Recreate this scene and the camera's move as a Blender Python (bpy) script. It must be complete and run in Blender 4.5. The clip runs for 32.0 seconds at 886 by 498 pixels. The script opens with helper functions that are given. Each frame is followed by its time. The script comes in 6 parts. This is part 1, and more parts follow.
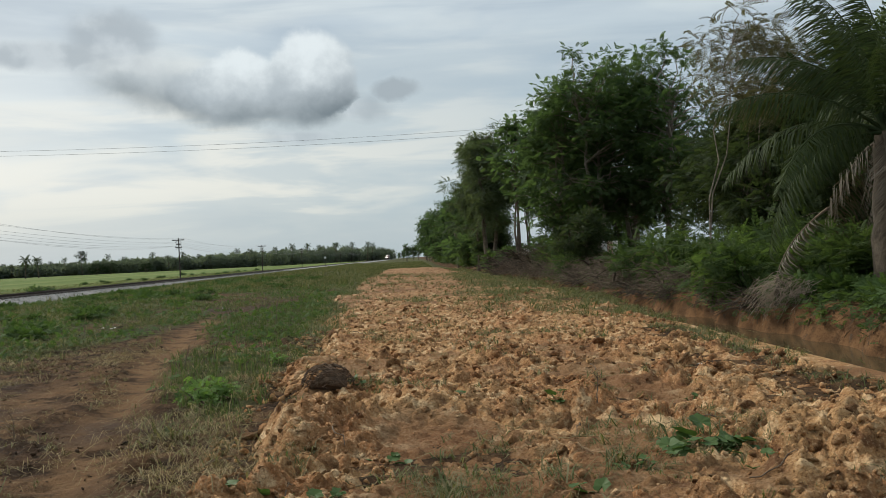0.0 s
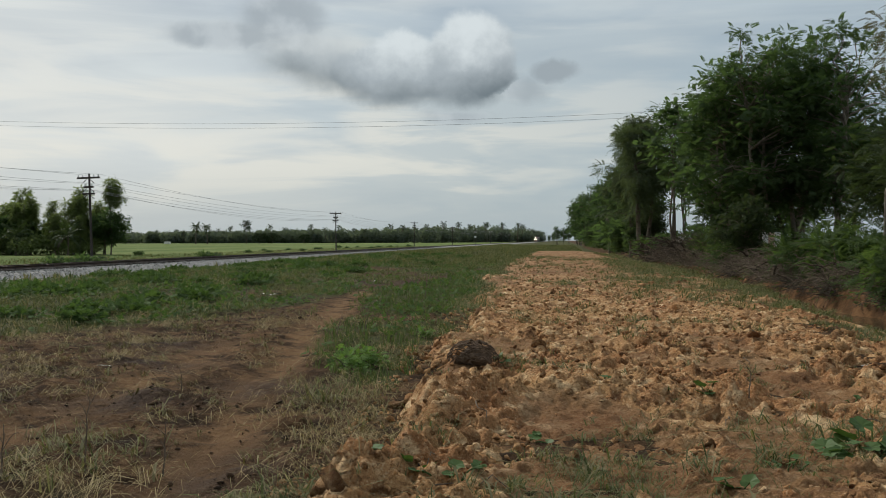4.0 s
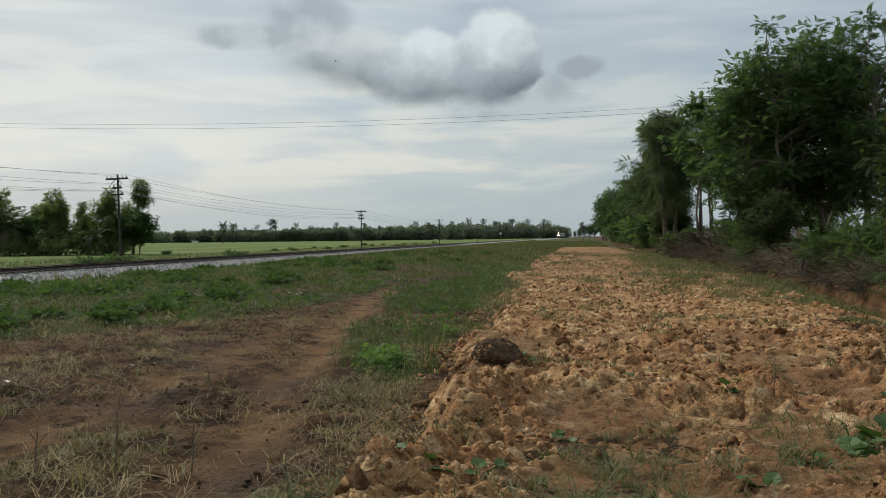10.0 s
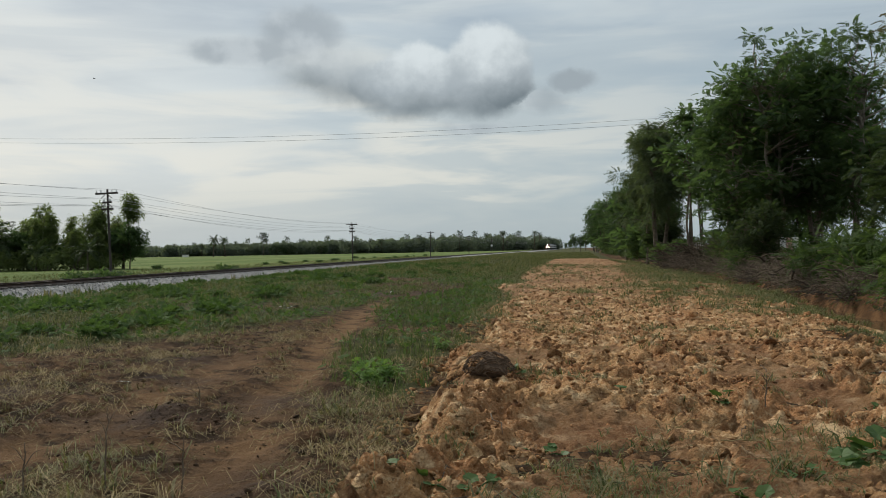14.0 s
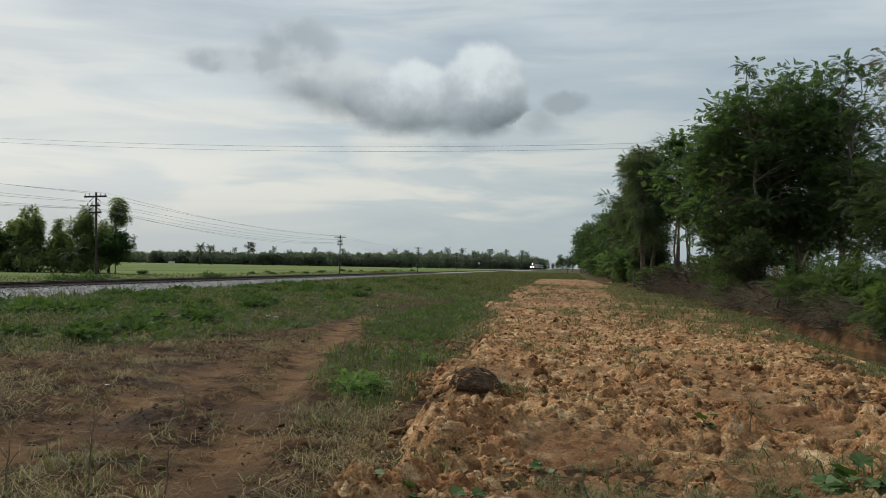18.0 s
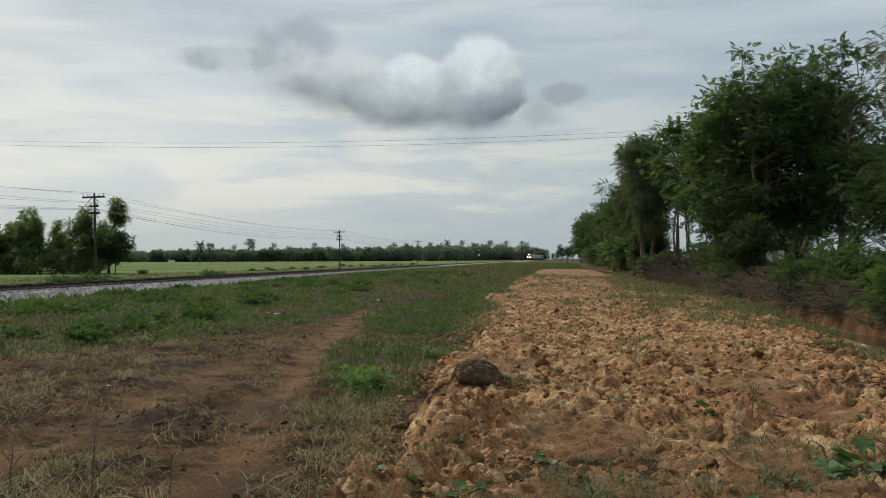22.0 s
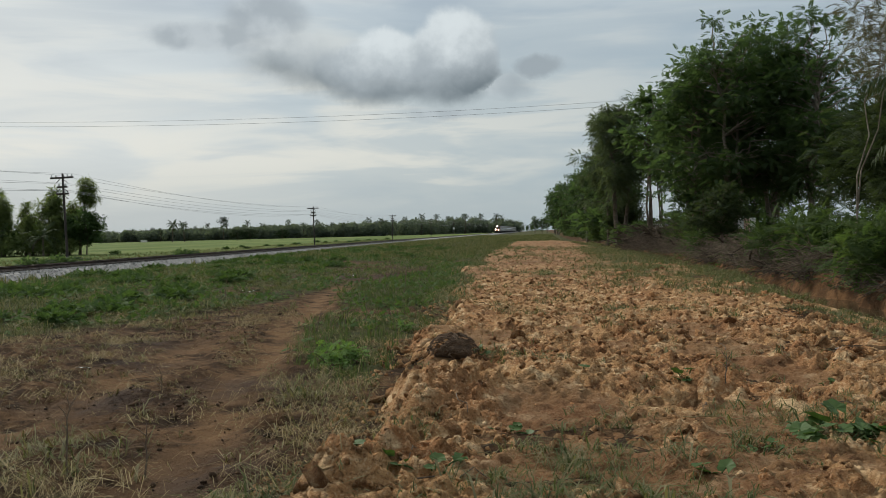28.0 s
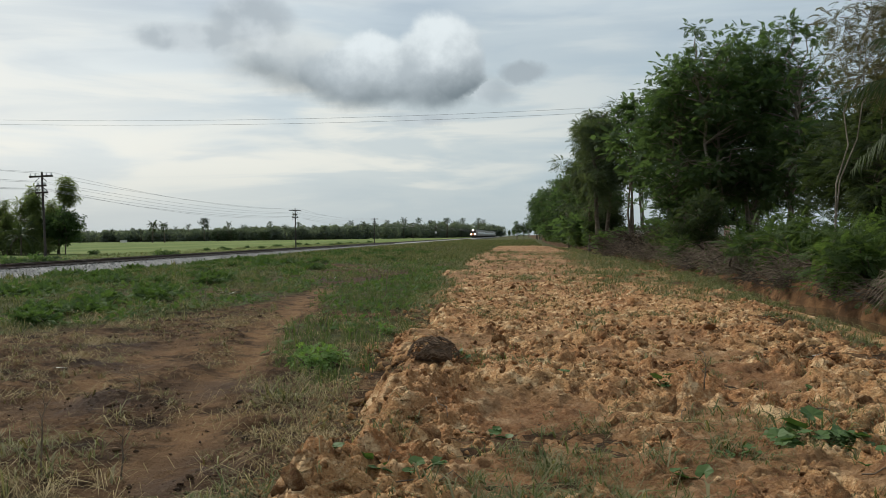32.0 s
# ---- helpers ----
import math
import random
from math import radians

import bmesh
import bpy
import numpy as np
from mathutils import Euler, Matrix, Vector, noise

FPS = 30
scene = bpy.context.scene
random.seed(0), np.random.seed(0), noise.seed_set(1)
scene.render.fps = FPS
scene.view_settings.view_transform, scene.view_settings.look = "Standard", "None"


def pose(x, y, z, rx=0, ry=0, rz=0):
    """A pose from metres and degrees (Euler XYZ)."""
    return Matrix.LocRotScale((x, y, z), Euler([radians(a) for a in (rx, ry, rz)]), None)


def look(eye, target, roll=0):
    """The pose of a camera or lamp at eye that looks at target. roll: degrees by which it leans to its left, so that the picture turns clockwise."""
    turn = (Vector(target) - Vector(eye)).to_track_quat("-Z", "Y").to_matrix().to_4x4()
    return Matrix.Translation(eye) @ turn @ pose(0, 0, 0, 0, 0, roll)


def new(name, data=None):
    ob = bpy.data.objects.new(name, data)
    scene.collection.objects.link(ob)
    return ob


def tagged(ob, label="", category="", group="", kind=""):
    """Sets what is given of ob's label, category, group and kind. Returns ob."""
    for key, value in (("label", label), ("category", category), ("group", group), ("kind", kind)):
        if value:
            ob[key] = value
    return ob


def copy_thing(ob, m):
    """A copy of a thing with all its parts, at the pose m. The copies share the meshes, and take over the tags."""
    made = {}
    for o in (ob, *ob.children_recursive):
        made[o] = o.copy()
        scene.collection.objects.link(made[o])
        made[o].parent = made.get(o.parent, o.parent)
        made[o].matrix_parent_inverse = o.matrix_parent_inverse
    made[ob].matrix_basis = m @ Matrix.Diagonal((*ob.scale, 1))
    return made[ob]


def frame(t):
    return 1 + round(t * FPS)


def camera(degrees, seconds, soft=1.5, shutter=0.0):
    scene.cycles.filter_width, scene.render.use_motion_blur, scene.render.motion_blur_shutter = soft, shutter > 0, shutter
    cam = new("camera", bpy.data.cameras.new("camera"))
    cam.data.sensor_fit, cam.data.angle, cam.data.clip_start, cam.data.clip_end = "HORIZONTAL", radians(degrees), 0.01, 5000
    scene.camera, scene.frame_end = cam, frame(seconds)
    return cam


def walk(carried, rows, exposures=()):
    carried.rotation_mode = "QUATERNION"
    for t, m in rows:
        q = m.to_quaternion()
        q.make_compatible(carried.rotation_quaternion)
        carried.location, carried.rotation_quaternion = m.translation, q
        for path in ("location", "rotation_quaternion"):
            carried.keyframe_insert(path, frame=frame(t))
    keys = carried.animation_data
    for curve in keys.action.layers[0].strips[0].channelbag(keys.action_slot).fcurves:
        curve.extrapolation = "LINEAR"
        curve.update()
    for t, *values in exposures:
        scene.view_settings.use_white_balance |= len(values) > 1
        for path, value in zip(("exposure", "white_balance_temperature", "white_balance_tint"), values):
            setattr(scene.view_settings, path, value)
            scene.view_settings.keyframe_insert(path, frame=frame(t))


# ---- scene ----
cam = camera(53.0, 32.0, soft=0.65)
PATH = [
    (0, -0.016, 0.057, 1.706, 90.416, 2.752, -1.791),
    (0.5, -0.037, 0.027, 1.724, 90.74, 0.856, -1.018),
    (1, -0.046, 0.053, 1.692, 87.93, -0.043, 5.281),
    (1.5, -0.04, 0.067, 1.688, 87.483, -1.685, 5.944),
    (2, -0.008, 0.058, 1.69, 88.93, -2.381, 5.252),
    (2.5, -0.015, 0.037, 1.708, 90.445, 0.119, 6.603),
    (3, 0.005, 0.011, 1.728, 91.301, -0.779, 9.699),
    (3.5, -0.027, 0.034, 1.682, 89.362, -0.335, 8.685),
    (5.5, 0.015, -0.012, 1.709, 89.894, 0.472, 7.202),
    (6, 0.015, -0.024, 1.713, 90.036, 0.339, 7.164),
    (6.5, 0.018, -0.012, 1.71, 90.275, 0.376, 7.06),
    (7, 0.013, -0.008, 1.705, 90.29, 0.248, 7.164),
    (7.5, -0.02, -0.042, 1.698, 89.789, 0.829, 7.487),
    (8, 0.023, -0.023, 1.725, 90.231, 1.118, 8.754),
    (8.5, 0.021, -0.018, 1.724, 90.969, 2.044, 9.115),
    (9, 0.024, -0.03, 1.715, 90.307, 1.519, 10.042),
    (9.5, 0.015, -0.028, 1.715, 89.085, 0.878, 9.922),
    (10, 0.015, -0.025, 1.712, 89.263, 0.653, 9.479),
    (10.5, 0.014, -0.008, 1.706, 89.088, 0.842, 9.325),
    (11, 0.013, 0, 1.712, 89.325, 1.107, 8.932),
    (11.5, 0.02, -0.025, 1.715, 89.312, 0.829, 8.983),
    (12, 0.012, -0.018, 1.716, 89.588, 1.076, 8.697),
    (12.5, 0.012, -0.029, 1.718, 89.548, 1.256, 8.985),
    (13, 0.017, -0.021, 1.711, 89.529, 1.189, 8.987),
    (13.5, 0.019, -0.014, 1.71, 89.334, 1.284, 8.933),
    (14, 0.021, -0.015, 1.724, 90.051, 1.042, 8.913),
    (14.5, 0.014, -0.021, 1.713, 91.025, 0.381, 8.38),
    (16.5, -0.001, -0.048, 1.717, 90.516, -0.093, 8.834),
    (17, -0.003, -0.039, 1.717, 90.434, -0.275, 8.159),
    (17.5, -0.017, -0.047, 1.712, 91.142, -0.484, 8.86),
    (18, -0.023, -0.051, 1.702, 91.101, -1.067, 8.078),
    (18.5, -0.018, -0.045, 1.708, 90.248, -1.04, 8.097),
    (19, -0.017, -0.035, 1.703, 89.918, -0.508, 7.726),
    (19.5, -0.019, -0.029, 1.708, 89.994, 0.085, 7.852),
    (20, -0.012, -0.027, 1.706, 90.068, 0.011, 8.046),
    (20.5, -0.018, -0.044, 1.711, 90.118, -0.009, 8.225),
    (21, -0.018, -0.048, 1.712, 90.229, -0.011, 8.407),
    (21.5, -0.016, -0.039, 1.712, 90.455, 0.172, 8.339),
    (22, -0.012, -0.045, 1.713, 90.622, 0.232, 8.082),
    (22.5, -0.011, -0.046, 1.709, 90.912, 0.526, 8.238),
    (23, -0.006, -0.039, 1.711, 91.006, 0.659, 8.14),
    (23.5, -0.002, -0.049, 1.717, 90.95, 1.126, 7.787),
    (24, -0.007, -0.043, 1.709, 91.021, 0.647, 7.211),
    (24.5, -0.003, -0.053, 1.712, 90.75, 0.784, 7.691),
    (25, -0.008, -0.043, 1.718, 90.957, 0.852, 7.268),
    (25.5, -0.011, -0.036, 1.709, 90.467, 0.83, 7.648),
    (27.5, -0.005, -0.006, 1.702, 89.085, 1.456, 6.461),
    (28, -0.001, -0.008, 1.706, 88.916, 1.437, 6.464),
    (28.5, 0.001, -0.016, 1.711, 89.189, 1.325, 6.317),
    (29, -0.007, -0.02, 1.71, 89.501, 1.412, 6.08),
    (29.5, 0, -0.012, 1.705, 89.463, 1.372, 6.029),
    (30, -0.001, -0.003, 1.701, 89.2, 1.314, 5.981),
    (30.5, -0.001, -0.015, 1.704, 88.977, 1.315, 5.978),
    (31, -0, -0.018, 1.698, 89.785, 0.837, 5.74),
    (31.5, -0.006, -0.022, 1.708, 89.503, 0.814, 5.583),
    (32, 0, 0, 1.7, 89.15, 0.733, 5.304),
]
EXPOSURES = [(0, 0.14), (1, 0.16), (2, 0.1), (3, -0.08), (6, -0.05), (25, -0.05), (28, -0.06), (29.5, -0.05), (31, -0.02), (32, 0.13)]
walk(cam, [(r[0], pose(*r[1:])) for r in PATH], EXPOSURES)

# ---- world, sun ----
SUN_AZ = radians(-46)      # compass angle from +y towards +x
SUN_EL = radians(38)


class Nodes:
    """Short hand for node trees."""

    def __init__(self, tree):
        self.tree = tree
        tree.nodes.clear()

    def add(self, kind, **props):
        n = self.tree.nodes.new(kind)
        for k, v in props.items():
            setattr(n, k, v)
        return n

    def put(self, value, socket):
        if isinstance(value, bpy.types.NodeSocket):
            self.tree.links.new(value, socket)
        else:
            socket.default_value = value

    def math(self, op, a, b=0.0, c=0.0, clamp=False):
        n = self.add("ShaderNodeMath", operation=op, use_clamp=clamp)
        for v, s in zip((a, b, c), n.inputs):
            self.put(v, s)
        return n.outputs[0]

    def noise(self, vec, scale, detail=4.0, rough=0.55, distort=0.0):
        n = self.add("ShaderNodeTexNoise")
        self.put(vec, n.inputs["Vector"])
        self.put(scale, n.inputs["Scale"])
        self.put(detail, n.inputs["Detail"])
        self.put(rough, n.inputs["Roughness"])
        self.put(distort, n.inputs["Distortion"])
        return n.outputs[0]

    def voronoi(self, vec, scale, feature="F1", out=0, rnd=1.0):
        n = self.add("ShaderNodeTexVoronoi", feature=feature)
        self.put(vec, n.inputs["Vector"])
        self.put(scale, n.inputs["Scale"])
        self.put(rnd, n.inputs["Randomness"])
        return n.outputs[out]

    def ramp(self, v, lo, hi, a=0.0, b=1.0, smooth=True):
        n = self.add("ShaderNodeMapRange", interpolation_type="SMOOTHSTEP" if smooth else "LINEAR")
        for val, s in zip((v, lo, hi, a, b), n.inputs):
            self.put(val, s)
        return n.outputs[0]

    def mix(self, f, a, b, blend="MIX"):
        n = self.add("ShaderNodeMix", data_type="RGBA", blend_type=blend)
        self.put(f, n.inputs[0])
        for val, s in ((a, n.inputs[6]), (b, n.inputs[7])):
            self.put((*val, 1.0) if isinstance(val, tuple) and len(val) == 3 else val, s)
        return n.outputs[2]

    def mapping(self, vec, scale=(1, 1, 1), rot=(0, 0, 0), loc=(0, 0, 0)):
        n = self.add("ShaderNodeMapping")
        self.put(vec, n.inputs["Vector"])
        n.inputs["Scale"].default_value, n.inputs["Rotation"].default_value, n.inputs["Location"].default_value = scale, rot, loc
        return n.outputs[0]


def build_world():
    w = bpy.data.worlds.new("overcast_sky")
    scene.world = w
    w.use_nodes = True
    g = Nodes(w.node_tree)
    sky = g.add("ShaderNodeTexSky", sky_type="NISHITA")
    sky.sun_disc = False
    sky.sun_elevation, sky.sun_rotation = SUN_EL, SUN_AZ
    sky.air_density, sky.dust_density = 1.0, 2.0
    pos = g.add("ShaderNodeTexCoord").outputs["Generated"]
    sep = g.add("ShaderNodeSeparateXYZ")
    g.put(pos, sep.inputs[0])
    x, y, z = sep.outputs
    up = g.math("MAXIMUM", z, 0.0)
    big = g.noise(g.mapping(pos, scale=(1, 1, 3.4), rot=(0, 0.05, 0), loc=(1.3, 0.4, 2.1)), 2.6, 3.0, 0.5, 0.3)
    fine = g.noise(g.mapping(pos, scale=(1, 1, 5.0), rot=(0, 0.03, 0), loc=(4.2, 1.7, 0.3)), 5.0, 4.5, 0.5, 0.4)
    both = g.math("ADD", g.math("MULTIPLY", big, 0.68), g.math("MULTIPLY", fine, 0.32))
    veil = g.ramp(both, 0.36, 0.60)
    layer = g.mix(veil, (0.585, 0.69, 0.785), (0.80, 0.90, 0.945))
    band = g.ramp(g.noise(g.mapping(pos, scale=(1, 1, 8.0), rot=(0, 0.04, 0), loc=(2.2, 5.1, 1.9)), 3.4, 5.0, 0.55, 0.5), 0.34, 0.66)
    layer = g.mix(1.0, layer, g.mix(band, (0.87, 0.89, 0.91), (1.10, 1.085, 1.06)), "MULTIPLY")
    # paler, warmer light above the horizon, strongest towards the veiled sun
    az = g.math("ADD", g.math("MULTIPLY", x, math.sin(SUN_AZ)), g.math("MULTIPLY", y, math.cos(SUN_AZ)))
    side = g.ramp(az, 0.30, 0.88)
    low = g.math("MULTIPLY", g.ramp(up, 0.01, 0.06), g.ramp(up, 0.34, 0.06))
    # bluer and dimmer low down on the side away from the sun
    away = g.math("MULTIPLY", g.ramp(az, 0.97, 0.72), g.ramp(up, 0.32, 0.12))
    layer = g.mix(g.math("MULTIPLY", away, 0.92), layer, (0.54, 0.665, 0.735))
    streak = g.math("MULTIPLY", g.ramp(fine, 0.36, 0.58), g.ramp(band, 0.1, 0.7, 0.35, 1.0))
    warm = g.math("MULTIPLY", g.math("MULTIPLY", low, streak), g.math("ADD", g.math("MULTIPLY", side, 0.7), 0.1))
    layer = g.mix(warm, layer, (1.09, 1.07, 0.96))
    layer = g.mix(g.math("MULTIPLY", g.math("MULTIPLY", g.ramp(az, 0.80, 0.97), g.ramp(up, 0.42, 0.10)), 0.42), layer, (1.0, 1.02, 0.98))
    haze = g.ramp(up, 0.0, 0.10, 0.7, 0.0)
    layer = g.mix(haze, layer, (0.58, 0.685, 0.73))
    veiled = g.add("ShaderNodeBackground")
    g.put(layer, veiled.inputs[0])
    veiled.inputs[1].default_value = 0.80
    clear = g.add("ShaderNodeBackground")
    g.put(sky.outputs[0], clear.inputs[0])
    clear.inputs[1].default_value = 0.06
    mx = g.add("ShaderNodeMixShader")
    mx.inputs[0].default_value = 0.16
    g.put(veiled.outputs[0], mx.inputs[1])
    g.put(clear.outputs[0], mx.inputs[2])
    g.put(mx.outputs[0], g.add("ShaderNodeOutputWorld").inputs[0])


build_world()
sun = new("sun", bpy.data.lights.new("sun", "SUN"))
sun.data.energy, sun.data.angle, sun.data.color = 3.1, radians(9), (1.0, 0.95, 0.86)
sun_dir = Vector((math.sin(SUN_AZ) * math.cos(SUN_EL), math.cos(SUN_AZ) * math.cos(SUN_EL), math.sin(SUN_EL)))
sun.matrix_world = look(sun_dir * 50, (0, 0, 0))

# ---- numbers of the place ----
RAIL_Z = 0.60              # rail head
TRACK_X = -24.9            # middle of the track
POLE_X, POLE_Y0, POLE_STEP = -34.5, 61.2, 70.2
WATER_Z = -0.33
rng = np.random.default_rng(7)


def smooth(v, a, b):
    t = np.clip((np.asarray(v, float) - a) / (b - a), 0, 1)
    return t * t * (3 - 2 * t)


def hash01(i, j, k=0):
    h = (i.astype(np.int64) * 374761393 + j.astype(np.int64) * 668265263 + k * 1442695041) & 0xFFFFFFFF
    h = ((h ^ (h >> 13)) * 1274126177) & 0xFFFFFFFF
    return ((h ^ (h >> 16)) & 0xFFFF) / 65535.0


def vnoise(x, y, k=0):
    xi, yi = np.floor(x), np.floor(y)
    fx, fy = x - xi, y - yi
    fx, fy = fx * fx * (3 - 2 * fx), fy * fy * (3 - 2 * fy)
    a, b = hash01(xi, yi, k), hash01(xi + 1, yi, k)
    c, d = hash01(xi, yi + 1, k), hash01(xi + 1, yi + 1, k)
    return (a * (1 - fx) + b * fx) * (1 - fy) + (c * (1 - fx) + d * fx) * fy


def fbm(x, y, octaves=4, k=0):
    out, amp, s = 0, 0.5, 1.0
    for o in range(octaves):
        out = out + amp * vnoise(x * s + 17.3 * o, y * s - 9.1 * o, k + o)
        amp, s = amp * 0.5, s * 2.03
    return out


def ridged(x, y, octaves=5, k=0):
    """Sharp-crested broken relief, 0 to about 1."""
    out, amp, s, w = 0, 0.5, 1.0, 1.0
    for o in range(octaves):
        n = 1 - np.abs(2 * vnoise(x * s + 11.7 * o, y * s + 5.3 * o, k + o) - 1)
        n = n * n
        out = out + amp * n * w
        w = np.clip(n * 1.6, 0.25, 1)
        amp, s = amp * 0.55, s * 2.1
    return out


def clods(x, y, cell, k, some=0.8, rise=0.6):
    """Heaped rounded lumps with steep broken sides, one in some of the cells, in metres of height."""
    u, w = x / cell, y / cell
    xi, yi = np.floor(u), np.floor(w)
    best = np.zeros_like(u)
    for dx in (-1, 0, 1):
        for dy in (-1, 0, 1):
            cx, cy = xi + dx, yi + dy
            r = (0.28 + 0.42 * hash01(cx, cy, k + 3)) * (hash01(cx, cy, k + 8) < some)
            ex, ey = u - cx - 0.15 - 0.7 * hash01(cx, cy, k + 1), w - cy - 0.15 - 0.7 * hash01(cx, cy, k + 2)
            turn = 6.28 * hash01(cx, cy, k + 5)
            a, b = ex * np.cos(turn) + ey * np.sin(turn), (ey * np.cos(turn) - ex * np.sin(turn)) * (1.0 + 0.5 * hash01(cx, cy, k + 9))
            d = (np.abs(a) ** 2.6 + np.abs(b) ** 2.6) ** (1 / 2.6) / np.maximum(r, 1e-3)
            tilt = 1 + (hash01(cx, cy, k + 6) - 0.5) * ex / np.maximum(r, 1e-3) + (hash01(cx, cy, k + 7) - 0.5) * ey / np.maximum(r, 1e-3)
            best = np.maximum(best, np.sqrt(np.clip(1 - d ** 2.2, 0, 1)) * r * rise * (0.45 + 0.75 * hash01(cx, cy, k + 4)) * np.maximum(tilt, 0.3))
    return best * cell


def bank_x(y):
    """The foot of the ditch's far bank; it draws nearer to the track far off."""
    return np.interp(y, (-100, 20, 75, 180, 230, 400), (7.7, 7.7, 6.8, 5.8, 2.6, 2.0)) + 1.0 * (fbm(np.asarray(y, float) * 0.55, np.asarray(y, float) * 0 + 3.0, 5) - 0.45)


def fill_right(y):
    return np.minimum(np.interp(y, (16, 26), (5.5, 6.2)), bank_x(y) - np.interp(y, (0, 18, 26, 40, 70, 130), (2.1, 2.0, 1.45, 1.2, 1.7, 2.6)))


def fill_left(y):
    y = np.asarray(y, float)
    line = np.interp(y, (4, 8, 12.7, 17.6, 22, 33.5, 57, 87, 130), (-1.55, -1.8, -1.97, -2.35, -2.6, -3.1, -3.9, -4.3, -3.9))
    return line + np.interp(y, (4, 10, 18, 30, 60, 100), (-0.12, -0.10, 0.0, -0.2, -0.35, -0.1)) + (0.9 + np.clip(y - 14, 0, 30) / 20) * (fbm(y * 0.42, y * 0 + 8.0, 4) - 0.47)


def ground_h(x, y):
    x, y = np.broadcast_arrays(np.asarray(x, float), np.asarray(y, float))
    z = 0.05 * (fbm(x * 0.25, y * 0.25, 3) - 0.45) + 0.05 * (fbm(x * 1.3, y * 1.3, 3, 5) - 0.45) * smooth(np.hypot(x, y), 160, 40)
    # wheel ruts of the mud track beside the fill
    near = smooth(np.hypot(x, y), 34, 14) * smooth(x, -12, -10)
    z = z - 0.055 * worn_at(x, y)
    # clods kicked up along the ruts
    mx, my = x + 0.25 * (fbm(x * 3.1, y * 3.1, 3, 191) - 0.45), y + 0.25 * (fbm(x * 3.1, y * 3.1, 3, 193) - 0.45)
    z = z + near * smooth(fbm(x * 0.8, y * 0.8, 3, 195), 0.36, 0.52) * (0.8 * clods(mx, my, 0.26, 201, 0.5) + 0.8 * clods(mx, my, 0.13, 211, 0.6)) * (1 - worn_at(x, y))
    z = z + near * 0.05 * (ridged(mx * 4.5, my * 4.5, 3, 221) - 0.42)
    z = z + 0.12 * np.exp(-((x + 4.45) / 0.30) ** 2 - ((y - 8.9) / 0.28) ** 2) + 0.06 * np.exp(-((x + 5.8) / 0.35) ** 2 - ((y - 9.6) / 0.3) ** 2)
    # trampled clods and hoof-sized hollows in the mud
    z = z + 0.07 * (ridged(x * 1.7, y * 1.7, 4, 7) - 0.42) * smooth(np.hypot(x, y), 45, 16) * smooth(x, -12, -10)
    # weedy shoulder before the ballast
    z = z + 0.20 * smooth(x, -9, -13) * smooth(x, -22, -17) * (0.6 + 0.8 * fbm(x * 0.3, y * 0.12, 3, 9)) * smooth(y, 240, 120)
    # embankment of the track
    a = np.abs(x - TRACK_X)
    z = np.maximum(z, np.clip((1.70 - a) * 0.62, -1, 0.28))
    # ditch and bank
    bx, fx = bank_x(y), fill_right(y)
    depth = np.interp(y, (0, 45, 110, 180), (0.52, 0.5, 0.2, 0.0))
    cut = smooth(x, fx - 0.5, fx + 0.9) * (1 - smooth(x, bx - 0.2, bx + 0.35))
    z = z * (1 - cut) - depth * cut
    rise = smooth(x, bx - 0.25, bx + 0.4)
    top = 0.20 + 0.28 * (fbm(x * 0.8, y * 0.8, 3, 21) - 0.3) + 0.45 * smooth(x, bx + 0.3, bx + 5)
    top = top + 0.5 * clods(x + 0.3 * fbm(x * 3, y * 3, 3, 231), y + 0.3 * fbm(x * 3, y * 3, 3, 233), 0.55, 235, 0.6) * smooth(x, bx + 3.0, bx + 0.8)
    z = z + 0.9 * cut * clods(x, y, 0.45, 245, 0.35) * smooth(x, bx - 1.2, bx - 0.2)
    z = z * (1 - rise) + top * rise * smooth(y, 420, 260) * (1 - smooth(x, 60, 110) * 0.7) + 0
    return z


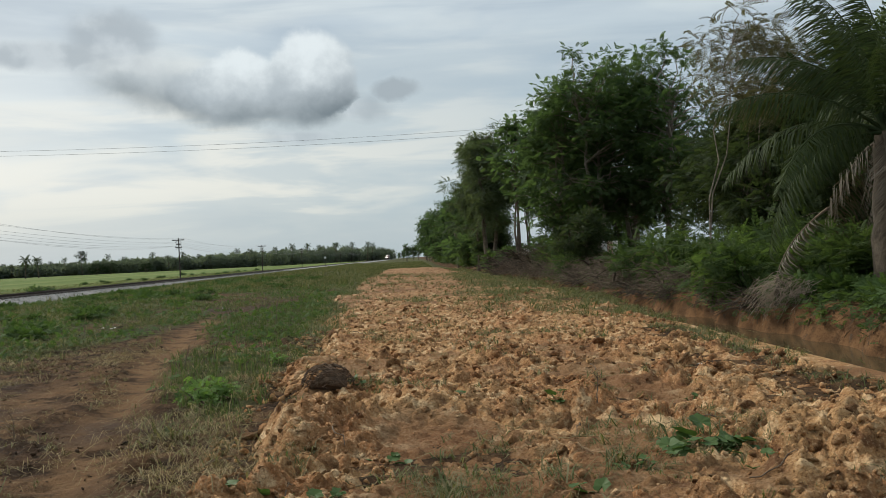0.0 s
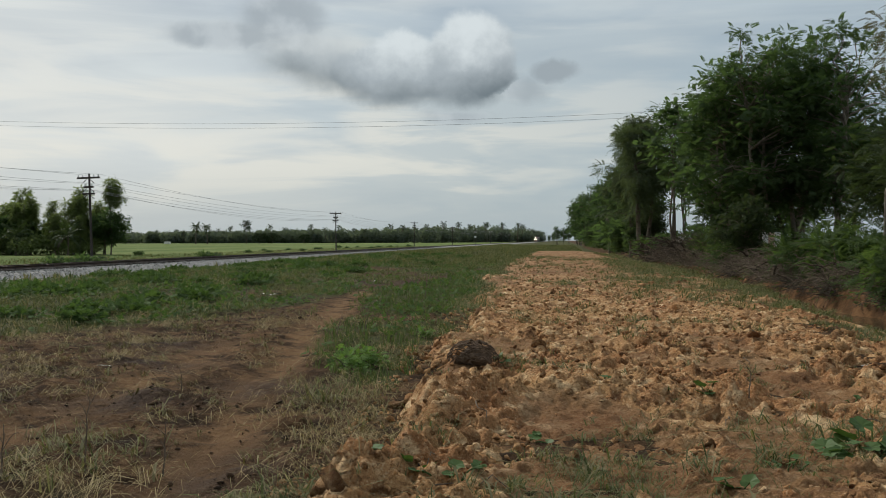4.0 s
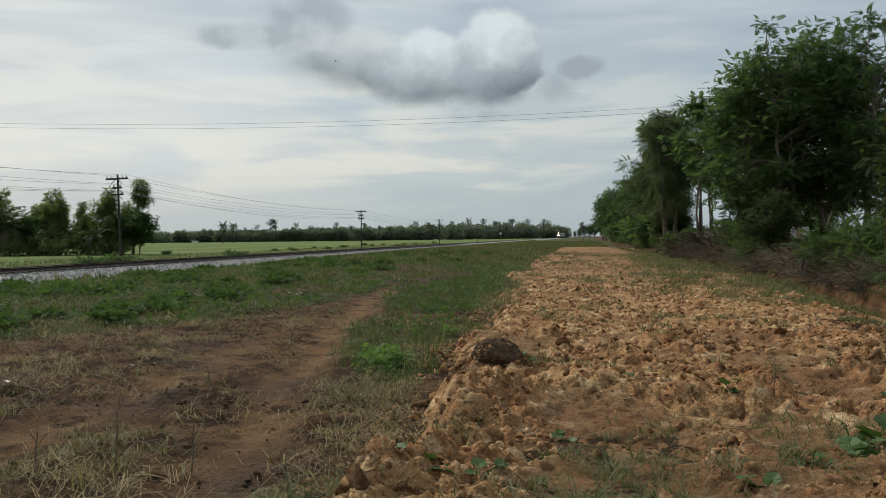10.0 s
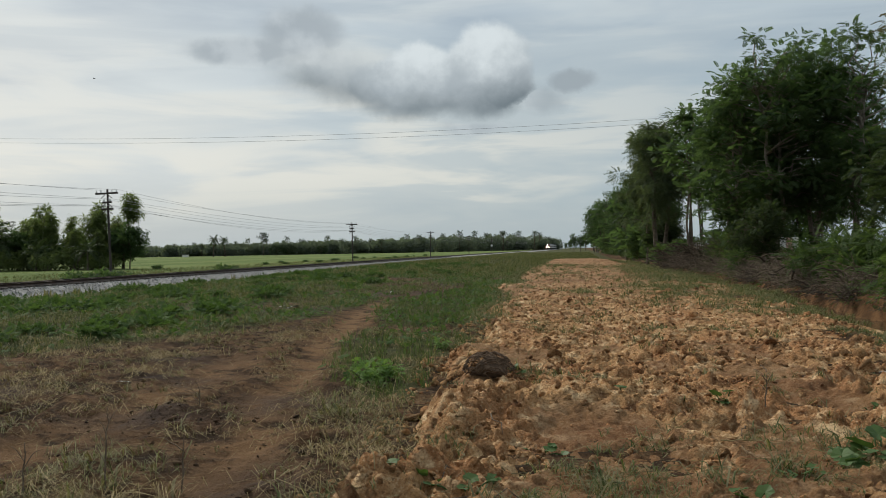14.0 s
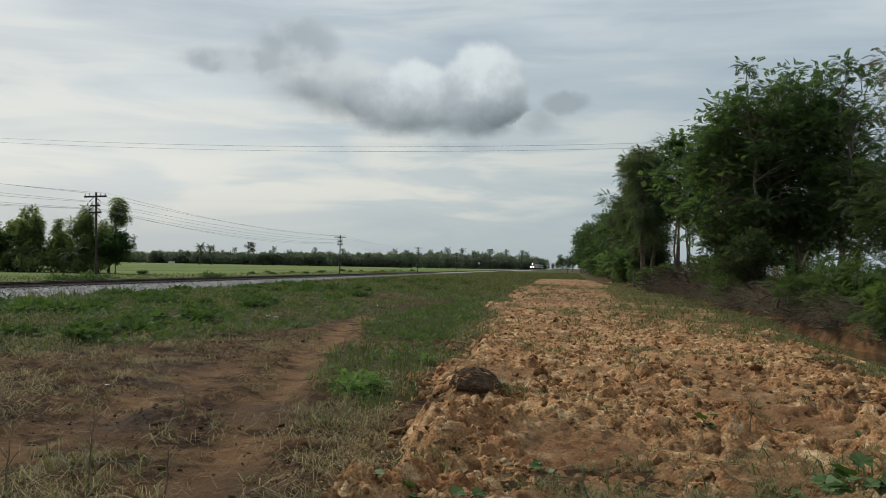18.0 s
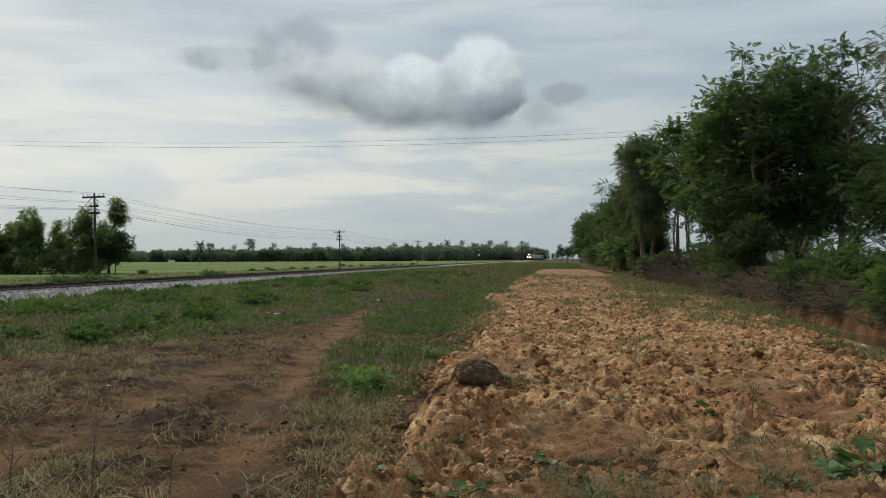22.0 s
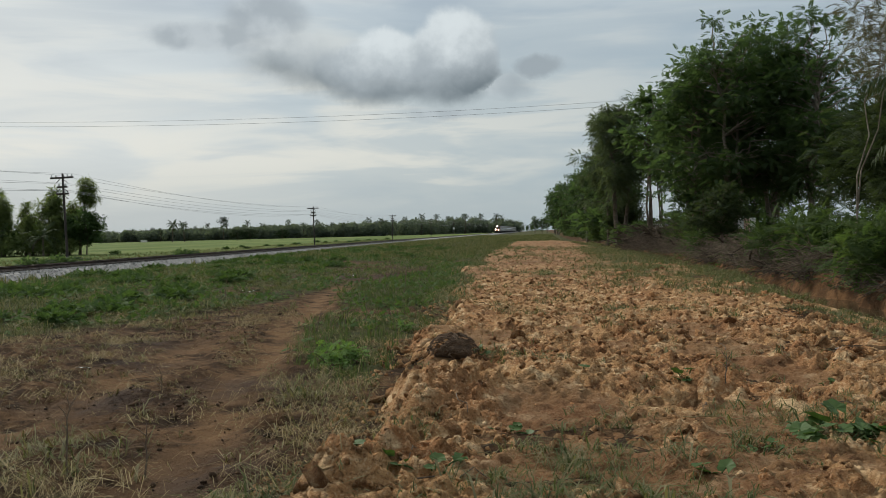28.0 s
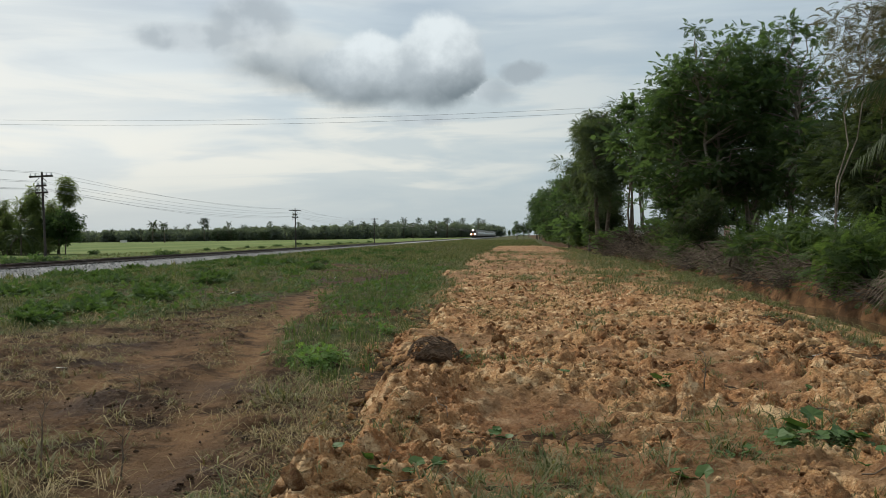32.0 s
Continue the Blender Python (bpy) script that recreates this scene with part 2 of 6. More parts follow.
def turf_at(x, y):
    """How green the ground is: 1 on the weedy shoulder and far strip, 0 on the trodden mud."""
    x, y = np.broadcast_arrays(np.asarray(x, float), np.asarray(y, float))
    w = 2.4 * (fbm(x * 0.45, y * 0.3, 3, 90) - 0.45)
    edge = np.interp(y, (5, 14, 20, 29, 50, 80), (-10.2, -9.6, -7.4, -7.0, -4.6, -2.6))
    shoulder = smooth(x + w, edge + 0.8, edge - 1.2)
    # grass patch between the wheel lines and the fill, with a bare bar across it
    lx = fill_left(y)
    left = np.interp(y, (9.5, 12, 16, 23, 30, 36, 48), (-2.6, -3.6, -4.5, -5.6, -6.3, -5.4, -5.6))
    lush = smooth(x, left - 0.5 + 0.7 * w, left + 0.6 + 0.7 * w) * smooth(x, lx + 0.2, lx - 0.25) * smooth(y, 9.3, 10.6) * smooth(y, 56, 46)
    lush = lush * (1 - 0.8 * np.exp(-((y - 19.3 + 0.5 * (x + 4)) / 0.9) ** 2))
    near = 0.75 * smooth(y, 7.0, 5.6) * smooth(x, -2.9, -3.6) * smooth(fbm(x * 0.9, y * 0.9, 3, 95), 0.34, 0.5)
    tufts = 0.5 * smooth(fbm(x * 0.8, y * 0.55, 3, 97), 0.54, 0.66) * (1 - worn_at(x, y))
    slope = 0.7 * smooth(x, fill_right(y) - 0.9, fill_right(y) - 0.1) * smooth(x, fill_right(y) + 1.3, fill_right(y) + 0.6)
    bare = 0 * x
    for cx, cy, rx, ry in ((-8.6, 34.0, 2.4, 4.2), (-9.4, 28.0, 2.0, 3.2), (-8.2, 44.0, 2.4, 4.5), (-10.5, 50.0, 3.0, 3.5), (-8.0, 60.0, 3.0, 3.0), (-4.4, 19.2, 1.8, 0.9), (-3.4, 5.6, 0.7, 1.2), (-2.5, 6.4, 0.5, 1.4)):
        bare = np.maximum(bare, np.exp(-((x - cx) / rx) ** 2 - ((y - cy) / ry) ** 2))
    bare = bare * smooth(fbm(x * 0.7, y * 0.5, 3, 99), 0.26, 0.42)
    return np.clip(np.maximum.reduce([shoulder, lush, near, tufts, slope, smooth(y, 60, 95) * (x < 4)]), 0, 1) * (1 - 0.9 * bare)


def lush_at(x, y):
    left = np.interp(y, (9.5, 12, 16, 23, 30, 36, 48), (-2.6, -3.6, -4.5, -5.6, -6.3, -5.4, -5.6))
    return (x > left) & (x < fill_left(y) + 0.1) & (y > 9.6) & (y < 44)


def worn_at(x, y):
    x, y = np.broadcast_arrays(np.asarray(x, float), np.asarray(y, float))
    w = 0.5 * (fbm(x * 1.3, y * 0.8, 3, 93) - 0.45)
    one = np.interp(y, (4, 6, 8.3, 9.5, 11.1, 13.4, 15.9, 19.3, 24.7, 30), (-2.3, -2.6, -3.0, -3.5, -3.75, -4.13, -4.77, -5.28, -6.08, -6.8)) + w
    two = np.interp(y, (4, 7.5, 8.7, 9.9, 11, 12.2, 16), (-4.8, -4.86, -4.99, -5.03, -5.1, -5.27, -6.0)) + w
    return np.clip(np.exp(-((x - one) / 0.36) ** 2) * smooth(y, 34, 26) + 0.9 * np.exp(-((x - two) / 0.48) ** 2) * smooth(y, 17, 13), 0, 1)


def wet_at(x, y):
    x, y = np.broadcast_arrays(np.asarray(x, float), np.asarray(y, float))
    out = 0 * x
    for cx, cy, rx, ry in ((-4.6, 8.8, 1.1, 0.7), (-6.5, 13.9, 0.9, 1.0), (-7.7, 35.0, 2.6, 3.4), (-6.6, 43.0, 1.6, 3.0), (-8.4, 25.3, 1.8, 1.2), (-3.4, 9.9, 0.8, 0.9), (-7.4, 10.4, 1.2, 0.7), (-2.5, 6.3, 0.5, 0.9), (-5.6, 11.6, 0.9, 0.5)):
        out = np.maximum(out, np.exp(-((x - cx) / rx) ** 2 - ((y - cy) / ry) ** 2))
    return out


def fill_top(y):
    return np.interp(y, (-4, 2.5, 4.6, 8, 20, 40, 100, 124, 137), (0.26, 0.24, 0.115, 0.13, 0.12, 0.14, 0.18, 0.16, -0.25))


# trodden level patches in the fill: x, y, half widths, how level
LEVEL = ((0.25, 6.75, 0.8, 0.45, 0.65), (1.35, 7.5, 0.7, 0.4, 0.5), (0.4, 11.2, 0.9, 0.4, 0.7), (-0.3, 11.3, 0.5, 0.4, 0.6), (1.9, 12.6, 1.2, 0.4, 0.4), (2.6, 17.6, 1.0, 0.7, 0.4), (3.6, 33, 1.7, 6.0, 0.6), (3.9, 46, 1.3, 8.0, 0.6))
# loads tipped in heaps: x, y, half widths, height
HEAPS = ((-1.25, 11.45, 0.55, 0.45, 0.09), (-0.95, 8.55, 0.75, 0.75, 0.16), (0.2, 9.1, 0.8, 0.5, 0.12), (-1.35, 5.4, 0.35, 0.5, 0.12), (-0.2, 5.2, 0.7, 0.4, 0.10), (1.0, 6.2, 0.45, 0.35, 0.10), (-1.7, 13.6, 0.5, 0.9, 0.14), (0.9, 14.2, 1.0, 0.8, 0.12), (-2.1, 10.4, 0.35, 0.35, 0.10), (2.6, 10.8, 0.7, 0.6, 0.14), (3.4, 7.4, 0.6, 0.6, 0.12), (-1.6, 17.2, 0.9, 0.8, 0.13), (1.8, 21, 1.4, 1.0, 0.13), (-2.3, 24, 0.9, 1.2, 0.14), (4.3, 14.5, 0.6, 0.9, 0.12))


def gauss_sum(x, y, rows):
    out = 0 * x
    for cx, cy, rx, ry, h in rows:
        out = np.maximum(out, h * np.exp(-((x - cx) / rx) ** 2 - ((y - cy) / ry) ** 2))
    return out


def broken_at(x, y):
    """1 where the soil lies in rough clods, 0 where it is trodden and moist."""
    x, y = np.broadcast_arrays(np.asarray(x, float), np.asarray(y, float))
    return smooth(fbm(x * 0.8, y * 0.5, 3, 44), 0.25, 0.43) * (1 - gauss_sum(x, y, LEVEL))


def fill_h(x, y):
    x, y = np.broadcast_arrays(np.asarray(x, float), np.asarray(y, float))
    lx, rx = fill_left(y), fill_right(y)
    edge = smooth(x, lx, lx + 0.55 + np.clip(y - 18, 0, 40) * 0.02) * (1 - smooth(x, rx - 0.7, rx + 0.25)) * smooth(y, 136 + 3 * np.sin(x), 126) * smooth(y, -4.6 + 0.5 * np.sin(2 * x), -3.2)
    broken = broken_at(x, y)
    # broken outlines of the lumps
    w1, w2 = fbm(x * 3.2, y * 3.2, 3, 50) - 0.45, fbm(x * 3.2, y * 3.2, 3, 60) - 0.45
    v1, v2 = fbm(x * 13, y * 13, 3, 52) - 0.45, fbm(x * 13, y * 13, 3, 62) - 0.45
    wx, wy = x + 0.30 * w1 + 0.09 * v1, y + 0.30 * w2 + 0.09 * v2
    heap = smooth(fbm(x * 0.6, y * 0.6, 2, 46), 0.24, 0.46)
    far = np.interp(y, (9, 16, 32), (1.0, 0.6, 0.25))
    c = heap * clods(wx, wy, 0.62, 33, 0.5, 0.27) + clods(wx + 0.05 * v2, wy, 0.33, 3, 0.7, 0.40) + far * clods(wx + 0.1, wy + 0.06 * v1, 0.17, 13, 0.72, 0.54) + far * clods(wx + 0.04 * v1, wy + 0.04 * v2, 0.085, 23, 0.72, 0.60)
    c = c - 0.07 + 0.075 * (ridged(wx * 5.5, wy * 5.5, 4, 150) - 0.42) + 0.08 * (ridged(wx * 1.5, wy * 1.5, 4, 140) - 0.42)
    c = c * (1 - 0.6 * smooth(x, rx - 2.4, rx - 0.8) * smooth(y, 17, 27)) * (0.36 + 0.78 * broken) * np.interp(y, (7, 12, 18, 40, 80), (1.05, 0.90, 0.78, 0.66, 0.58))
    rim = 0.05 * np.exp(-((x - lx - 0.6) / 0.5) ** 2) * smooth(y, 30, 16)
    # low swells left by the tipped loads
    swell = np.interp(y, (10, 20), (0.13, 0.09)) * (ridged(x * 0.23 + 0.3 * fbm(x, y, 2, 48), y * 0.27, 3, 47) - 0.40) + gauss_sum(x, y, HEAPS) - 0.06 * (1 - broken) * smooth(y, 40, 20)
    fine = 0.055 * (fbm(x * 14, y * 14, 3, 70) - 0.45)
    low = 1 - 0.75 * smooth(x, rx - 2.6, rx - 0.4)
    return -0.14 + (fill_top(y) * low + 0.14) * edge + edge * (c + 0.16 * (fbm(x * 0.55, y * 0.55, 3, 31) - 0.45) + swell + rim + fine)


# ---- materials ----
def material(name, rough=0.85, spec=0.3):
    m = bpy.data.materials.new(name)
    m.use_nodes = True
    g = Nodes(m.node_tree)
    b = g.add("ShaderNodeBsdfPrincipled")
    b.inputs["Roughness"].default_value = rough
    b.inputs["Specular IOR Level"].default_value = spec
    out = g.add("ShaderNodeOutputMaterial")
    g.put(b.outputs[0], out.inputs[0])
    return m, g, b, out


def coords(g, kind="Object"):
    return g.add("ShaderNodeTexCoord").outputs[kind]


def bump(g, b, height, dist, strength=1.0):
    n = g.add("ShaderNodeBump")
    g.put(height, n.inputs["Height"])
    n.inputs["Distance"].default_value, n.inputs["Strength"].default_value = dist, strength
    g.put(n.outputs[0], b.inputs["Normal"])


def simple(name, col, col2, scale, rough=0.8, metal=0.0, spec=0.3, bump_d=0.0, rnd=0.0):
    """A two-tone mottled surface with fine relief."""
    m, g, b, _ = material(name, rough, spec)
    p = coords(g)
    n1, n2 = g.noise(p, scale, 5.0), g.noise(p, scale * 6, 3.0)
    f = g.ramp(g.math("ADD", g.math("MULTIPLY", n1, 0.65), g.math("MULTIPLY", n2, 0.35)), 0.36, 0.64)
    c = g.mix(f, col, col2)
    if rnd:
        r = g.add("ShaderNodeObjectInfo").outputs["Random"]
        c = g.mix(1.0, c, g.mix(r, (1 - rnd,) * 3, (1 + rnd,) * 3), "MULTIPLY")
    g.put(c, b.inputs["Base Color"])
    b.inputs["Metallic"].default_value = metal
    if bump_d:
        bump(g, b, n2, bump_d, 0.7)
    return m


def leaf_material(name, a, c, trans=0.25, rough=0.5, spec=0.25, dry=0.0):
    """Leaves: colour varies leaf by leaf, some light passes through."""
    m, g, b, out = material(name, rough, spec)
    isl = g.add("ShaderNodeNewGeometry").outputs["Random Per Island"]
    big = g.noise(coords(g), 0.55, 2.0)
    f = g.math("ADD", g.math("MULTIPLY", isl, 0.6), g.math("MULTIPLY", g.ramp(big, 0.35, 0.65), 0.4))
    col = g.mix(f, a, c)
    if dry:
        pick = g.math("FRACT", g.math("MULTIPLY", isl, 37.7))
        col = g.mix(g.math("LESS_THAN", pick, dry), col, (0.20, 0.18, 0.10))
    g.put(col, b.inputs["Base Color"])
    tr = g.add("ShaderNodeBsdfTranslucent")
    g.put(g.mix(1.0, col, (1.25, 1.35, 0.7), "MULTIPLY"), tr.inputs[0])
    mx = g.add("ShaderNodeMixShader")
    mx.inputs[0].default_value = trans
    g.put(b.outputs[0], mx.inputs[1])
    g.put(tr.outputs[0], mx.inputs[2])
    g.put(mx.outputs[0], out.inputs[0])
    return m


def soil_material(name, moist):
    m, g, b, _ = material(name, 0.95, 0.12)
    p = coords(g)
    n1, n2, n3 = g.noise(p, 0.7, 4.0), g.noise(p, 4.0, 5.0, 0.6), g.noise(p, 38.0, 4.0, 0.65)
    c = g.mix(g.ramp(n1, 0.35, 0.65), (0.37, 0.178, 0.074), (0.49, 0.285, 0.128))
    c = g.mix(g.ramp(n2, 0.50, 0.70), c, (0.78, 0.55, 0.31))
    patch = g.noise(g.mapping(p, loc=(9.0, 4.0, 0.0)), 0.8, 5.0, 0.62)
    c = g.mix(g.math("MULTIPLY", g.ramp(patch, 0.52, 0.66), 0.55), c, (0.29, 0.125, 0.052))
    c = g.mix(g.math("MULTIPLY", g.ramp(patch, 0.42, 0.30), 0.5), c, (0.72, 0.47, 0.23))
    c = g.mix(g.math("MULTIPLY", g.ramp(n2, 0.47, 0.32), 0.85), c, (0.155, 0.070, 0.032))
    c = g.mix(g.math("MULTIPLY", g.ramp(n3, 0.52, 0.70), 0.5), c, (0.70, 0.52, 0.32))
    c = g.mix(g.math("MULTIPLY", g.ramp(n3, 0.48, 0.34), 0.7), c, (0.15, 0.075, 0.036))
    # shade on the far part of the strip, put into the colour as a browner tone
    sy = g.add("ShaderNodeSeparateXYZ")
    g.put(p, sy.inputs[0])
    c = g.mix(g.math("MULTIPLY", g.ramp(sy.outputs[1], 14.0, 50.0), 0.55), c, (0.265, 0.155, 0.088))
    if moist:
        dry = g.add("ShaderNodeAttribute", attribute_name="broken").outputs["Fac"]
        wet = g.ramp(g.math("ADD", dry, g.math("MULTIPLY", g.math("SUBTRACT", n2, 0.5), 1.2)), 0.75, 0.2)
        c = g.mix(g.math("MULTIPLY", wet, 0.66), c, (0.175, 0.092, 0.045))
    else:
        own = g.math("FRACT", g.math("ADD", g.add("ShaderNodeNewGeometry").outputs["Random Per Island"], g.add("ShaderNodeObjectInfo").outputs["Random"]))
        c = g.mix(1.0, c, g.mix(own, (0.50, 0.46, 0.43), (1.25, 1.25, 1.25)), "MULTIPLY")
    g.put(c, b.inputs["Base Color"])
    h = g.math("ADD", g.noise(p, 20.0, 6.0, 0.75), g.math("MULTIPLY", g.voronoi(p, 34.0), 0.3))
    bump(g, b, h, 0.05, 1.0)
    return m


def ground_material():
    m, g, b, _ = material("ground_mix", 0.95, 0.06)
    p = coords(g)
    sep = g.add("ShaderNodeSeparateXYZ")
    g.put(p, sep.inputs[0])
    x, y, z = sep.outputs
    wob = g.noise(p, 0.35, 4.0, 0.6)
    wob2 = g.noise(p, 1.9, 5.0, 0.6)
    n3 = g.noise(p, 30.0, 4.0, 0.65)
    xw = g.math("ADD", x, g.math("MULTIPLY", g.math("SUBTRACT", wob, 0.5), 5.0))
    # bare mud with old straw
    mud = g.mix(g.ramp(wob2, 0.38, 0.62), (0.052, 0.030, 0.016), (0.130, 0.072, 0.035))
    mud = g.mix(g.math("MULTIPLY", g.ramp(n3, 0.52, 0.7), 0.5), mud, (0.20, 0.135, 0.078))
    mud = g.mix(g.math("MULTIPLY", g.ramp(n3, 0.45, 0.3), 0.5), mud, (0.06, 0.04, 0.027))
    n4 = g.noise(g.mapping(p, scale=(1.0, 0.8, 1.0), loc=(3.0, 1.0, 0.0)), 5.5, 6.0, 0.68)
    n5 = g.noise(g.mapping(p, scale=(0.75, 1.5, 1.0), loc=(7.0, 2.0, 0.0)), 1.1, 5.0, 0.65)
    mud = g.mix(g.math("MULTIPLY", g.ramp(n5, 0.49, 0.37), 0.85), mud, (0.036, 0.023, 0.015))
    mud = g.mix(g.math("MULTIPLY", g.ramp(n5, 0.54, 0.66), 0.55), mud, (0.22, 0.13, 0.068))
    mud = g.mix(g.math("MULTIPLY", g.ramp(n4, 0.50, 0.36), 0.8), mud, (0.034, 0.022, 0.014))
    mud = g.mix(g.math("MULTIPLY", g.ramp(n4, 0.54, 0.68), 0.6), mud, (0.24, 0.152, 0.083))
    turf = g.mix(g.ramp(wob2, 0.35, 0.65), (0.046, 0.051, 0.020), (0.090, 0.088, 0.036))
    turf = g.mix(g.math("MULTIPLY", g.ramp(n3, 0.5, 0.75), 0.6), turf, (0.112, 0.102, 0.043))
    mask = g.add("ShaderNodeAttribute", attribute_name="turf").outputs["Fac"]
    grow = g.math("ADD", mask, g.math("MULTIPLY", g.math("SUBTRACT", wob2, 0.5), 1.3))
    c = g.mix(g.ramp(grow, 0.25, 0.75), mud, turf)
    # two pale trodden wheel lines
    worn = g.add("ShaderNodeAttribute", attribute_name="worn").outputs["Fac"]
    c = g.mix(g.math("MULTIPLY", g.math("MULTIPLY", worn, g.ramp(wob2, 0.32, 0.54)), 0.75), c, (0.250, 0.146, 0.074))
    # dark wet spots
    wet = g.math("MULTIPLY", g.add("ShaderNodeAttribute", attribute_name="wet").outputs["Fac"], g.ramp(wob2, 0.36, 0.56))
    c = g.mix(g.math("MULTIPLY", wet, 0.8), c, (0.048, 0.032, 0.025))
    g.put(g.ramp(wet, 0.35, 0.9, 0.95, 0.8), b.inputs["Roughness"])
    # rice field beyond the track
    rice = g.mix(g.ramp(g.noise(g.mapping(p, scale=(0.05, 0.012, 1)), 1.0, 4.0), 0.35, 0.65), (0.092, 0.132, 0.036), (0.150, 0.185, 0.058))
    c = g.mix(g.ramp(xw, -38.0, -44.0), c, rice)
    # red earth of the ditch and its bank
    red = g.mix(g.ramp(wob2, 0.35, 0.65), (0.095, 0.052, 0.026), (0.225, 0.122, 0.058))
    red = g.mix(g.math("MULTIPLY", g.ramp(n3, 0.5, 0.3), 0.6), red, (0.06, 0.032, 0.02))
    c = g.mix(g.math("MULTIPLY", g.math("MULTIPLY", g.ramp(x, 5.0, 5.9), g.ramp(x, 40.0, 20.0)), g.ramp(y, 95.0, 70.0)), c, red)
    g.put(c, b.inputs["Base Color"])
    bump(g, b, g.math("ADD", g.math("ADD", g.math("MULTIPLY", n3, 0.6), wob2), g.math("MULTIPLY", g.noise(p, 9.0, 8.0, 0.7), 1.4)), 0.07, 1.0)
    return m


MAT_SOIL = soil_material("turned_orange_soil", True)
MAT_CLOD = soil_material("orange_soil_clod", False)
MAT_GROUND = ground_material()
MAT_BALLAST = simple("grey_ballast_stone", (0.15, 0.145, 0.14), (0.36, 0.345, 0.325), 3.0, 0.9, bump_d=0.03)
MAT_RAIL = simple("rusty_rail_steel", (0.035, 0.025, 0.02), (0.075, 0.045, 0.032), 4.0, 0.55, 0.6)
MAT_SLEEPER = simple("weathered_sleeper", (0.05, 0.043, 0.037), (0.12, 0.105, 0.09), 3.0, 0.9)
MAT_POLE = simple("dark_weathered_pole", (0.035, 0.03, 0.028), (0.075, 0.06, 0.05), 3.0, 0.85)
MAT_INSUL = simple("white_porcelain", (0.55, 0.56, 0.55), (0.7, 0.7, 0.68), 5.0, 0.3, spec=0.5)
MAT_WIRE = simple("dull_grey_wire", (0.30, 0.31, 0.32), (0.40, 0.41, 0.42), 2.0, 0.6)
MAT_BARK = simple("grey_brown_bark", (0.062, 0.048, 0.035), (0.155, 0.125, 0.092), 2.2, 0.95, bump_d=0.02)
MAT_BARK_PALE = simple("pale_bark", (0.125, 0.102, 0.076), (0.27, 0.23, 0.18), 3.0, 0.95, bump_d=0.02)
MAT_LEAF_DARK = leaf_material("dark_tree_leaf", (0.055, 0.086, 0.042), (0.079, 0.119, 0.055), trans=0.55, rough=0.7, spec=0.08)
# darker copy of the dark tree leaf: the thicket's shade is in its colour
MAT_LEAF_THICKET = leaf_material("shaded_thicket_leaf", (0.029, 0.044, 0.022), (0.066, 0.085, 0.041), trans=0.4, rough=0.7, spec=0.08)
MAT_LEAF_MID = leaf_material("green_tree_leaf", (0.042, 0.070, 0.027), (0.101, 0.142, 0.052), trans=0.45, rough=0.7, spec=0.08)
MAT_LEAF_GREY = leaf_material("grey_green_leaf", (0.060, 0.081, 0.050), (0.109, 0.134, 0.081), trans=0.45, rough=0.7, spec=0.08)
MAT_LEAF_BUSH = leaf_material("fresh_bush_leaf", (0.049, 0.086, 0.028), (0.106, 0.158, 0.055), trans=0.35, rough=0.75, spec=0.1)
# distance haze of the far wood is mixed into this paler, greyer leaf colour
MAT_LEAF_FAR_HAZE = leaf_material("hazed_far_wood_leaf", (0.113, 0.132, 0.123), (0.131, 0.150, 0.138), trans=0.5, rough=1.0, spec=0.0)
MAT_PALM = leaf_material("palm_leaflet", (0.026, 0.042, 0.018), (0.058, 0.077, 0.032), trans=0.25, rough=0.65, spec=0.10)
MAT_PALM_DRY = leaf_material("dry_palm_leaflet", (0.060, 0.047, 0.030), (0.114, 0.090, 0.060), trans=0.15)
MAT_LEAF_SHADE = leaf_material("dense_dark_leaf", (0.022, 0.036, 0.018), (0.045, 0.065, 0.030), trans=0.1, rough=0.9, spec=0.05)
MAT_LEAF_LIME = leaf_material("bright_weed_leaf", (0.105, 0.180, 0.048), (0.185, 0.275, 0.085), trans=0.35, rough=0.7, spec=0.1)
# leaf colour raised to hold the slight haze over the grove
MAT_LEAF_GROVE = leaf_material("hazed_grove_leaf", (0.110, 0.141, 0.064), (0.209, 0.242, 0.110), trans=0.5, rough=0.75, spec=0.1)
MAT_GRASS = leaf_material("verge_grass", (0.057, 0.074, 0.029), (0.121, 0.136, 0.057), trans=0.3, rough=0.75, spec=0.1, dry=0.42)
MAT_GRASS_LUSH = leaf_material("lush_grass", (0.061, 0.090, 0.031), (0.123, 0.156, 0.061), trans=0.3, rough=0.75, spec=0.1, dry=0.10)
MAT_STRAW = leaf_material("dry_straw", (0.190, 0.135, 0.066), (0.415, 0.330, 0.178), trans=0.1, rough=0.8, spec=0.1)
MAT_ROOT = simple("dark_root_fibre", (0.075, 0.047, 0.030), (0.18, 0.120, 0.075), 9.0, 0.95, bump_d=0.02)
MAT_BRUSH_DARK = simple("dark_dead_brush", (0.032, 0.023, 0.016), (0.092, 0.068, 0.046), 5.0, 0.95)
MAT_BRUSH = simple("dead_brush_twig", (0.088, 0.064, 0.045), (0.215, 0.165, 0.115), 5.0, 0.95)


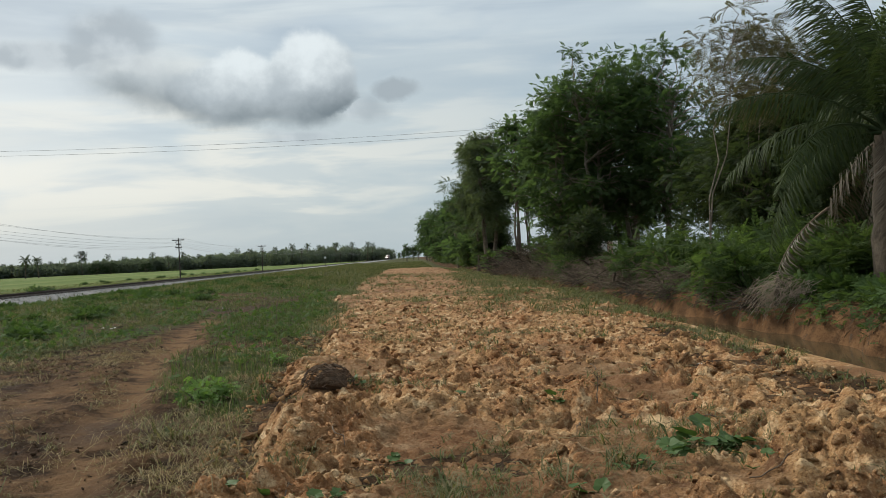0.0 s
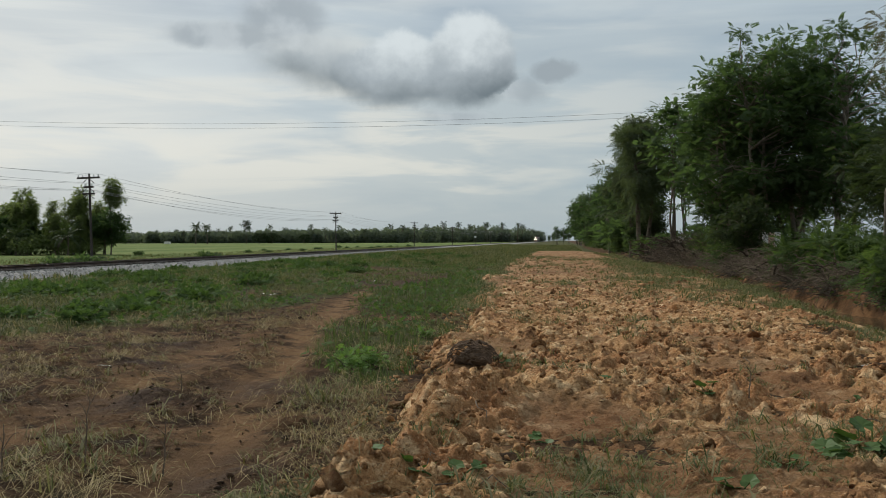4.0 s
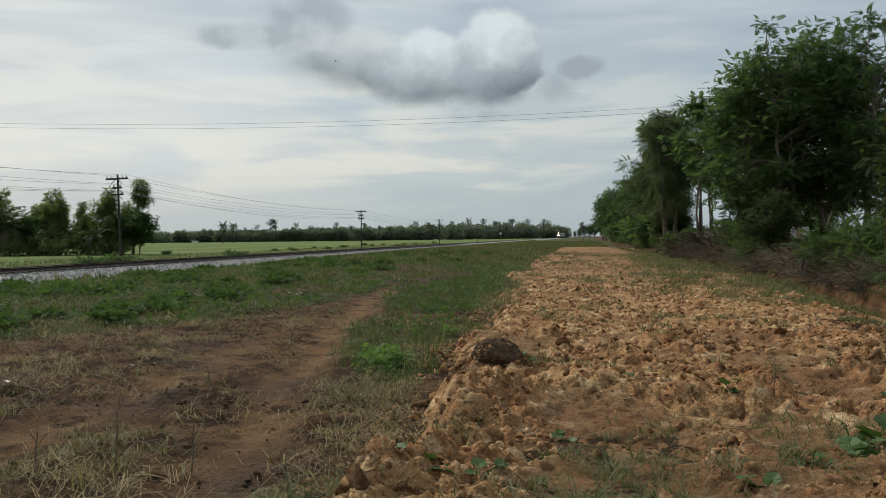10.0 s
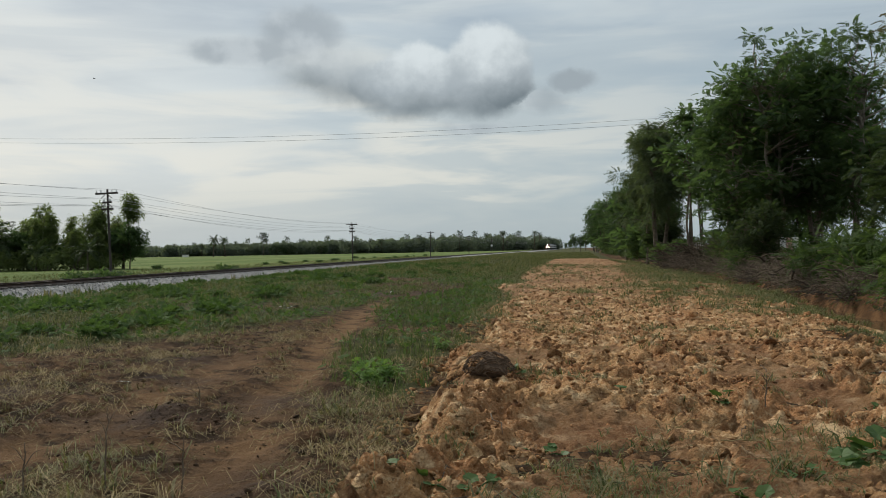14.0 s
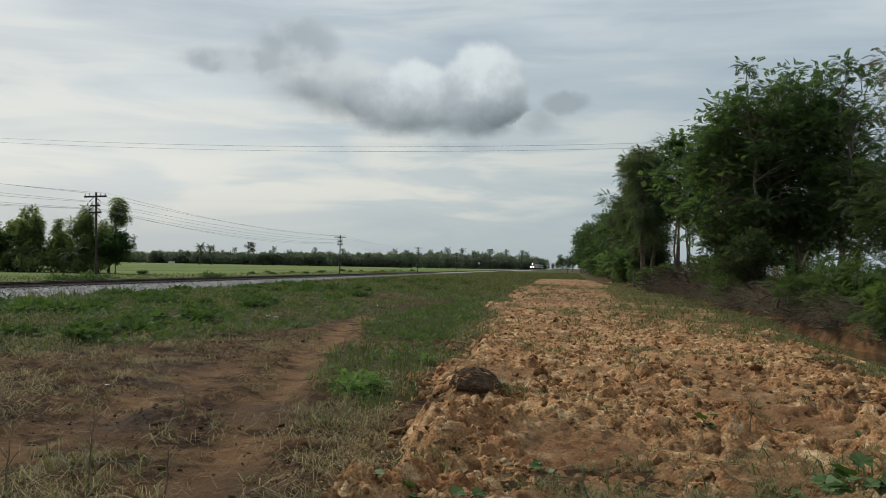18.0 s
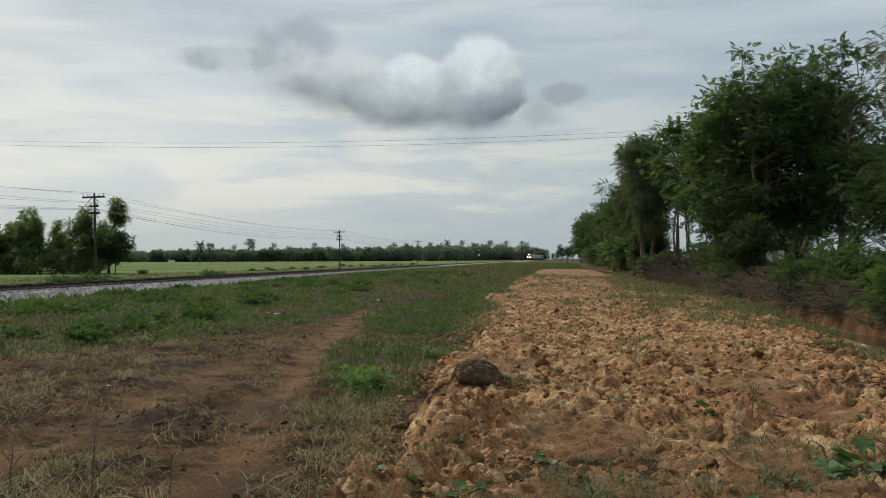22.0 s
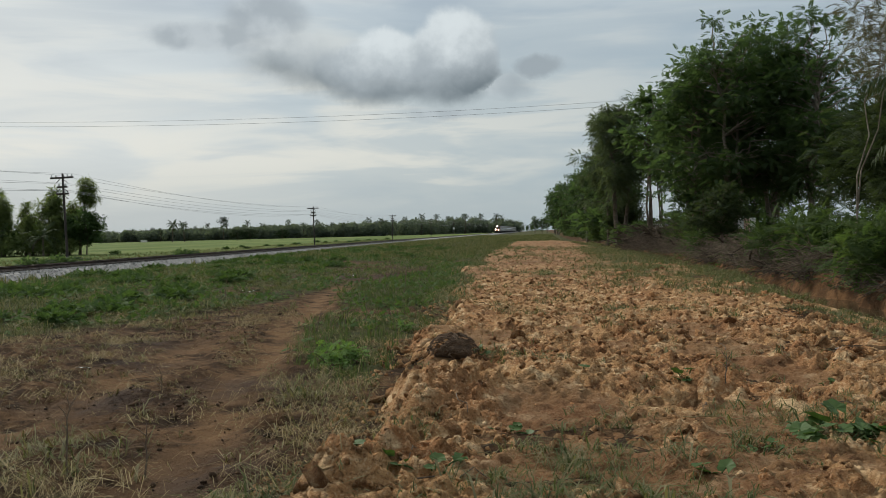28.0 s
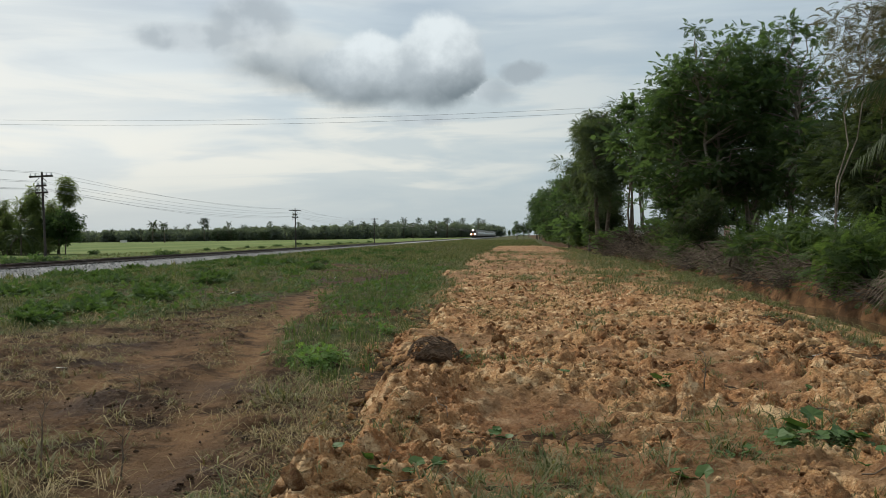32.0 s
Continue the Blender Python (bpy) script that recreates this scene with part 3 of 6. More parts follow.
# ---- mesh helpers ----
def mesh_np(name, verts, faces, mat=None, smooth_shade=False):
    """A mesh out of arrays: verts n x 3, faces m x 3 or m x 4."""
    verts, faces = np.asarray(verts, np.float32), np.asarray(faces, np.int32)
    me = bpy.data.meshes.new(name)
    k = faces.shape[1]
    me.vertices.add(len(verts))
    me.vertices.foreach_set("co", verts.ravel())
    me.loops.add(faces.size)
    me.loops.foreach_set("vertex_index", faces.ravel())
    me.polygons.add(len(faces))
    me.polygons.foreach_set("loop_start", np.arange(0, faces.size, k, dtype=np.int32))
    me.polygons.foreach_set("loop_total", np.full(len(faces), k, np.int32))
    if smooth_shade:
        me.polygons.foreach_set("use_smooth", np.ones(len(faces), bool))
    me.update(calc_edges=True)
    if mat:
        me.materials.append(mat)
    return me


def part_mesh(name, me, parent, label="", kind=""):
    ob = new(name, me)
    ob.parent = parent
    return tagged(ob, label, kind=kind)


def part(name, bm, mat, parent, label=""):
    me = bpy.data.meshes.new(name)
    bm.to_mesh(me)
    bm.free()
    me.materials.append(mat)
    return part_mesh(name, me, parent, label)


def box(bm, size, at, rot=None, bevel=0.0):
    m = Matrix.LocRotScale(at, rot, size)
    made = bmesh.ops.create_cube(bm, size=1.0, matrix=m)
    if bevel:
        edges = {e for v in made["verts"] for e in v.link_edges}
        bmesh.ops.bevel(bm, geom=list(edges), offset=bevel, segments=2, affect="EDGES", profile=0.6)
    return made["verts"]


def tube_arrays(points, radii, sides=6):
    """A tapered tube along points, as verts and quads."""
    pts = np.asarray(points, float)
    d = np.gradient(pts, axis=0)
    d /= np.linalg.norm(d, axis=1)[:, None] + 1e-9
    ref = np.where(np.abs(d[:, 2:3]) > 0.9, np.array([[1.0, 0, 0]]), np.array([[0, 0, 1.0]]))
    a = np.cross(d, ref)
    a /= np.linalg.norm(a, axis=1)[:, None] + 1e-9
    c = np.cross(d, a)
    ang = np.arange(sides) / sides * 2 * np.pi
    ring = a[:, None] * np.cos(ang)[None, :, None] + c[:, None] * np.sin(ang)[None, :, None]
    v = (pts[:, None] + ring * np.asarray(radii, float)[:, None, None]).reshape(-1, 3)
    i, j = np.meshgrid(np.arange(len(pts) - 1), np.arange(sides), indexing="ij")
    k = (j + 1) % sides
    f = np.stack([i * sides + j, i * sides + k, (i + 1) * sides + k, (i + 1) * sides + j], -1).reshape(-1, 4)
    return v, f


def joined(pieces):
    vs, fs, n = [], [], 0
    for v, f in pieces:
        vs.append(v)
        fs.append(f + n)
        n += len(v)
    return np.concatenate(vs), np.concatenate(fs)


def grid_mesh(name, xs, ys, fn, mat):
    gx, gy = np.meshgrid(xs, ys, indexing="xy")
    v = np.stack([gx, gy, fn(gx, gy)], -1).reshape(-1, 3)
    nx, ny = len(xs), len(ys)
    i, j = np.meshgrid(np.arange(nx - 1), np.arange(ny - 1), indexing="xy")
    a = (j * nx + i).ravel()
    return mesh_np(name, v, np.stack([a, a + 1, a + nx + 1, a + nx], -1), mat, True)


def rot_arrays(yaw, pitch, roll):
    """Stacks of rotation matrices Rz(yaw) Rx(pitch) Ry(roll)."""
    cy, sy, cp, sp, cr, sr = np.cos(yaw), np.sin(yaw), np.cos(pitch), np.sin(pitch), np.cos(roll), np.sin(roll)
    o, l = np.zeros_like(yaw), np.ones_like(yaw)
    rz = np.stack([cy, -sy, o, sy, cy, o, o, o, l], -1).reshape(-1, 3, 3)
    rx = np.stack([l, o, o, o, cp, -sp, o, sp, cp], -1).reshape(-1, 3, 3)
    ry = np.stack([cr, o, sr, o, l, o, -sr, o, cr], -1).reshape(-1, 3, 3)
    return rz @ rx @ ry


def scatter(tv, tf, at, rot, scale):
    """The template (verts, faces) at many places, as one pair of arrays."""
    scale = np.asarray(scale, float)
    s = scale[:, None, None] if scale.ndim == 1 else scale[:, None, :]
    v = np.einsum("nij,nkj->nki", rot, tv[None] * s) + np.asarray(at)[:, None]
    n = len(at)
    f = (tf[None] + (np.arange(n) * len(tv))[:, None, None]).reshape(-1, tf.shape[1])
    return v.reshape(-1, 3), f


# ---- ground ----
def spaced(start, stop, first, grow):
    out = [start]
    while out[-1] < stop:
        out.append(out[-1] + first)
        first *= grow
    return out


def build_ground():
    xs = np.unique(np.concatenate([
        -np.array(spaced(30, 2600, 1.5, 1.22)), np.arange(-30, -10, 0.22), np.arange(-10, -1.2, 0.055), np.arange(-1.2, 5.0, 0.8),
        np.arange(5.0, 8.8, 0.06), np.arange(8.6, 16, 0.4), spaced(16, 2600, 0.8, 1.25)]).round(3))
    ys = np.unique(np.concatenate([-np.array(spaced(2, 2600, 2.0, 1.4)), np.arange(-2, 4, 0.5), spaced(4, 3000, 0.05, 1.011)]).round(3))
    ob = new("ground", grid_mesh("ground", xs, ys, ground_h, MAT_GROUND))
    xyz = np.zeros(len(ob.data.vertices) * 3, np.float32)
    ob.data.vertices.foreach_get("co", xyz)
    xyz = xyz.reshape(-1, 3)
    for key, fn in (("turf", turf_at), ("worn", worn_at), ("wet", wet_at)):
        ob.data.attributes.new(key, "FLOAT", "POINT").data.foreach_set("value", np.asarray(fn(xyz[:, 0], xyz[:, 1]), np.float32))
    return tagged(ob, "flat earth with mud, weeds, rice field and a ditch", "ground", kind="structure")


ground = build_ground()


def build_fill():
    ys = np.concatenate([np.arange(-5.0, 3.19, 0.07), spaced(3.2, 142, 0.013, 1.0036)])
    xs = np.concatenate([np.arange(-5.6, -2.6, 0.05), np.arange(-2.6, 4.2, 0.022), np.arange(4.2, 6.2, 0.03)])
    ob = new("soil_fill", grid_mesh("soil_fill", xs, ys, fill_h, MAT_SOIL))
    xyz = np.zeros(len(ob.data.vertices) * 3, np.float32)
    ob.data.vertices.foreach_get("co", xyz)
    xyz = xyz.reshape(-1, 3)
    ob.data.attributes.new("broken", "FLOAT", "POINT").data.foreach_set("value", np.asarray(broken_at(xyz[:, 0], xyz[:, 1]), np.float32))
    return tagged(ob, "long strip of freshly turned lumpy orange soil", "soil", kind="structure")


soil_fill = build_fill()


# ---- railway ----
def build_track():
    y0, y1 = -60.0, 1500.0
    ys = np.array([y0] + spaced(-20, 200, 0.35, 1.006) + [300, 500, 800, y1])
    off = np.array([-2.1, -1.75, -1.5, -1.2, -0.9, -0.6, -0.3, 0, 0.3, 0.6, 0.9, 1.2, 1.5, 1.75, 2.1])

    def top(x, y):
        a = np.abs(x - TRACK_X)
        return np.clip(0.36 - (a - 1.35) * 0.62, 0.0, 0.36) + 0.05 * (fbm(x * 4.0, y * 4.0, 3, 81) - 0.45)

    ob = new("ballast_bed", grid_mesh("ballast_bed", TRACK_X + off, ys, top, MAT_BALLAST))
    tagged(ob, "raised bed of pale grey crushed stone under the track", "ballast", kind="structure")
    # loose stones on the near shoulder
    tv, tf = stone_template()
    n = 9000
    sy = 20 + 150 * rng.random(n) ** 1.7
    sx = TRACK_X + np.where(rng.random(n) < 0.9, 1.0, -1.0) * rng.uniform(0.7, 2.2, n)
    sz = top(sx, sy) + 0.01
    v, f = scatter(tv, tf, np.stack([sx, sy, sz], -1), rot_arrays(rng.random(n) * 6.3, rng.random(n) * 6.3, rng.random(n) * 6.3), rng.uniform(0.05, 0.11, n))
    part_mesh("ballast_stones", mesh_np("ballast_stones", v, f, MAT_STONE), ob, "loose pale grey stones", "stuff")
    # rails: foot, web and head in one profile
    prof = np.array([(-0.06, 0), (0.06, 0), (0.06, 0.012), (0.01, 0.03), (0.01, 0.095), (0.032, 0.105), (0.032, 0.135), (-0.032, 0.135), (-0.032, 0.105), (-0.01, 0.095), (-0.01, 0.03), (-0.06, 0.012)])
    track = tagged(new("railway_track"), "single metre-gauge railway track with rusty brown rails", "railway", kind="structure")
    for side in (-0.535, 0.535):
        k = len(prof)
        v = np.concatenate([np.column_stack([TRACK_X + side + prof[:, 0], np.full(k, yy), RAIL_Z - 0.135 + prof[:, 1]]) for yy in (y0, 200, y1)])
        i = np.arange(k)
        f = np.concatenate([np.stack([i + a * k, (i + 1) % k + a * k, (i + 1) % k + (a + 1) * k, i + (a + 1) * k], -1) for a in (0, 1)])
        part_mesh("rail", mesh_np("rail", v, f, MAT_RAIL), track, "rust-brown steel rail")
    bm = bmesh.new()
    box(bm, (1.9, 0.22, 0.12), (0, 0, 0), bevel=0.015)
    me = bpy.data.meshes.new("sleeper")
    bm.to_mesh(me)
    bm.free()
    me.materials.append(MAT_SLEEPER)
    for i in range(220):
        s = part_mesh("sleeper", me, track)
        s.location = (TRACK_X, 24 + 0.63 * i, RAIL_Z - 0.135 - 0.055)


def stone_template(seed=3):
    bm = bmesh.new()
    bmesh.ops.create_icosphere(bm, subdivisions=1, radius=0.5)
    r = random.Random(seed)
    for v in bm.verts:
        v.co *= r.uniform(0.7, 1.15)
        v.co.z *= 0.75
    tv = np.array([v.co[:] for v in bm.verts])
    tf = np.array([[v.index for v in f.verts] for f in bm.faces])
    bm.free()
    return tv, tf


def island_mat(name, a, c, rough=0.9):
    m, g, b, _ = material(name, rough, 0.2)
    isl = g.add("ShaderNodeNewGeometry").outputs["Random Per Island"]
    n = g.noise(coords(g), 30.0, 3.0)
    g.put(g.mix(g.math("ADD", g.math("MULTIPLY", isl, 0.7), g.math("MULTIPLY", n, 0.3)), a, c), b.inputs["Base Color"])
    return m


MAT_STONE = island_mat("loose_ballast_stone", (0.15, 0.145, 0.14), (0.47, 0.455, 0.43))
build_track()


# ---- telegraph poles and wires ----
def build_pole():
    top = 6.36
    p = tagged(new("telegraph_pole"), "dark weathered telegraph pole with three crossarms", "telegraph pole", "telegraph poles along the track")
    bm = bmesh.new()
    bmesh.ops.create_cone(bm, cap_ends=True, segments=10, radius1=0.10, radius2=0.07, depth=top + 0.5, matrix=Matrix.Translation((0, 0, top / 2 - 0.25)))
    part("shaft", bm, MAT_POLE, p)
    for z, w in ((top - 0.33, 1.75), (top - 1.0, 0.75), (top - 1.5, 0.95)):
        bm = bmesh.new()
        box(bm, (w, 0.11, 0.13), (0, -0.13, z), bevel=0.012)
        arm = part("crossarm", bm, MAT_POLE, p)
        for x in (-w / 2 + 0.1, -w / 4, w / 4, w / 2 - 0.1):
            bm = bmesh.new()
            bmesh.ops.create_cone(bm, cap_ends=True, segments=8, radius1=0.05, radius2=0.035, depth=0.16, matrix=Matrix.Translation((x, -0.13, z + 0.15)))
            bmesh.ops.create_cone(bm, cap_ends=True, segments=8, radius1=0.03, radius2=0.055, depth=0.05, matrix=Matrix.Translation((x, -0.13, z + 0.09)))
            part("insulator", bm, MAT_INSUL, arm)
        bm = bmesh.new()
        for s in (-1, 1):
            box(bm, (0.55, 0.03, 0.04), (s * 0.24, -0.18, z - 0.2), Euler((0, s * 0.72, 0)))
        part("brace", bm, MAT_POLE, p)
    return p


WIRES = [(-0.77, 6.22), (0.77, 6.22), (0.28, 5.55), (-0.28, 5.55), (0.38, 5.05), (-0.38, 5.05), (0.2, 5.05)]


def pole_base(i):
    return (POLE_X, POLE_Y0 + POLE_STEP * i, 0.32 - 0.1 * min(i, 3) * 0.6)


def pole_tall(i):
    """The poles farther along are a little shorter."""
    return 0.92 if i > 0 else 1.0


def build_poles():
    first = build_pole()
    first.matrix_world = pose(*pole_base(0), 0, -1.6, 0)
    for i in range(-1, 8):
        if i:
            copy_thing(first, pose(*pole_base(i), 0, (0.3, -0.4, 0.6)[i % 3], 0) @ Matrix.Diagonal((1, 1, pole_tall(i), 1)))
    for x, z in WIRES:
        wire = tagged(new("telegraph_wire"), "thin dark telegraph wire sagging from pole to pole", "wire", "telegraph wires")
        for i in range(-1, 7):
            a, b = np.array(pole_base(i)), np.array(pole_base(i + 1))
            t = np.linspace(0, 1, 15)[:, None]
            line = a + (b - a) * t + np.array([x, -0.13, 0.06])
            line[:, 2] += z * (pole_tall(i) * (1 - t) + pole_tall(i + 1) * t)[:, 0]
            line[:, 2] -= (0.75 + 0.25 * math.sin(x * 9 + z * 5)) * (4 * t * (1 - t))[:, 0]
            v, f = tube_arrays(line, np.full(15, 0.009), 4)
            part_mesh("span", mesh_np("span", v, f, MAT_WIRE), wire)
    # power line that crosses the track high up, from pole to pole
    for x in (-82.0, 46.0):
        bm = bmesh.new()
        bmesh.ops.create_cone(bm, cap_ends=True, segments=10, radius1=0.2, radius2=0.12, depth=18.2, matrix=Matrix.Translation((x, 92.25, 8.3)))
        box(bm, (0.12, 1.6, 0.14), (x, 92.25, 16.35), bevel=0.012)
        me = bpy.data.meshes.new("power_pole")
        bm.to_mesh(me)
        bm.free()
        me.materials.append(MAT_SLEEPER)
        tagged(new("power_pole", me), "tall grey concrete power pole with a crossarm", "power pole", "power poles")
    for dy, dz in ((-0.35, 0.0), (0.35, -0.40)):
        t = np.linspace(-1, 1, 41)[:, None]
        line = np.array([[-18.0, 92.25 + dy, 14.2 + dz]]) + t * np.array([[64.0, 0, 0]])
        line[:, 2] += 2.1 * t[:, 0] ** 2 + 0.1 * t[:, 0]
        v, f = tube_arrays(line, np.full(41, 0.014), 5)
        tagged(new("power_line_wire", mesh_np("power_line_wire", v, f, MAT_WIRE)), "thin grey power line crossing high over the field", "wire", "power line wires")


build_poles()


# ---- plants ----
def leaf_quad(l, w):
    """A folded pointed leaf along +y."""
    return np.array([(0, 0, 0), (w / 2, l * 0.45, 0.12 * w), (0, l, 0), (-w / 2, l * 0.45, 0.12 * w)]), np.array([[0, 1, 2, 3]])


def spray(pairs, length, l, w, droop=0.25, angle=0.95):
    """A twig with pairs of leaflets along +y."""
    vs, fs = [], []
    tv, tf = leaf_quad(l, w)
    n = 0
    for i in range(pairs):
        t = (i + 0.7) / pairs
        for s in (-1, 1):
            a = s * angle * (1 - 0.45 * t)
            c, sn = math.cos(a), math.sin(a)
            size = 1.0 - 0.45 * abs(t - 0.45)
            p = tv * size
            q = np.stack([p[:, 0] * c + p[:, 1] * sn, -p[:, 0] * sn + p[:, 1] * c, p[:, 2] - 0.25 * p[:, 1]], -1)
            vs.append(q + np.array([0, t * length, -droop * length * t * t]))
            fs.append(tf + n)
            n += 4
    return np.concatenate(vs), np.concatenate(fs)


SPRAYS = {
    "feather": spray(5, 0.34, 0.15, 0.075, 0.32),
    "broad": spray(4, 0.46, 0.24, 0.14, 0.20),
    "willow": spray(7, 0.95, 0.30, 0.06, 0.75, 0.6),
    "fine": spray(6, 0.42, 0.12, 0.06, 0.25),
    "small": spray(4, 0.34, 0.15, 0.085, 0.2),
    "drop": spray(6, 0.50, 0.17, 0.055, 0.85, 0.6),
    "tress": spray(8, 0.38, 0.11, 0.036, 0.95, 0.8),
    "mini": spray(3, 0.18, 0.10, 0.06, 0.2),
}


def limb_path(r, a, b, n=7, wob=0.06):
    a, b = np.asarray(a, float), np.asarray(b, float)
    t = np.linspace(0, 1, n)[:, None]
    d = np.linalg.norm(b - a)
    mid = r.normal(0, wob * d, (n, 3)) * np.sin(t * np.pi)
    lift = np.array([0, 0, 0.12 * d]) * np.sin(t * np.pi)
    return a + (b - a) * t + mid * 0.5 + lift


def build_tree(name, label, height, radius, clear, seed, kind, leaf, bark, clumps=46, per=26, stems=1, group="", lean=0.0, base_r=None, flat=1.0, hollow=0.55):
    """Trunk, limbs and a crown of leafy sprays gathered in uneven clumps."""
    r = np.random.default_rng(seed)
    tree = tagged(new(name), label, "tree", group)
    base_r = base_r or height * 0.016
    centre = np.array([lean * height, 0, clear + (height - clear) * 0.5])
    half = np.array([radius, radius, (height - clear) * 0.5 * flat])
    # clump centres, most of them in the outer shell
    d = r.normal(size=(clumps, 3))
    d /= np.linalg.norm(d, axis=1)[:, None]
    rad = r.uniform(hollow, 1.0, clumps) ** 0.7 * r.uniform(0.78, 1.08, clumps)
    tips = centre + d * rad[:, None] * half
    tips[:, 2] = np.maximum(tips[:, 2], clear * 0.75 + 0.2)
    wood = []
    tops = []
    for s in range(stems):
        foot = np.array([r.uniform(-0.25, 0.25) * (stems > 1) * radius * 0.4, r.uniform(-0.2, 0.2) * (stems > 1), -0.3])
        head = centre + np.array([r.uniform(-0.3, 0.3) * radius, r.uniform(-0.3, 0.3) * radius, half[2] * r.uniform(0.3, 0.7)])
        path = limb_path(r, foot, head, 9, 0.035)
        wood.append(tube_arrays(path, np.linspace(base_r, base_r * 0.25, 9) / math.sqrt(stems), 8))
        tops.append(path)
    trunk_v, trunk_f = joined(wood)
    trunk = part_mesh("trunk", mesh_np("trunk", trunk_v, trunk_f, bark, True), tree)
    limbs = []
    for i, tip in enumerate(tips):
        path = tops[i % stems]
        want = tip[2] - 0.35 * np.linalg.norm((tip - centre)[:2]) - 0.3
        k = int(np.clip(np.searchsorted(path[:, 2], want), 2, 7))
        limbs.append(tube_arrays(limb_path(r, path[k], tip, 6, 0.09), np.linspace(base_r * 0.32, 0.012, 6), 5))
    v, f = joined(limbs)
    part_mesh("branchwork", mesh_np("branchwork", v, f, bark, True), trunk)
    tv, tf = SPRAYS[kind]
    size = r.uniform(0.55, 1.25, clumps) * radius * 0.30
    n = clumps * per
    own = np.repeat(np.arange(clumps), per)
    q = r.normal(size=(n, 3))
    q /= np.linalg.norm(q, axis=1)[:, None]
    q *= (r.random(n) ** 0.5)[:, None]
    at = tips[own] + q * (size[own])[:, None] * np.array([1, 1, 0.72])
    yaw = np.arctan2(-q[:, 0], q[:, 1]) + r.normal(0, 0.7, n)
    rot = rot_arrays(yaw, r.normal(0.1, 0.45, n) + q[:, 2] * 0.5, r.normal(0, 0.5, n))
    v, f = scatter(tv, tf, at, rot, r.uniform(0.7, 1.4, n))
    part_mesh("crown", mesh_np("crown", v, f, leaf), tree)
    return tree


def build_bush(label, radius, height, seed, kind, leaf, n=420, group="", name="bush"):
    r = np.random.default_rng(seed)
    bush = tagged(new(name), label, "bush", group)
    k = 9
    cen = np.column_stack([r.normal(0, radius * 0.5, k), r.normal(0, radius * 0.5, k), height * r.uniform(0.25, 0.75, k)])
    stems = [tube_arrays(limb_path(r, (c[0] * 0.2, c[1] * 0.2, -0.15), c, 5, 0.08), np.linspace(0.03, 0.008, 5), 5) for c in cen]
    v, f = joined(stems)
    part_mesh("branchwork", mesh_np("branchwork", v, f, MAT_BARK, True), bush, "", "stuff")
    tv, tf = SPRAYS[kind]
    own = r.integers(0, k, n)
    q = r.normal(size=(n, 3))
    q /= np.linalg.norm(q, axis=1)[:, None]
    q *= (r.random(n) ** 0.45)[:, None]
    at = cen[own] + q * np.array([radius * 0.55, radius * 0.55, height * 0.36])
    at[:, 2] = np.maximum(at[:, 2], 0.04)
    rot = rot_arrays(np.arctan2(-q[:, 0], q[:, 1]) + r.normal(0, 0.7, n), r.normal(0.15, 0.5, n) + q[:, 2] * 0.4, r.normal(0, 0.5, n))
    v, f = scatter(tv, tf, at, rot, r.uniform(0.7, 1.25, n))
    part_mesh("foliage", mesh_np("foliage", v, f, leaf), bush)
    return bush


def frond_arrays(length, leaflets, leaf_len, droop, hang, width=0.045, seed=0):
    """One palm frond from the origin along +y: rachis, then leaflets on both sides."""
    r = np.random.default_rng(seed)
    t = np.linspace(0, 1, 14)
    path = np.column_stack([0.04 * length * np.sin(t * 2.2 + seed), length * (t - 0.10 * droop * t ** 3), length * (0.55 * t - droop * t * t)])
    rachis = tube_arrays(path, np.interp(t, (0, 0.15, 1), (0.05, 0.028, 0.006)) * length / 3.5, 5)
    vs, fs, n = [], [], 0
    for i in range(leaflets):
        u = 0.12 + 0.88 * (i + 0.5) / leaflets
        p = np.array([np.interp(u, t, path[:, a]) for a in range(3)])
        e = np.array([np.interp(min(u + 0.03, 1), t, path[:, a]) for a in range(3)]) - np.array([np.interp(u - 0.03, t, path[:, a]) for a in range(3)])
        e /= np.linalg.norm(e)
        ll = leaf_len * math.sin(math.pi * min(0.97, 0.18 + 0.72 * u)) * r.uniform(0.85, 1.1)
        for s in (-1, 1):
            out = np.array([s * 0.95, r.normal(0, 0.12), 0]) + r.uniform(0.35, 0.75) * e + np.array([0, 0, r.uniform(-0.15, 0.45)])
            out /= np.linalg.norm(out)
            tip = p + out * ll * 0.6 + np.array([0, 0, -hang * ll * 0.16])
            end = p + out * ll * 0.92 + np.array([r.normal(0, 0.04), r.normal(0, 0.04), -hang * ll * 0.62])
            wv = e * width * 0.5
            vs.append(np.array([p - wv * 0.5, p + wv * 0.5, tip + wv, end, end, tip - wv]))
            fs.append(np.array([[0, 1, 2, 5], [5, 2, 3, 4]]) + n)
            n += 6
    return rachis, (np.concatenate(vs), np.concatenate(fs))


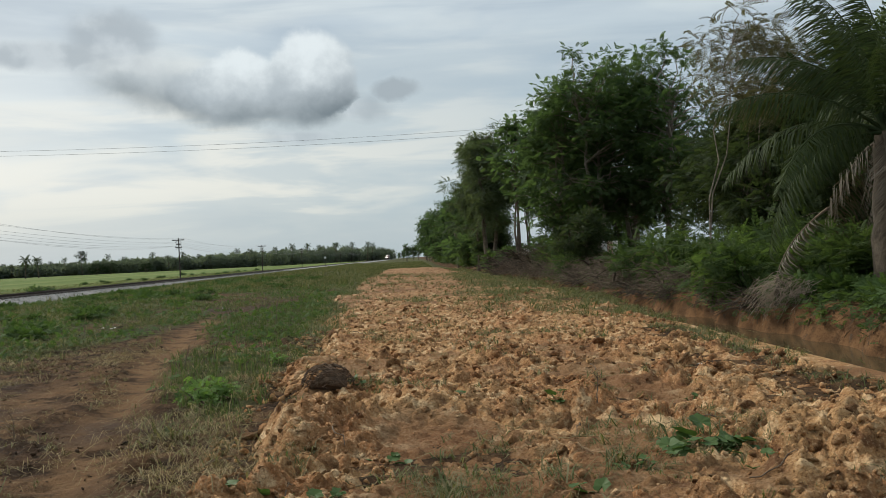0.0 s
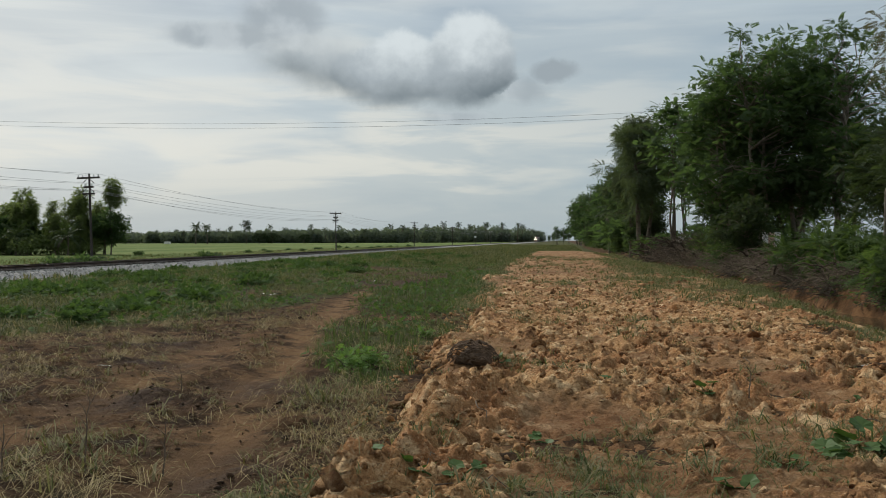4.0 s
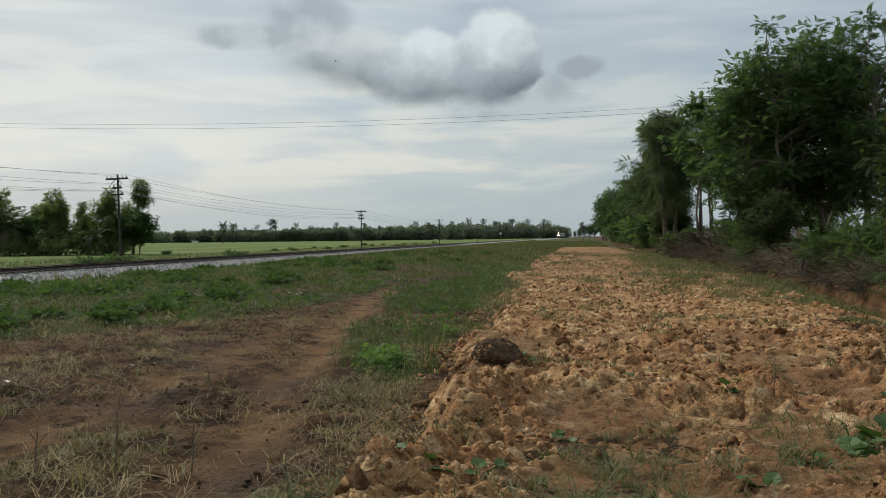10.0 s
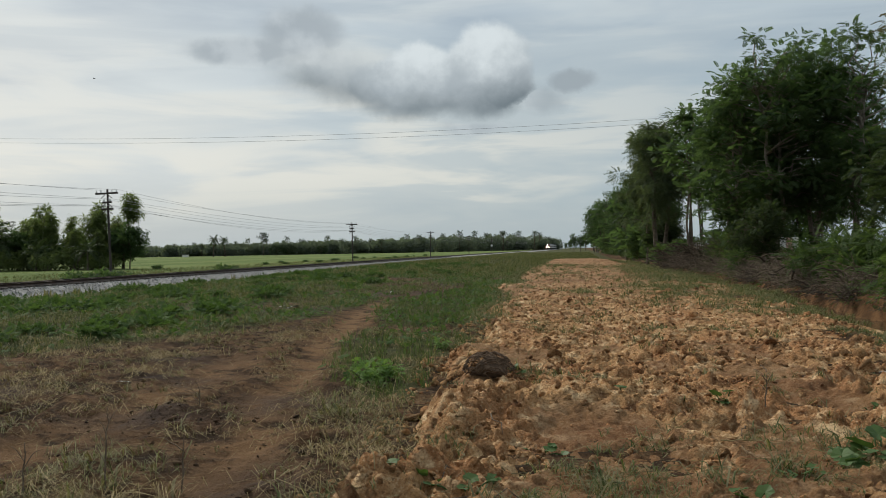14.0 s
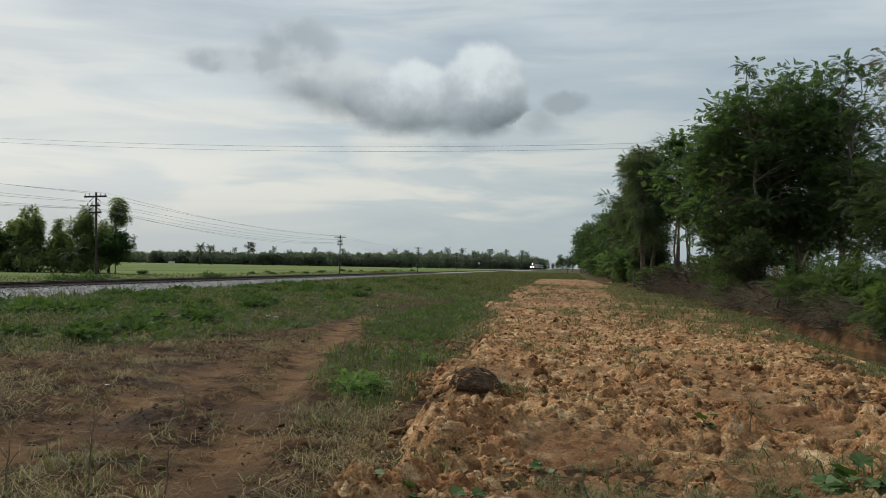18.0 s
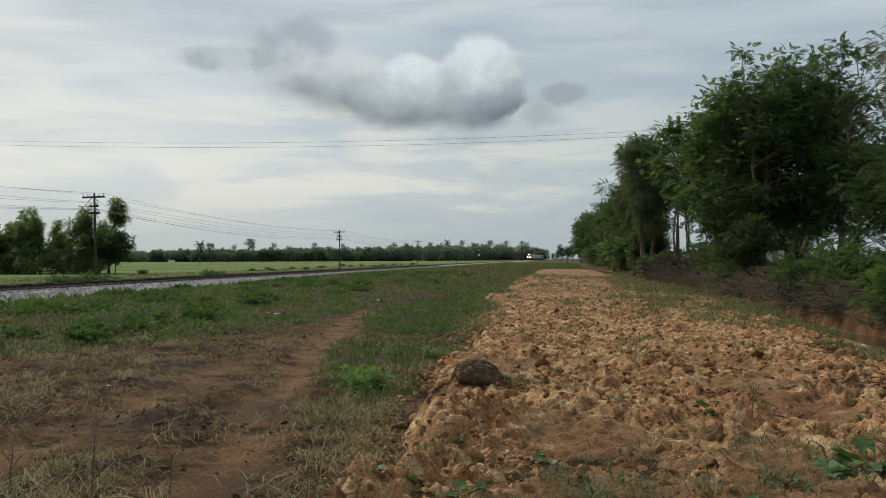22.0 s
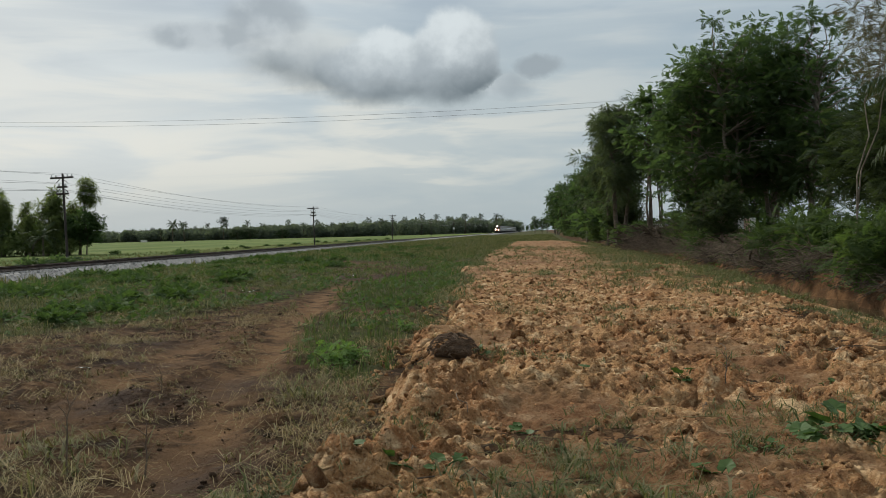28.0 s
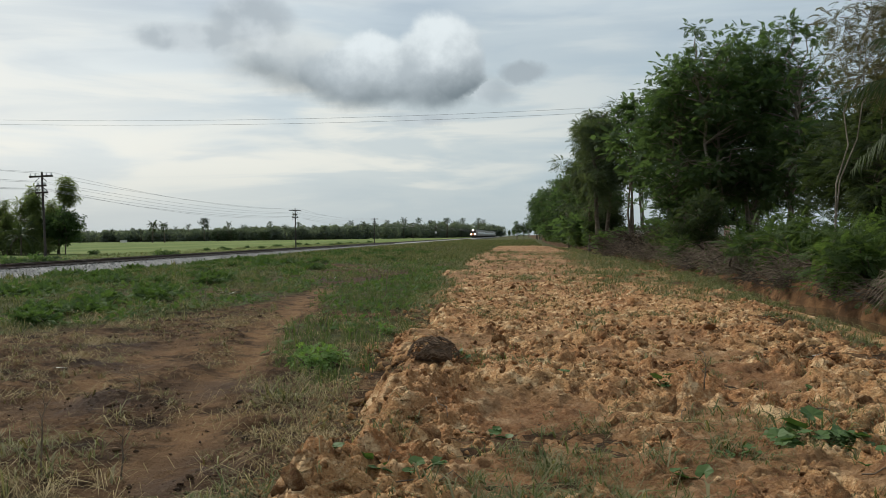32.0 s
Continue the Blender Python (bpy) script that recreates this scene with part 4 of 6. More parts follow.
def build_palm(name, label, trunk_h, fronds, length, leaflets, leaf_len, seed, dry=2, trunk_r=0.16, width=0.05, group="", lean=0.06, high=46, hang=0.9):
    r = np.random.default_rng(seed)
    palm = tagged(new(name), label, "palm tree", group)
    t = np.linspace(0, 1, 12)
    path = np.column_stack([lean * trunk_h * t ** 1.6, 0 * t, -0.3 + (trunk_h + 0.3) * t])
    rad = trunk_r * (1.25 - 0.45 * t) * (1 + 0.08 * np.sin(np.arange(12) * 2.1))
    v, f = tube_arrays(path, rad, 9)
    part_mesh("trunk", mesh_np("trunk", v, f, MAT_BARK, True), palm)
    for i in range(fronds):
        lift = i / max(1, fronds - 1)
        is_dry = i < dry
        (rv, rf), (lv, lf) = frond_arrays(length * r.uniform(0.85, 1.1), leaflets, leaf_len, 0.45 + 0.45 * (1 - lift) + r.uniform(-0.08, 0.08), hang if not is_dry else hang + 0.4, width, seed * 31 + i)
        v, f = joined([(rv, rf), (lv, lf)])
        ob = part_mesh("frond", mesh_np("frond", v, f, MAT_PALM_DRY if is_dry else MAT_PALM), palm, "dry brown hanging frond" if is_dry else "")
        yaw = i * 137.5 + r.uniform(-15, 15)
        tilt = -42 + (high + 42) * lift ** 0.9
        if is_dry:
            tilt = -30 - 9 * i
        ob.matrix_basis = pose(path[-1][0], 0, trunk_h - 0.05 + 0.12 * lift, tilt, 0, yaw)
    return palm


def set_down(ob, x, y, yaw=0.0, scale=1.0, dz=0.0):
    ob.matrix_basis = pose(x, y, float(ground_h(x, y)) + dz, 0, 0, yaw) @ Matrix.Diagonal((scale, scale, scale, 1))
    return ob


def again(ob, x, y, yaw=0.0, scale=1.0, dz=0.0):
    c = copy_thing(ob, Matrix.Identity(4))
    return set_down(c, x, y, yaw, scale, dz)


MAT_LEAF_RUSSET = leaf_material("russet_leaf", (0.075, 0.074, 0.044), (0.150, 0.128, 0.075), trans=0.3, rough=0.75, spec=0.1)
ROW = "trees along the ditch"


def build_roadside_trees():
    # tall dark feathery trees in the middle of the row
    a = build_tree("tree", "tall dark green tree with dense feathery foliage on the ditch bank", 13.2, 3.4, 1.8, 11, "feather", MAT_LEAF_DARK, MAT_BARK_PALE, 96, 44, 2, ROW)
    b = build_tree("tree", "tall dense tree with dark feathery leaves and slim pale stems", 12.2, 3.2, 1.3, 12, "feather", MAT_LEAF_DARK, MAT_BARK_PALE, 90, 44, 3, ROW)
    c = build_tree("tree", "broad-leaved dark tree with an open ragged crown", 11.6, 2.6, 1.0, 13, "broad", MAT_LEAF_DARK, MAT_BARK, 66, 24, 2, ROW, hollow=0.35)
    e = build_tree("eucalyptus_tree", "slender grey-green eucalyptus with drooping foliage", 13.5, 2.5, 2.5, 14, "drop", MAT_LEAF_GREY, MAT_BARK, 44, 90, 1, ROW, hollow=0.2)
    set_down(a, 10.6, 50.5, 20)
    set_down(b, 14.2, 49.5, 80, 1.0)
    again(a, 13.0, 53, 200, 1.0)
    again(b, 9.0, 52.5, 150, 0.93)
    k = build_tree("tree", "tree with bare pale stems under a high ragged crown", 11.4, 2.3, 5.0, 17, "broad", MAT_LEAF_DARK, MAT_BARK, 40, 20, 4, ROW, base_r=0.17, hollow=0.3)
    set_down(k, 7.7, 66, 30, 1.03)
    again(k, 9.3, 58.5, 190, 0.98)
    again(k, 11.3, 88, 77, 0.92)
    set_down(c, 10.6, 56, 30)
    set_down(e, 6.9, 84, 0, 1.1)
    again(e, 6.6, 93, 140, 1.1)
    again(e, 7.9, 88, 240, 1.0)
    for x, y, yaw, s, src in ((7.6, 98, 60, 0.95, c), (8.2, 112, 10, 0.98, b), (7.4, 128, 120, 1.0, c), (7.6, 140, 200, 1.0, b), (6.8, 155, 70, 0.98, c), (6.6, 172, 310, 1.0, b), (6.2, 188, 20, 1.0, a), (4.6, 208, 80, 1.0, c), (3.8, 224, 160, 1.05, b), (3.4, 240, 40, 1.05, c), (6.5, 232, 220, 1.0, a), (9.5, 122, 75, 1.0, a), (9.0, 105, 115, 0.9, b),
                              (22.5, 44, 30, 0.55, a), (23, 36, 90, 0.5, b), (17.5, 58, 270, 0.78, a), (16.5, 66, 0, 0.95, b), (15.5, 82, 45, 0.9, a)):
        again(src, x, y, yaw, s)
    # far end of the row, low trees near the vanishing track
    for x, y, yaw, s in ((-3.0, 320, 0, 0.60), (-0.6, 326, 90, 0.56), (1.5, 400, 90, 0.72), (5.0, 380, 180, 0.8), (4.0, 330, 270, 0.75), (5.0, 270, 40, 0.8), (-6.5, 480, 33, 0.5), (-10.0, 560, 200, 0.45)):
        again(c, x, y, yaw, s)
    # thin young tree with a sparse reddish crown
    s = build_tree("young_tree", "thin young tree with a long bare stem and sparse tufts", 9.7, 1.8, 5.0, 15, "tress", MAT_LEAF_RUSSET, MAT_BARK_PALE, 30, 22, 2, ROW, base_r=0.046, hollow=0.3, lean=0.14)
    set_down(s, 9.9, 29.8, 0)
    again(s, 12.0, 32.5, -20, 0.98)
    again(s, 13.4, 33.5, 100, 1.0)
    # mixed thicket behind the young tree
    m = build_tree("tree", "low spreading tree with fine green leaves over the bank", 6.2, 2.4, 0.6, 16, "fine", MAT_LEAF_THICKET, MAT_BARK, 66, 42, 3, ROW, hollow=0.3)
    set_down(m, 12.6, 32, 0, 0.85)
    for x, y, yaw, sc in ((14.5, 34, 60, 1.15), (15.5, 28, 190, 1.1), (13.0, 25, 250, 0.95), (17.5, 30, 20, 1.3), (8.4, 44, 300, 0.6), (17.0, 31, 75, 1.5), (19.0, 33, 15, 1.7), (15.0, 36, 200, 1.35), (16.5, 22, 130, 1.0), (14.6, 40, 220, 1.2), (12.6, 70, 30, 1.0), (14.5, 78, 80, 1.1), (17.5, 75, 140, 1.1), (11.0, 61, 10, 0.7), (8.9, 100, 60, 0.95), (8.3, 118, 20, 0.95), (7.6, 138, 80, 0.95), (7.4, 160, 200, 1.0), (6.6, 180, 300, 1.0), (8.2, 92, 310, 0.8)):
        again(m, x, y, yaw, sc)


build_roadside_trees()


def build_bushes():
    label = "leafy green bush on the edge of the ditch bank"
    kinds = [build_bush(label, 1.0, 1.5, 21, "fine", MAT_LEAF_MID, 520, "bushes on the bank"),
             build_bush("dark green bush on the edge of the ditch bank", 0.9, 1.2, 22, "fine", MAT_LEAF_MID, 460, "bushes on the bank"),
             build_bush("low spreading green weeds on the ditch bank", 1.1, 0.7, 23, "small", MAT_LEAF_BUSH, 480, "bushes on the bank")]
    thick = build_bush("tall dark thicket at the foot of the tree row", 1.7, 3.0, 27, "broad", MAT_LEAF_DARK, 560, "thicket under the trees")
    set_down(thick, 7.9, 76, 0, 0.6)
    r = np.random.default_rng(25)
    for i in range(26):
        y = 94 + 4.3 * i
        again(thick, float(bank_x(y)) + r.uniform(0.6, 2.2), y, r.uniform(0, 360), r.uniform(0.8, 1.35))
    for x, y, sc in ((9.6, 78, 0.7), (11.6, 74, 0.8), (13.5, 66, 0.8), (8.6, 86, 0.7)):
        again(thick, x, y, 50 * x, sc)
    r = np.random.default_rng(5)
    used = set()
    for i in range(190):
        y = 9 + 190 * r.random() ** 1.7
        k = int(r.choice(3, p=(0.4, 0.35, 0.25) if y > 20 else (0.15, 0.25, 0.6)))
        k = 1 if y > 64 else k
        x = float(bank_x(y)) + 0.75 + 3.6 * r.random() ** 1.3
        if 0.10 < x / y < 0.15 and 46 < y < 150 or 0.205 < x / y < 0.24 and 24 < y < 47:
            continue
        if y < 20:
            x += 0.5
        if 27 < y < 72:
            if r.random() < 0.3:
                continue
            x += 0.3
        yaw, sc = r.uniform(0, 360), r.uniform(0.7, 1.25) * (0.55 if y < 20 else 1.0 + 0.35 * float(smooth(y, 55, 110)))
        if k in used:
            again(kinds[k], x, y, yaw, sc)
        else:
            used.add(k)
            set_down(kinds[k], x, y, yaw, sc)
    for x, y, sc in ((9.3, 44.5, 0.85), (9.9, 45.2, 0.8), (10.6, 45.0, 0.8)):
        again(kinds[1], x, y, 70 * x, sc)
    for k in range(3):
        if k not in used:
            set_down(kinds[k], 11 + k, 40)


build_bushes()

oil_palm = build_palm("oil_palm", "large oil palm with long arching fronds leaning over the ditch", 3.5, 25, 3.8, 76, 0.66, 41, dry=2, trunk_r=0.34, width=0.036, lean=0.02, high=70, hang=2.2)
set_down(oil_palm, 10.6, 19.6, 15)
date_palm = build_palm("coconut_palm", "small palm with a slim trunk among the trees", 5.2, 18, 2.4, 24, 0.6, 42, dry=2, trunk_r=0.14, width=0.08)
set_down(date_palm, 5.7, 118, 0, 1.08)


# ---- left side: grove by the track, field trees, far woods ----
def build_left():
    g = "grove beyond the track"
    a = build_tree("tree", "bushy green tree in a grove beyond the track", 8.0, 2.3, 0.4, 51, "small", MAT_LEAF_GROVE, MAT_BARK, 60, 70, 2, g, hollow=0.25)
    w = build_tree("tree", "tall wispy tree with blown feathery foliage beyond the track", 9.4, 1.7, 1.6, 52, "drop", MAT_LEAF_GROVE, MAT_BARK, 56, 60, 1, g, hollow=0.15, lean=0.05)
    n = build_tree("tree", "slim tree with a blown tuft of foliage high up its stem", 9.9, 1.15, 5.6, 59, "drop", MAT_LEAF_GROVE, MAT_BARK, 34, 60, 1, g, hollow=0.1, lean=0.10)
    k = build_tree("tree", "small round dark tree at the end of the grove", 5.8, 2.3, 1.3, 60, "small", MAT_LEAF_DARK, MAT_BARK, 60, 60, 1, g, hollow=0.3)
    b = build_tree("bamboo_clump", "narrow upright plume of bamboo in the grove", 8.2, 0.95, 0.8, 64, "drop", MAT_LEAF_GROVE, MAT_BARK_PALE, 40, 44, 4, g, base_r=0.10, hollow=0.2)
    set_down(k, -56.1, 104, 0, 0.97)
    set_down(n, -58.0, 106, 0, 1.0)
    set_down(w, -62.0, 106, 0, 1.0)
    set_down(a, -70.3, 107, 0, 1.08)
    set_down(b, -67.5, 105, 0, 0.98)
    for src, x, y, yaw, sc in ((k, -58.8, 107, 70, 0.82), (w, -60.6, 108, 20, 0.80), (b, -65.1, 106, 130, 0.88), (b, -68.9, 104, 30, 0.84), (b, -63.6, 104, 250, 0.66), (b, -59.6, 103, 80, 0.62), (a, -73.2, 109, 120, 0.86), (a, -63.2, 110, 140, 0.60), (a, -66.5, 110, 60, 0.72), (k, -71.6, 104, 20, 0.9), (b, -76.8, 105, 200, 0.92),
                               (a, -78.5, 108, 20, 1.12), (a, -82, 105, 300, 1.0), (b, -85, 104, 0, 1.0), (a, -87, 108, 60, 1.0), (w, -91, 106, 0, 0.9), (a, -95, 105, 10, 1.05), (a, -100, 107, 70, 1.0)):
        again(src, x, y, yaw, sc)
    u = build_bush("dense green undergrowth at the foot of the grove", 2.2, 2.6, 57, "small", MAT_LEAF_GROVE, 900, g)
    d = build_bush("dense dark undergrowth at the foot of the grove", 2.0, 2.8, 61, "small", MAT_LEAF_MID, 900, g)
    set_down(u, -58.8, 103.5, 0, 0.8)
    set_down(d, -60.6, 106, 0, 1.0)
    for i in range(17):
        again(u, -60.5 - 2.4 * i, 102.5 + 2 * math.sin(i * 2.3), 77 * i, 0.8 + 0.45 * math.sin(i * 1.7) ** 2)
        again(d, -61.5 - 2.4 * i, 107.5 + 2 * math.sin(i * 1.3), 57 * i, 1.15 + 0.45 * math.sin(i * 2.1) ** 2)
    # dark low shrubs beyond the track
    s = build_bush("low dark shrub on the edge of the rice field", 1.4, 0.9, 62, "small", MAT_LEAF_DARK, 420, "shrubs by the rice field")
    set_down(s, -52.3, 104.5, 0, 0.5)
    r = np.random.default_rng(63)
    for i in range(16):
        again(s, -49 + r.normal(0, 4.2), 116 + 150 * (i + r.random()) / 16, r.uniform(0, 360), r.uniform(0.3, 0.6))
    for x, y, sc in ((-31.5, 74.0, 0.8), (-30.5, 52.5, 0.9), (-31.2, 50.5, 0.8)):
        again(s, x, y, 40 * x, sc)
    p = build_palm("banana_palm", "broad-fronded palm in the grove beyond the track", 3.2, 13, 3.4, 22, 0.8, 53, dry=1, trunk_r=0.16, width=0.13, group=g)
    set_down(p, -74.6, 102, 0, 1.35)
    again(p, -72.0, 101, 200, 1.05)
    again(p, -60.0, 101, 120, 0.7)
    again(p, -66.6, 100.5, 40, 0.7)
    c = build_palm("coconut_palm", "tall coconut palm standing in the field", 8.6, 16, 3.6, 16, 1.1, 54, dry=0, trunk_r=0.24, width=0.22, group="field palms")
    set_down(c, -187, 432, 0)
    again(c, -184.0, 440, 200, 0.95)
    d = build_tree("tree", "round dark tree standing alone in the rice field", 7.5, 5.0, 0.6, 55, "broad", MAT_LEAF_SHADE, MAT_BARK, 60, 26, 2, "field trees", hollow=0.3)
    set_down(d, -151, 425, 0, 0.85)
    again(d, -145, 427, 90, 0.85)
    again(d, -127.3, 425, 200, 0.72)
    t = build_tree("tree", "tall dark tree rising over the far wood", 17.0, 4.0, 8.0, 56, "broad", MAT_LEAF_SHADE, MAT_BARK, 46, 26, 1, "field trees", hollow=0.3)
    set_down(t, -218.5, 590, 0)
    # coconut palms whose heads stand out of the far wood
    def wood_line(u):
        return -430 + 408 * u, 650 + 170 * float(smooth(u, 0.75, 1.0)), float(np.interp(u, (0, 0.35, 0.7, 0.9, 0.96, 1.0), (9.0, 10.5, 12.5, 16.5, 15.5, 11.0)))

    r = np.random.default_rng(8)
    q = build_palm("coconut_palm", "coconut palm rising from the far wood", 10.5, 12, 2.7, 9, 0.9, 58, dry=0, trunk_r=0.2, width=0.22, group="palms of the far wood")
    x, y, h = wood_line(0.5)
    set_down(q, x, y + 10, 0, (h + 2.5) / 11.5)
    for i in range(44):
        x, y, h = wood_line((i + r.random()) / 45)
        again(q, x, y + 30 * r.random(), r.uniform(0, 360), (h + r.uniform(-2.5, 1.8)) / 11.5)
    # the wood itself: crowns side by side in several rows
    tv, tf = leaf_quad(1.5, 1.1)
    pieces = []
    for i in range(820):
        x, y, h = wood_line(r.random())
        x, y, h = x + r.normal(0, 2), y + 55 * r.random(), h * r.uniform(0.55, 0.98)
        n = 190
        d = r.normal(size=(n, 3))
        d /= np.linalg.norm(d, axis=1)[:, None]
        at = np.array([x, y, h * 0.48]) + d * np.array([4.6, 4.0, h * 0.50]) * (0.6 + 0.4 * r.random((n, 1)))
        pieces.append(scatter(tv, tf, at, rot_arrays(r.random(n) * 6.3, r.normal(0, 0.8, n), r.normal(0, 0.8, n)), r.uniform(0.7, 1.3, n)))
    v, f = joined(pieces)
    # the far wood's leaf colour carries its haze
    tagged(new("far_wood", mesh_np("far_wood", v, f, MAT_LEAF_FAR_HAZE)), "dark line of far coconut palms and trees behind the rice field", "wood", kind="stuff")


build_left()


# ---- train ----
MAT_LOCO = simple("dark_loco_paint", (0.055, 0.035, 0.03), (0.10, 0.06, 0.045), 1.2, 0.5, spec=0.4)
MAT_LOCO_FRONT = simple("orange_loco_front", (0.28, 0.09, 0.03), (0.36, 0.13, 0.05), 1.2, 0.5, spec=0.4)
MAT_COACH = simple("silver_coach_side", (0.19, 0.18, 0.165), (0.27, 0.255, 0.23), 0.8, 0.55, 0.1, 0.3)
MAT_COACH_ROOF = simple("grey_coach_roof", (0.20, 0.20, 0.20), (0.28, 0.28, 0.28), 0.8, 0.5)
MAT_DARK = simple("dark_underframe", (0.02, 0.02, 0.02), (0.045, 0.04, 0.035), 2.0, 0.8)
MAT_GLASS = simple("dark_window_glass", (0.02, 0.025, 0.03), (0.04, 0.045, 0.05), 1.0, 0.1, spec=0.6)


def glow(name, col, strength):
    m = bpy.data.materials.new(name)
    m.use_nodes = True
    g = Nodes(m.node_tree)
    e = g.add("ShaderNodeEmission")
    e.inputs[0].default_value, e.inputs[1].default_value = (*col, 1), strength
    g.put(e.outputs[0], g.add("ShaderNodeOutputMaterial").inputs[0])
    return m


MAT_LAMP = glow("headlamp_glow", (1.0, 0.80, 0.66), 14.0)


def hull(bm, w, l, h, y, z, crown=0.35, n=8):
    """A vehicle body with a rounded roof, from y to y + l."""
    prof = [(-w / 2, 0), (-w / 2, h - crown)]
    prof += [(-w / 2 * math.cos(a), h - crown + crown * math.sin(a)) for a in np.linspace(0.15, math.pi - 0.15, n)]
    prof += [(w / 2, h - crown), (w / 2, 0)]
    ends = [[bm.verts.new((px, yy, z + pz)) for px, pz in prof] for yy in (y, y + l)]
    k = len(prof)
    for i in range(k):
        bm.faces.new((ends[0][i], ends[0][(i + 1) % k], ends[1][(i + 1) % k], ends[1][i]))
    bm.faces.new(ends[0][::-1])
    bm.faces.new(ends[1])
    bmesh.ops.recalc_face_normals(bm, faces=bm.faces[:])


def wheel_set(parent, y, r=0.46):
    bm = bmesh.new()
    for s in (-0.53, 0.53):
        bmesh.ops.create_cone(bm, cap_ends=True, segments=16, radius1=r, radius2=r, depth=0.13, matrix=Matrix.LocRotScale((s, y, r), Euler((0, radians(90), 0)), None))
    bmesh.ops.create_cone(bm, cap_ends=True, segments=8, radius1=0.08, radius2=0.08, depth=1.1, matrix=Matrix.LocRotScale((0, y, r), Euler((0, radians(90), 0)), None))
    part("wheelset", bm, MAT_DARK, parent)


def build_loco():
    t = tagged(new("locomotive"), "dark diesel locomotive with three lit headlamps on the track", "locomotive")
    bm = bmesh.new()
    hull(bm, 2.75, 16.0, 2.85, 0.15, 1.0)
    part("body", bm, MAT_LOCO, t)
    bm = bmesh.new()
    box(bm, (2.6, 0.2, 1.1), (0, 0.06, 1.62), bevel=0.05)
    part("nose_panel", bm, MAT_LOCO_FRONT, t)
    for s in (-0.62, 0.62):
        bm = bmesh.new()
        box(bm, (0.95, 0.05, 0.75), (s, 0.12, 2.72), bevel=0.03)
        part("windscreen", bm, MAT_GLASS, t)
    bm = bmesh.new()
    box(bm, (2.6, 17.0, 0.35), (0, 8.2, 0.86), bevel=0.03)
    part("underframe", bm, MAT_DARK, t)
    bm = bmesh.new()
    box(bm, (2.3, 0.12, 0.45), (0, -0.25, 0.55), bevel=0.03)
    part("pilot", bm, MAT_DARK, t)
    # glowing discs are larger than the lamps, their glare built into the size
    for x, z, r in ((-0.80, 1.72, 0.31), (0.80, 1.72, 0.31), (0.0, 3.55, 0.33)):
        bm = bmesh.new()
        bmesh.ops.create_cone(bm, cap_ends=True, segments=16, radius1=r, radius2=r * 0.9, depth=0.16, matrix=Matrix.LocRotScale((x, -0.10 if z < 3 else 0.12, z), Euler((radians(90), 0, 0)), None))
        part("headlamp", bm, MAT_LAMP, t, "bright lit headlamp")
    for y in (2.2, 4.0, 5.8, 10.6, 12.4, 14.2):
        wheel_set(t, y)
    return t


def build_coach():
    t = tagged(new("railway_coach"), "silver-grey railway coach behind the locomotive", "railway coach", "coaches of the train")
    bm = bmesh.new()
    hull(bm, 2.8, 21.4, 2.95, 0.4, 0.95, 0.55)
    part("body", bm, MAT_COACH, t)
    bm = bmesh.new()
    box(bm, (2.3, 21.0, 0.08), (0, 11.1, 3.90), bevel=0.03)
    part("roof", bm, MAT_COACH_ROOF, t)
    for i in range(9):
        for s in (-1, 1):
            bm = bmesh.new()
            box(bm, (0.04, 1.3, 0.75), (s * 1.40, 2.4 + 2.15 * i, 2.35), bevel=0.015)
            part("window", bm, MAT_GLASS, t)
    bm = bmesh.new()
    box(bm, (2.3, 20.5, 0.4), (0, 11, 0.78))
    part("underframe", bm, MAT_DARK, t)
    for y in (2.6, 4.7, 17.4, 19.5):
        wheel_set(t, y)
    return t


loco = build_loco()
coaches = [build_coach()]
for i in range(11):
    coaches.append(copy_thing(coaches[0], Matrix.Identity(4)))

# the front of the train along the track: seconds, y
TRAIN = [(0, 785), (6, 730), (12, 668), (17, 622), (20, 584), (23, 545), (28, 479), (32, 423)]


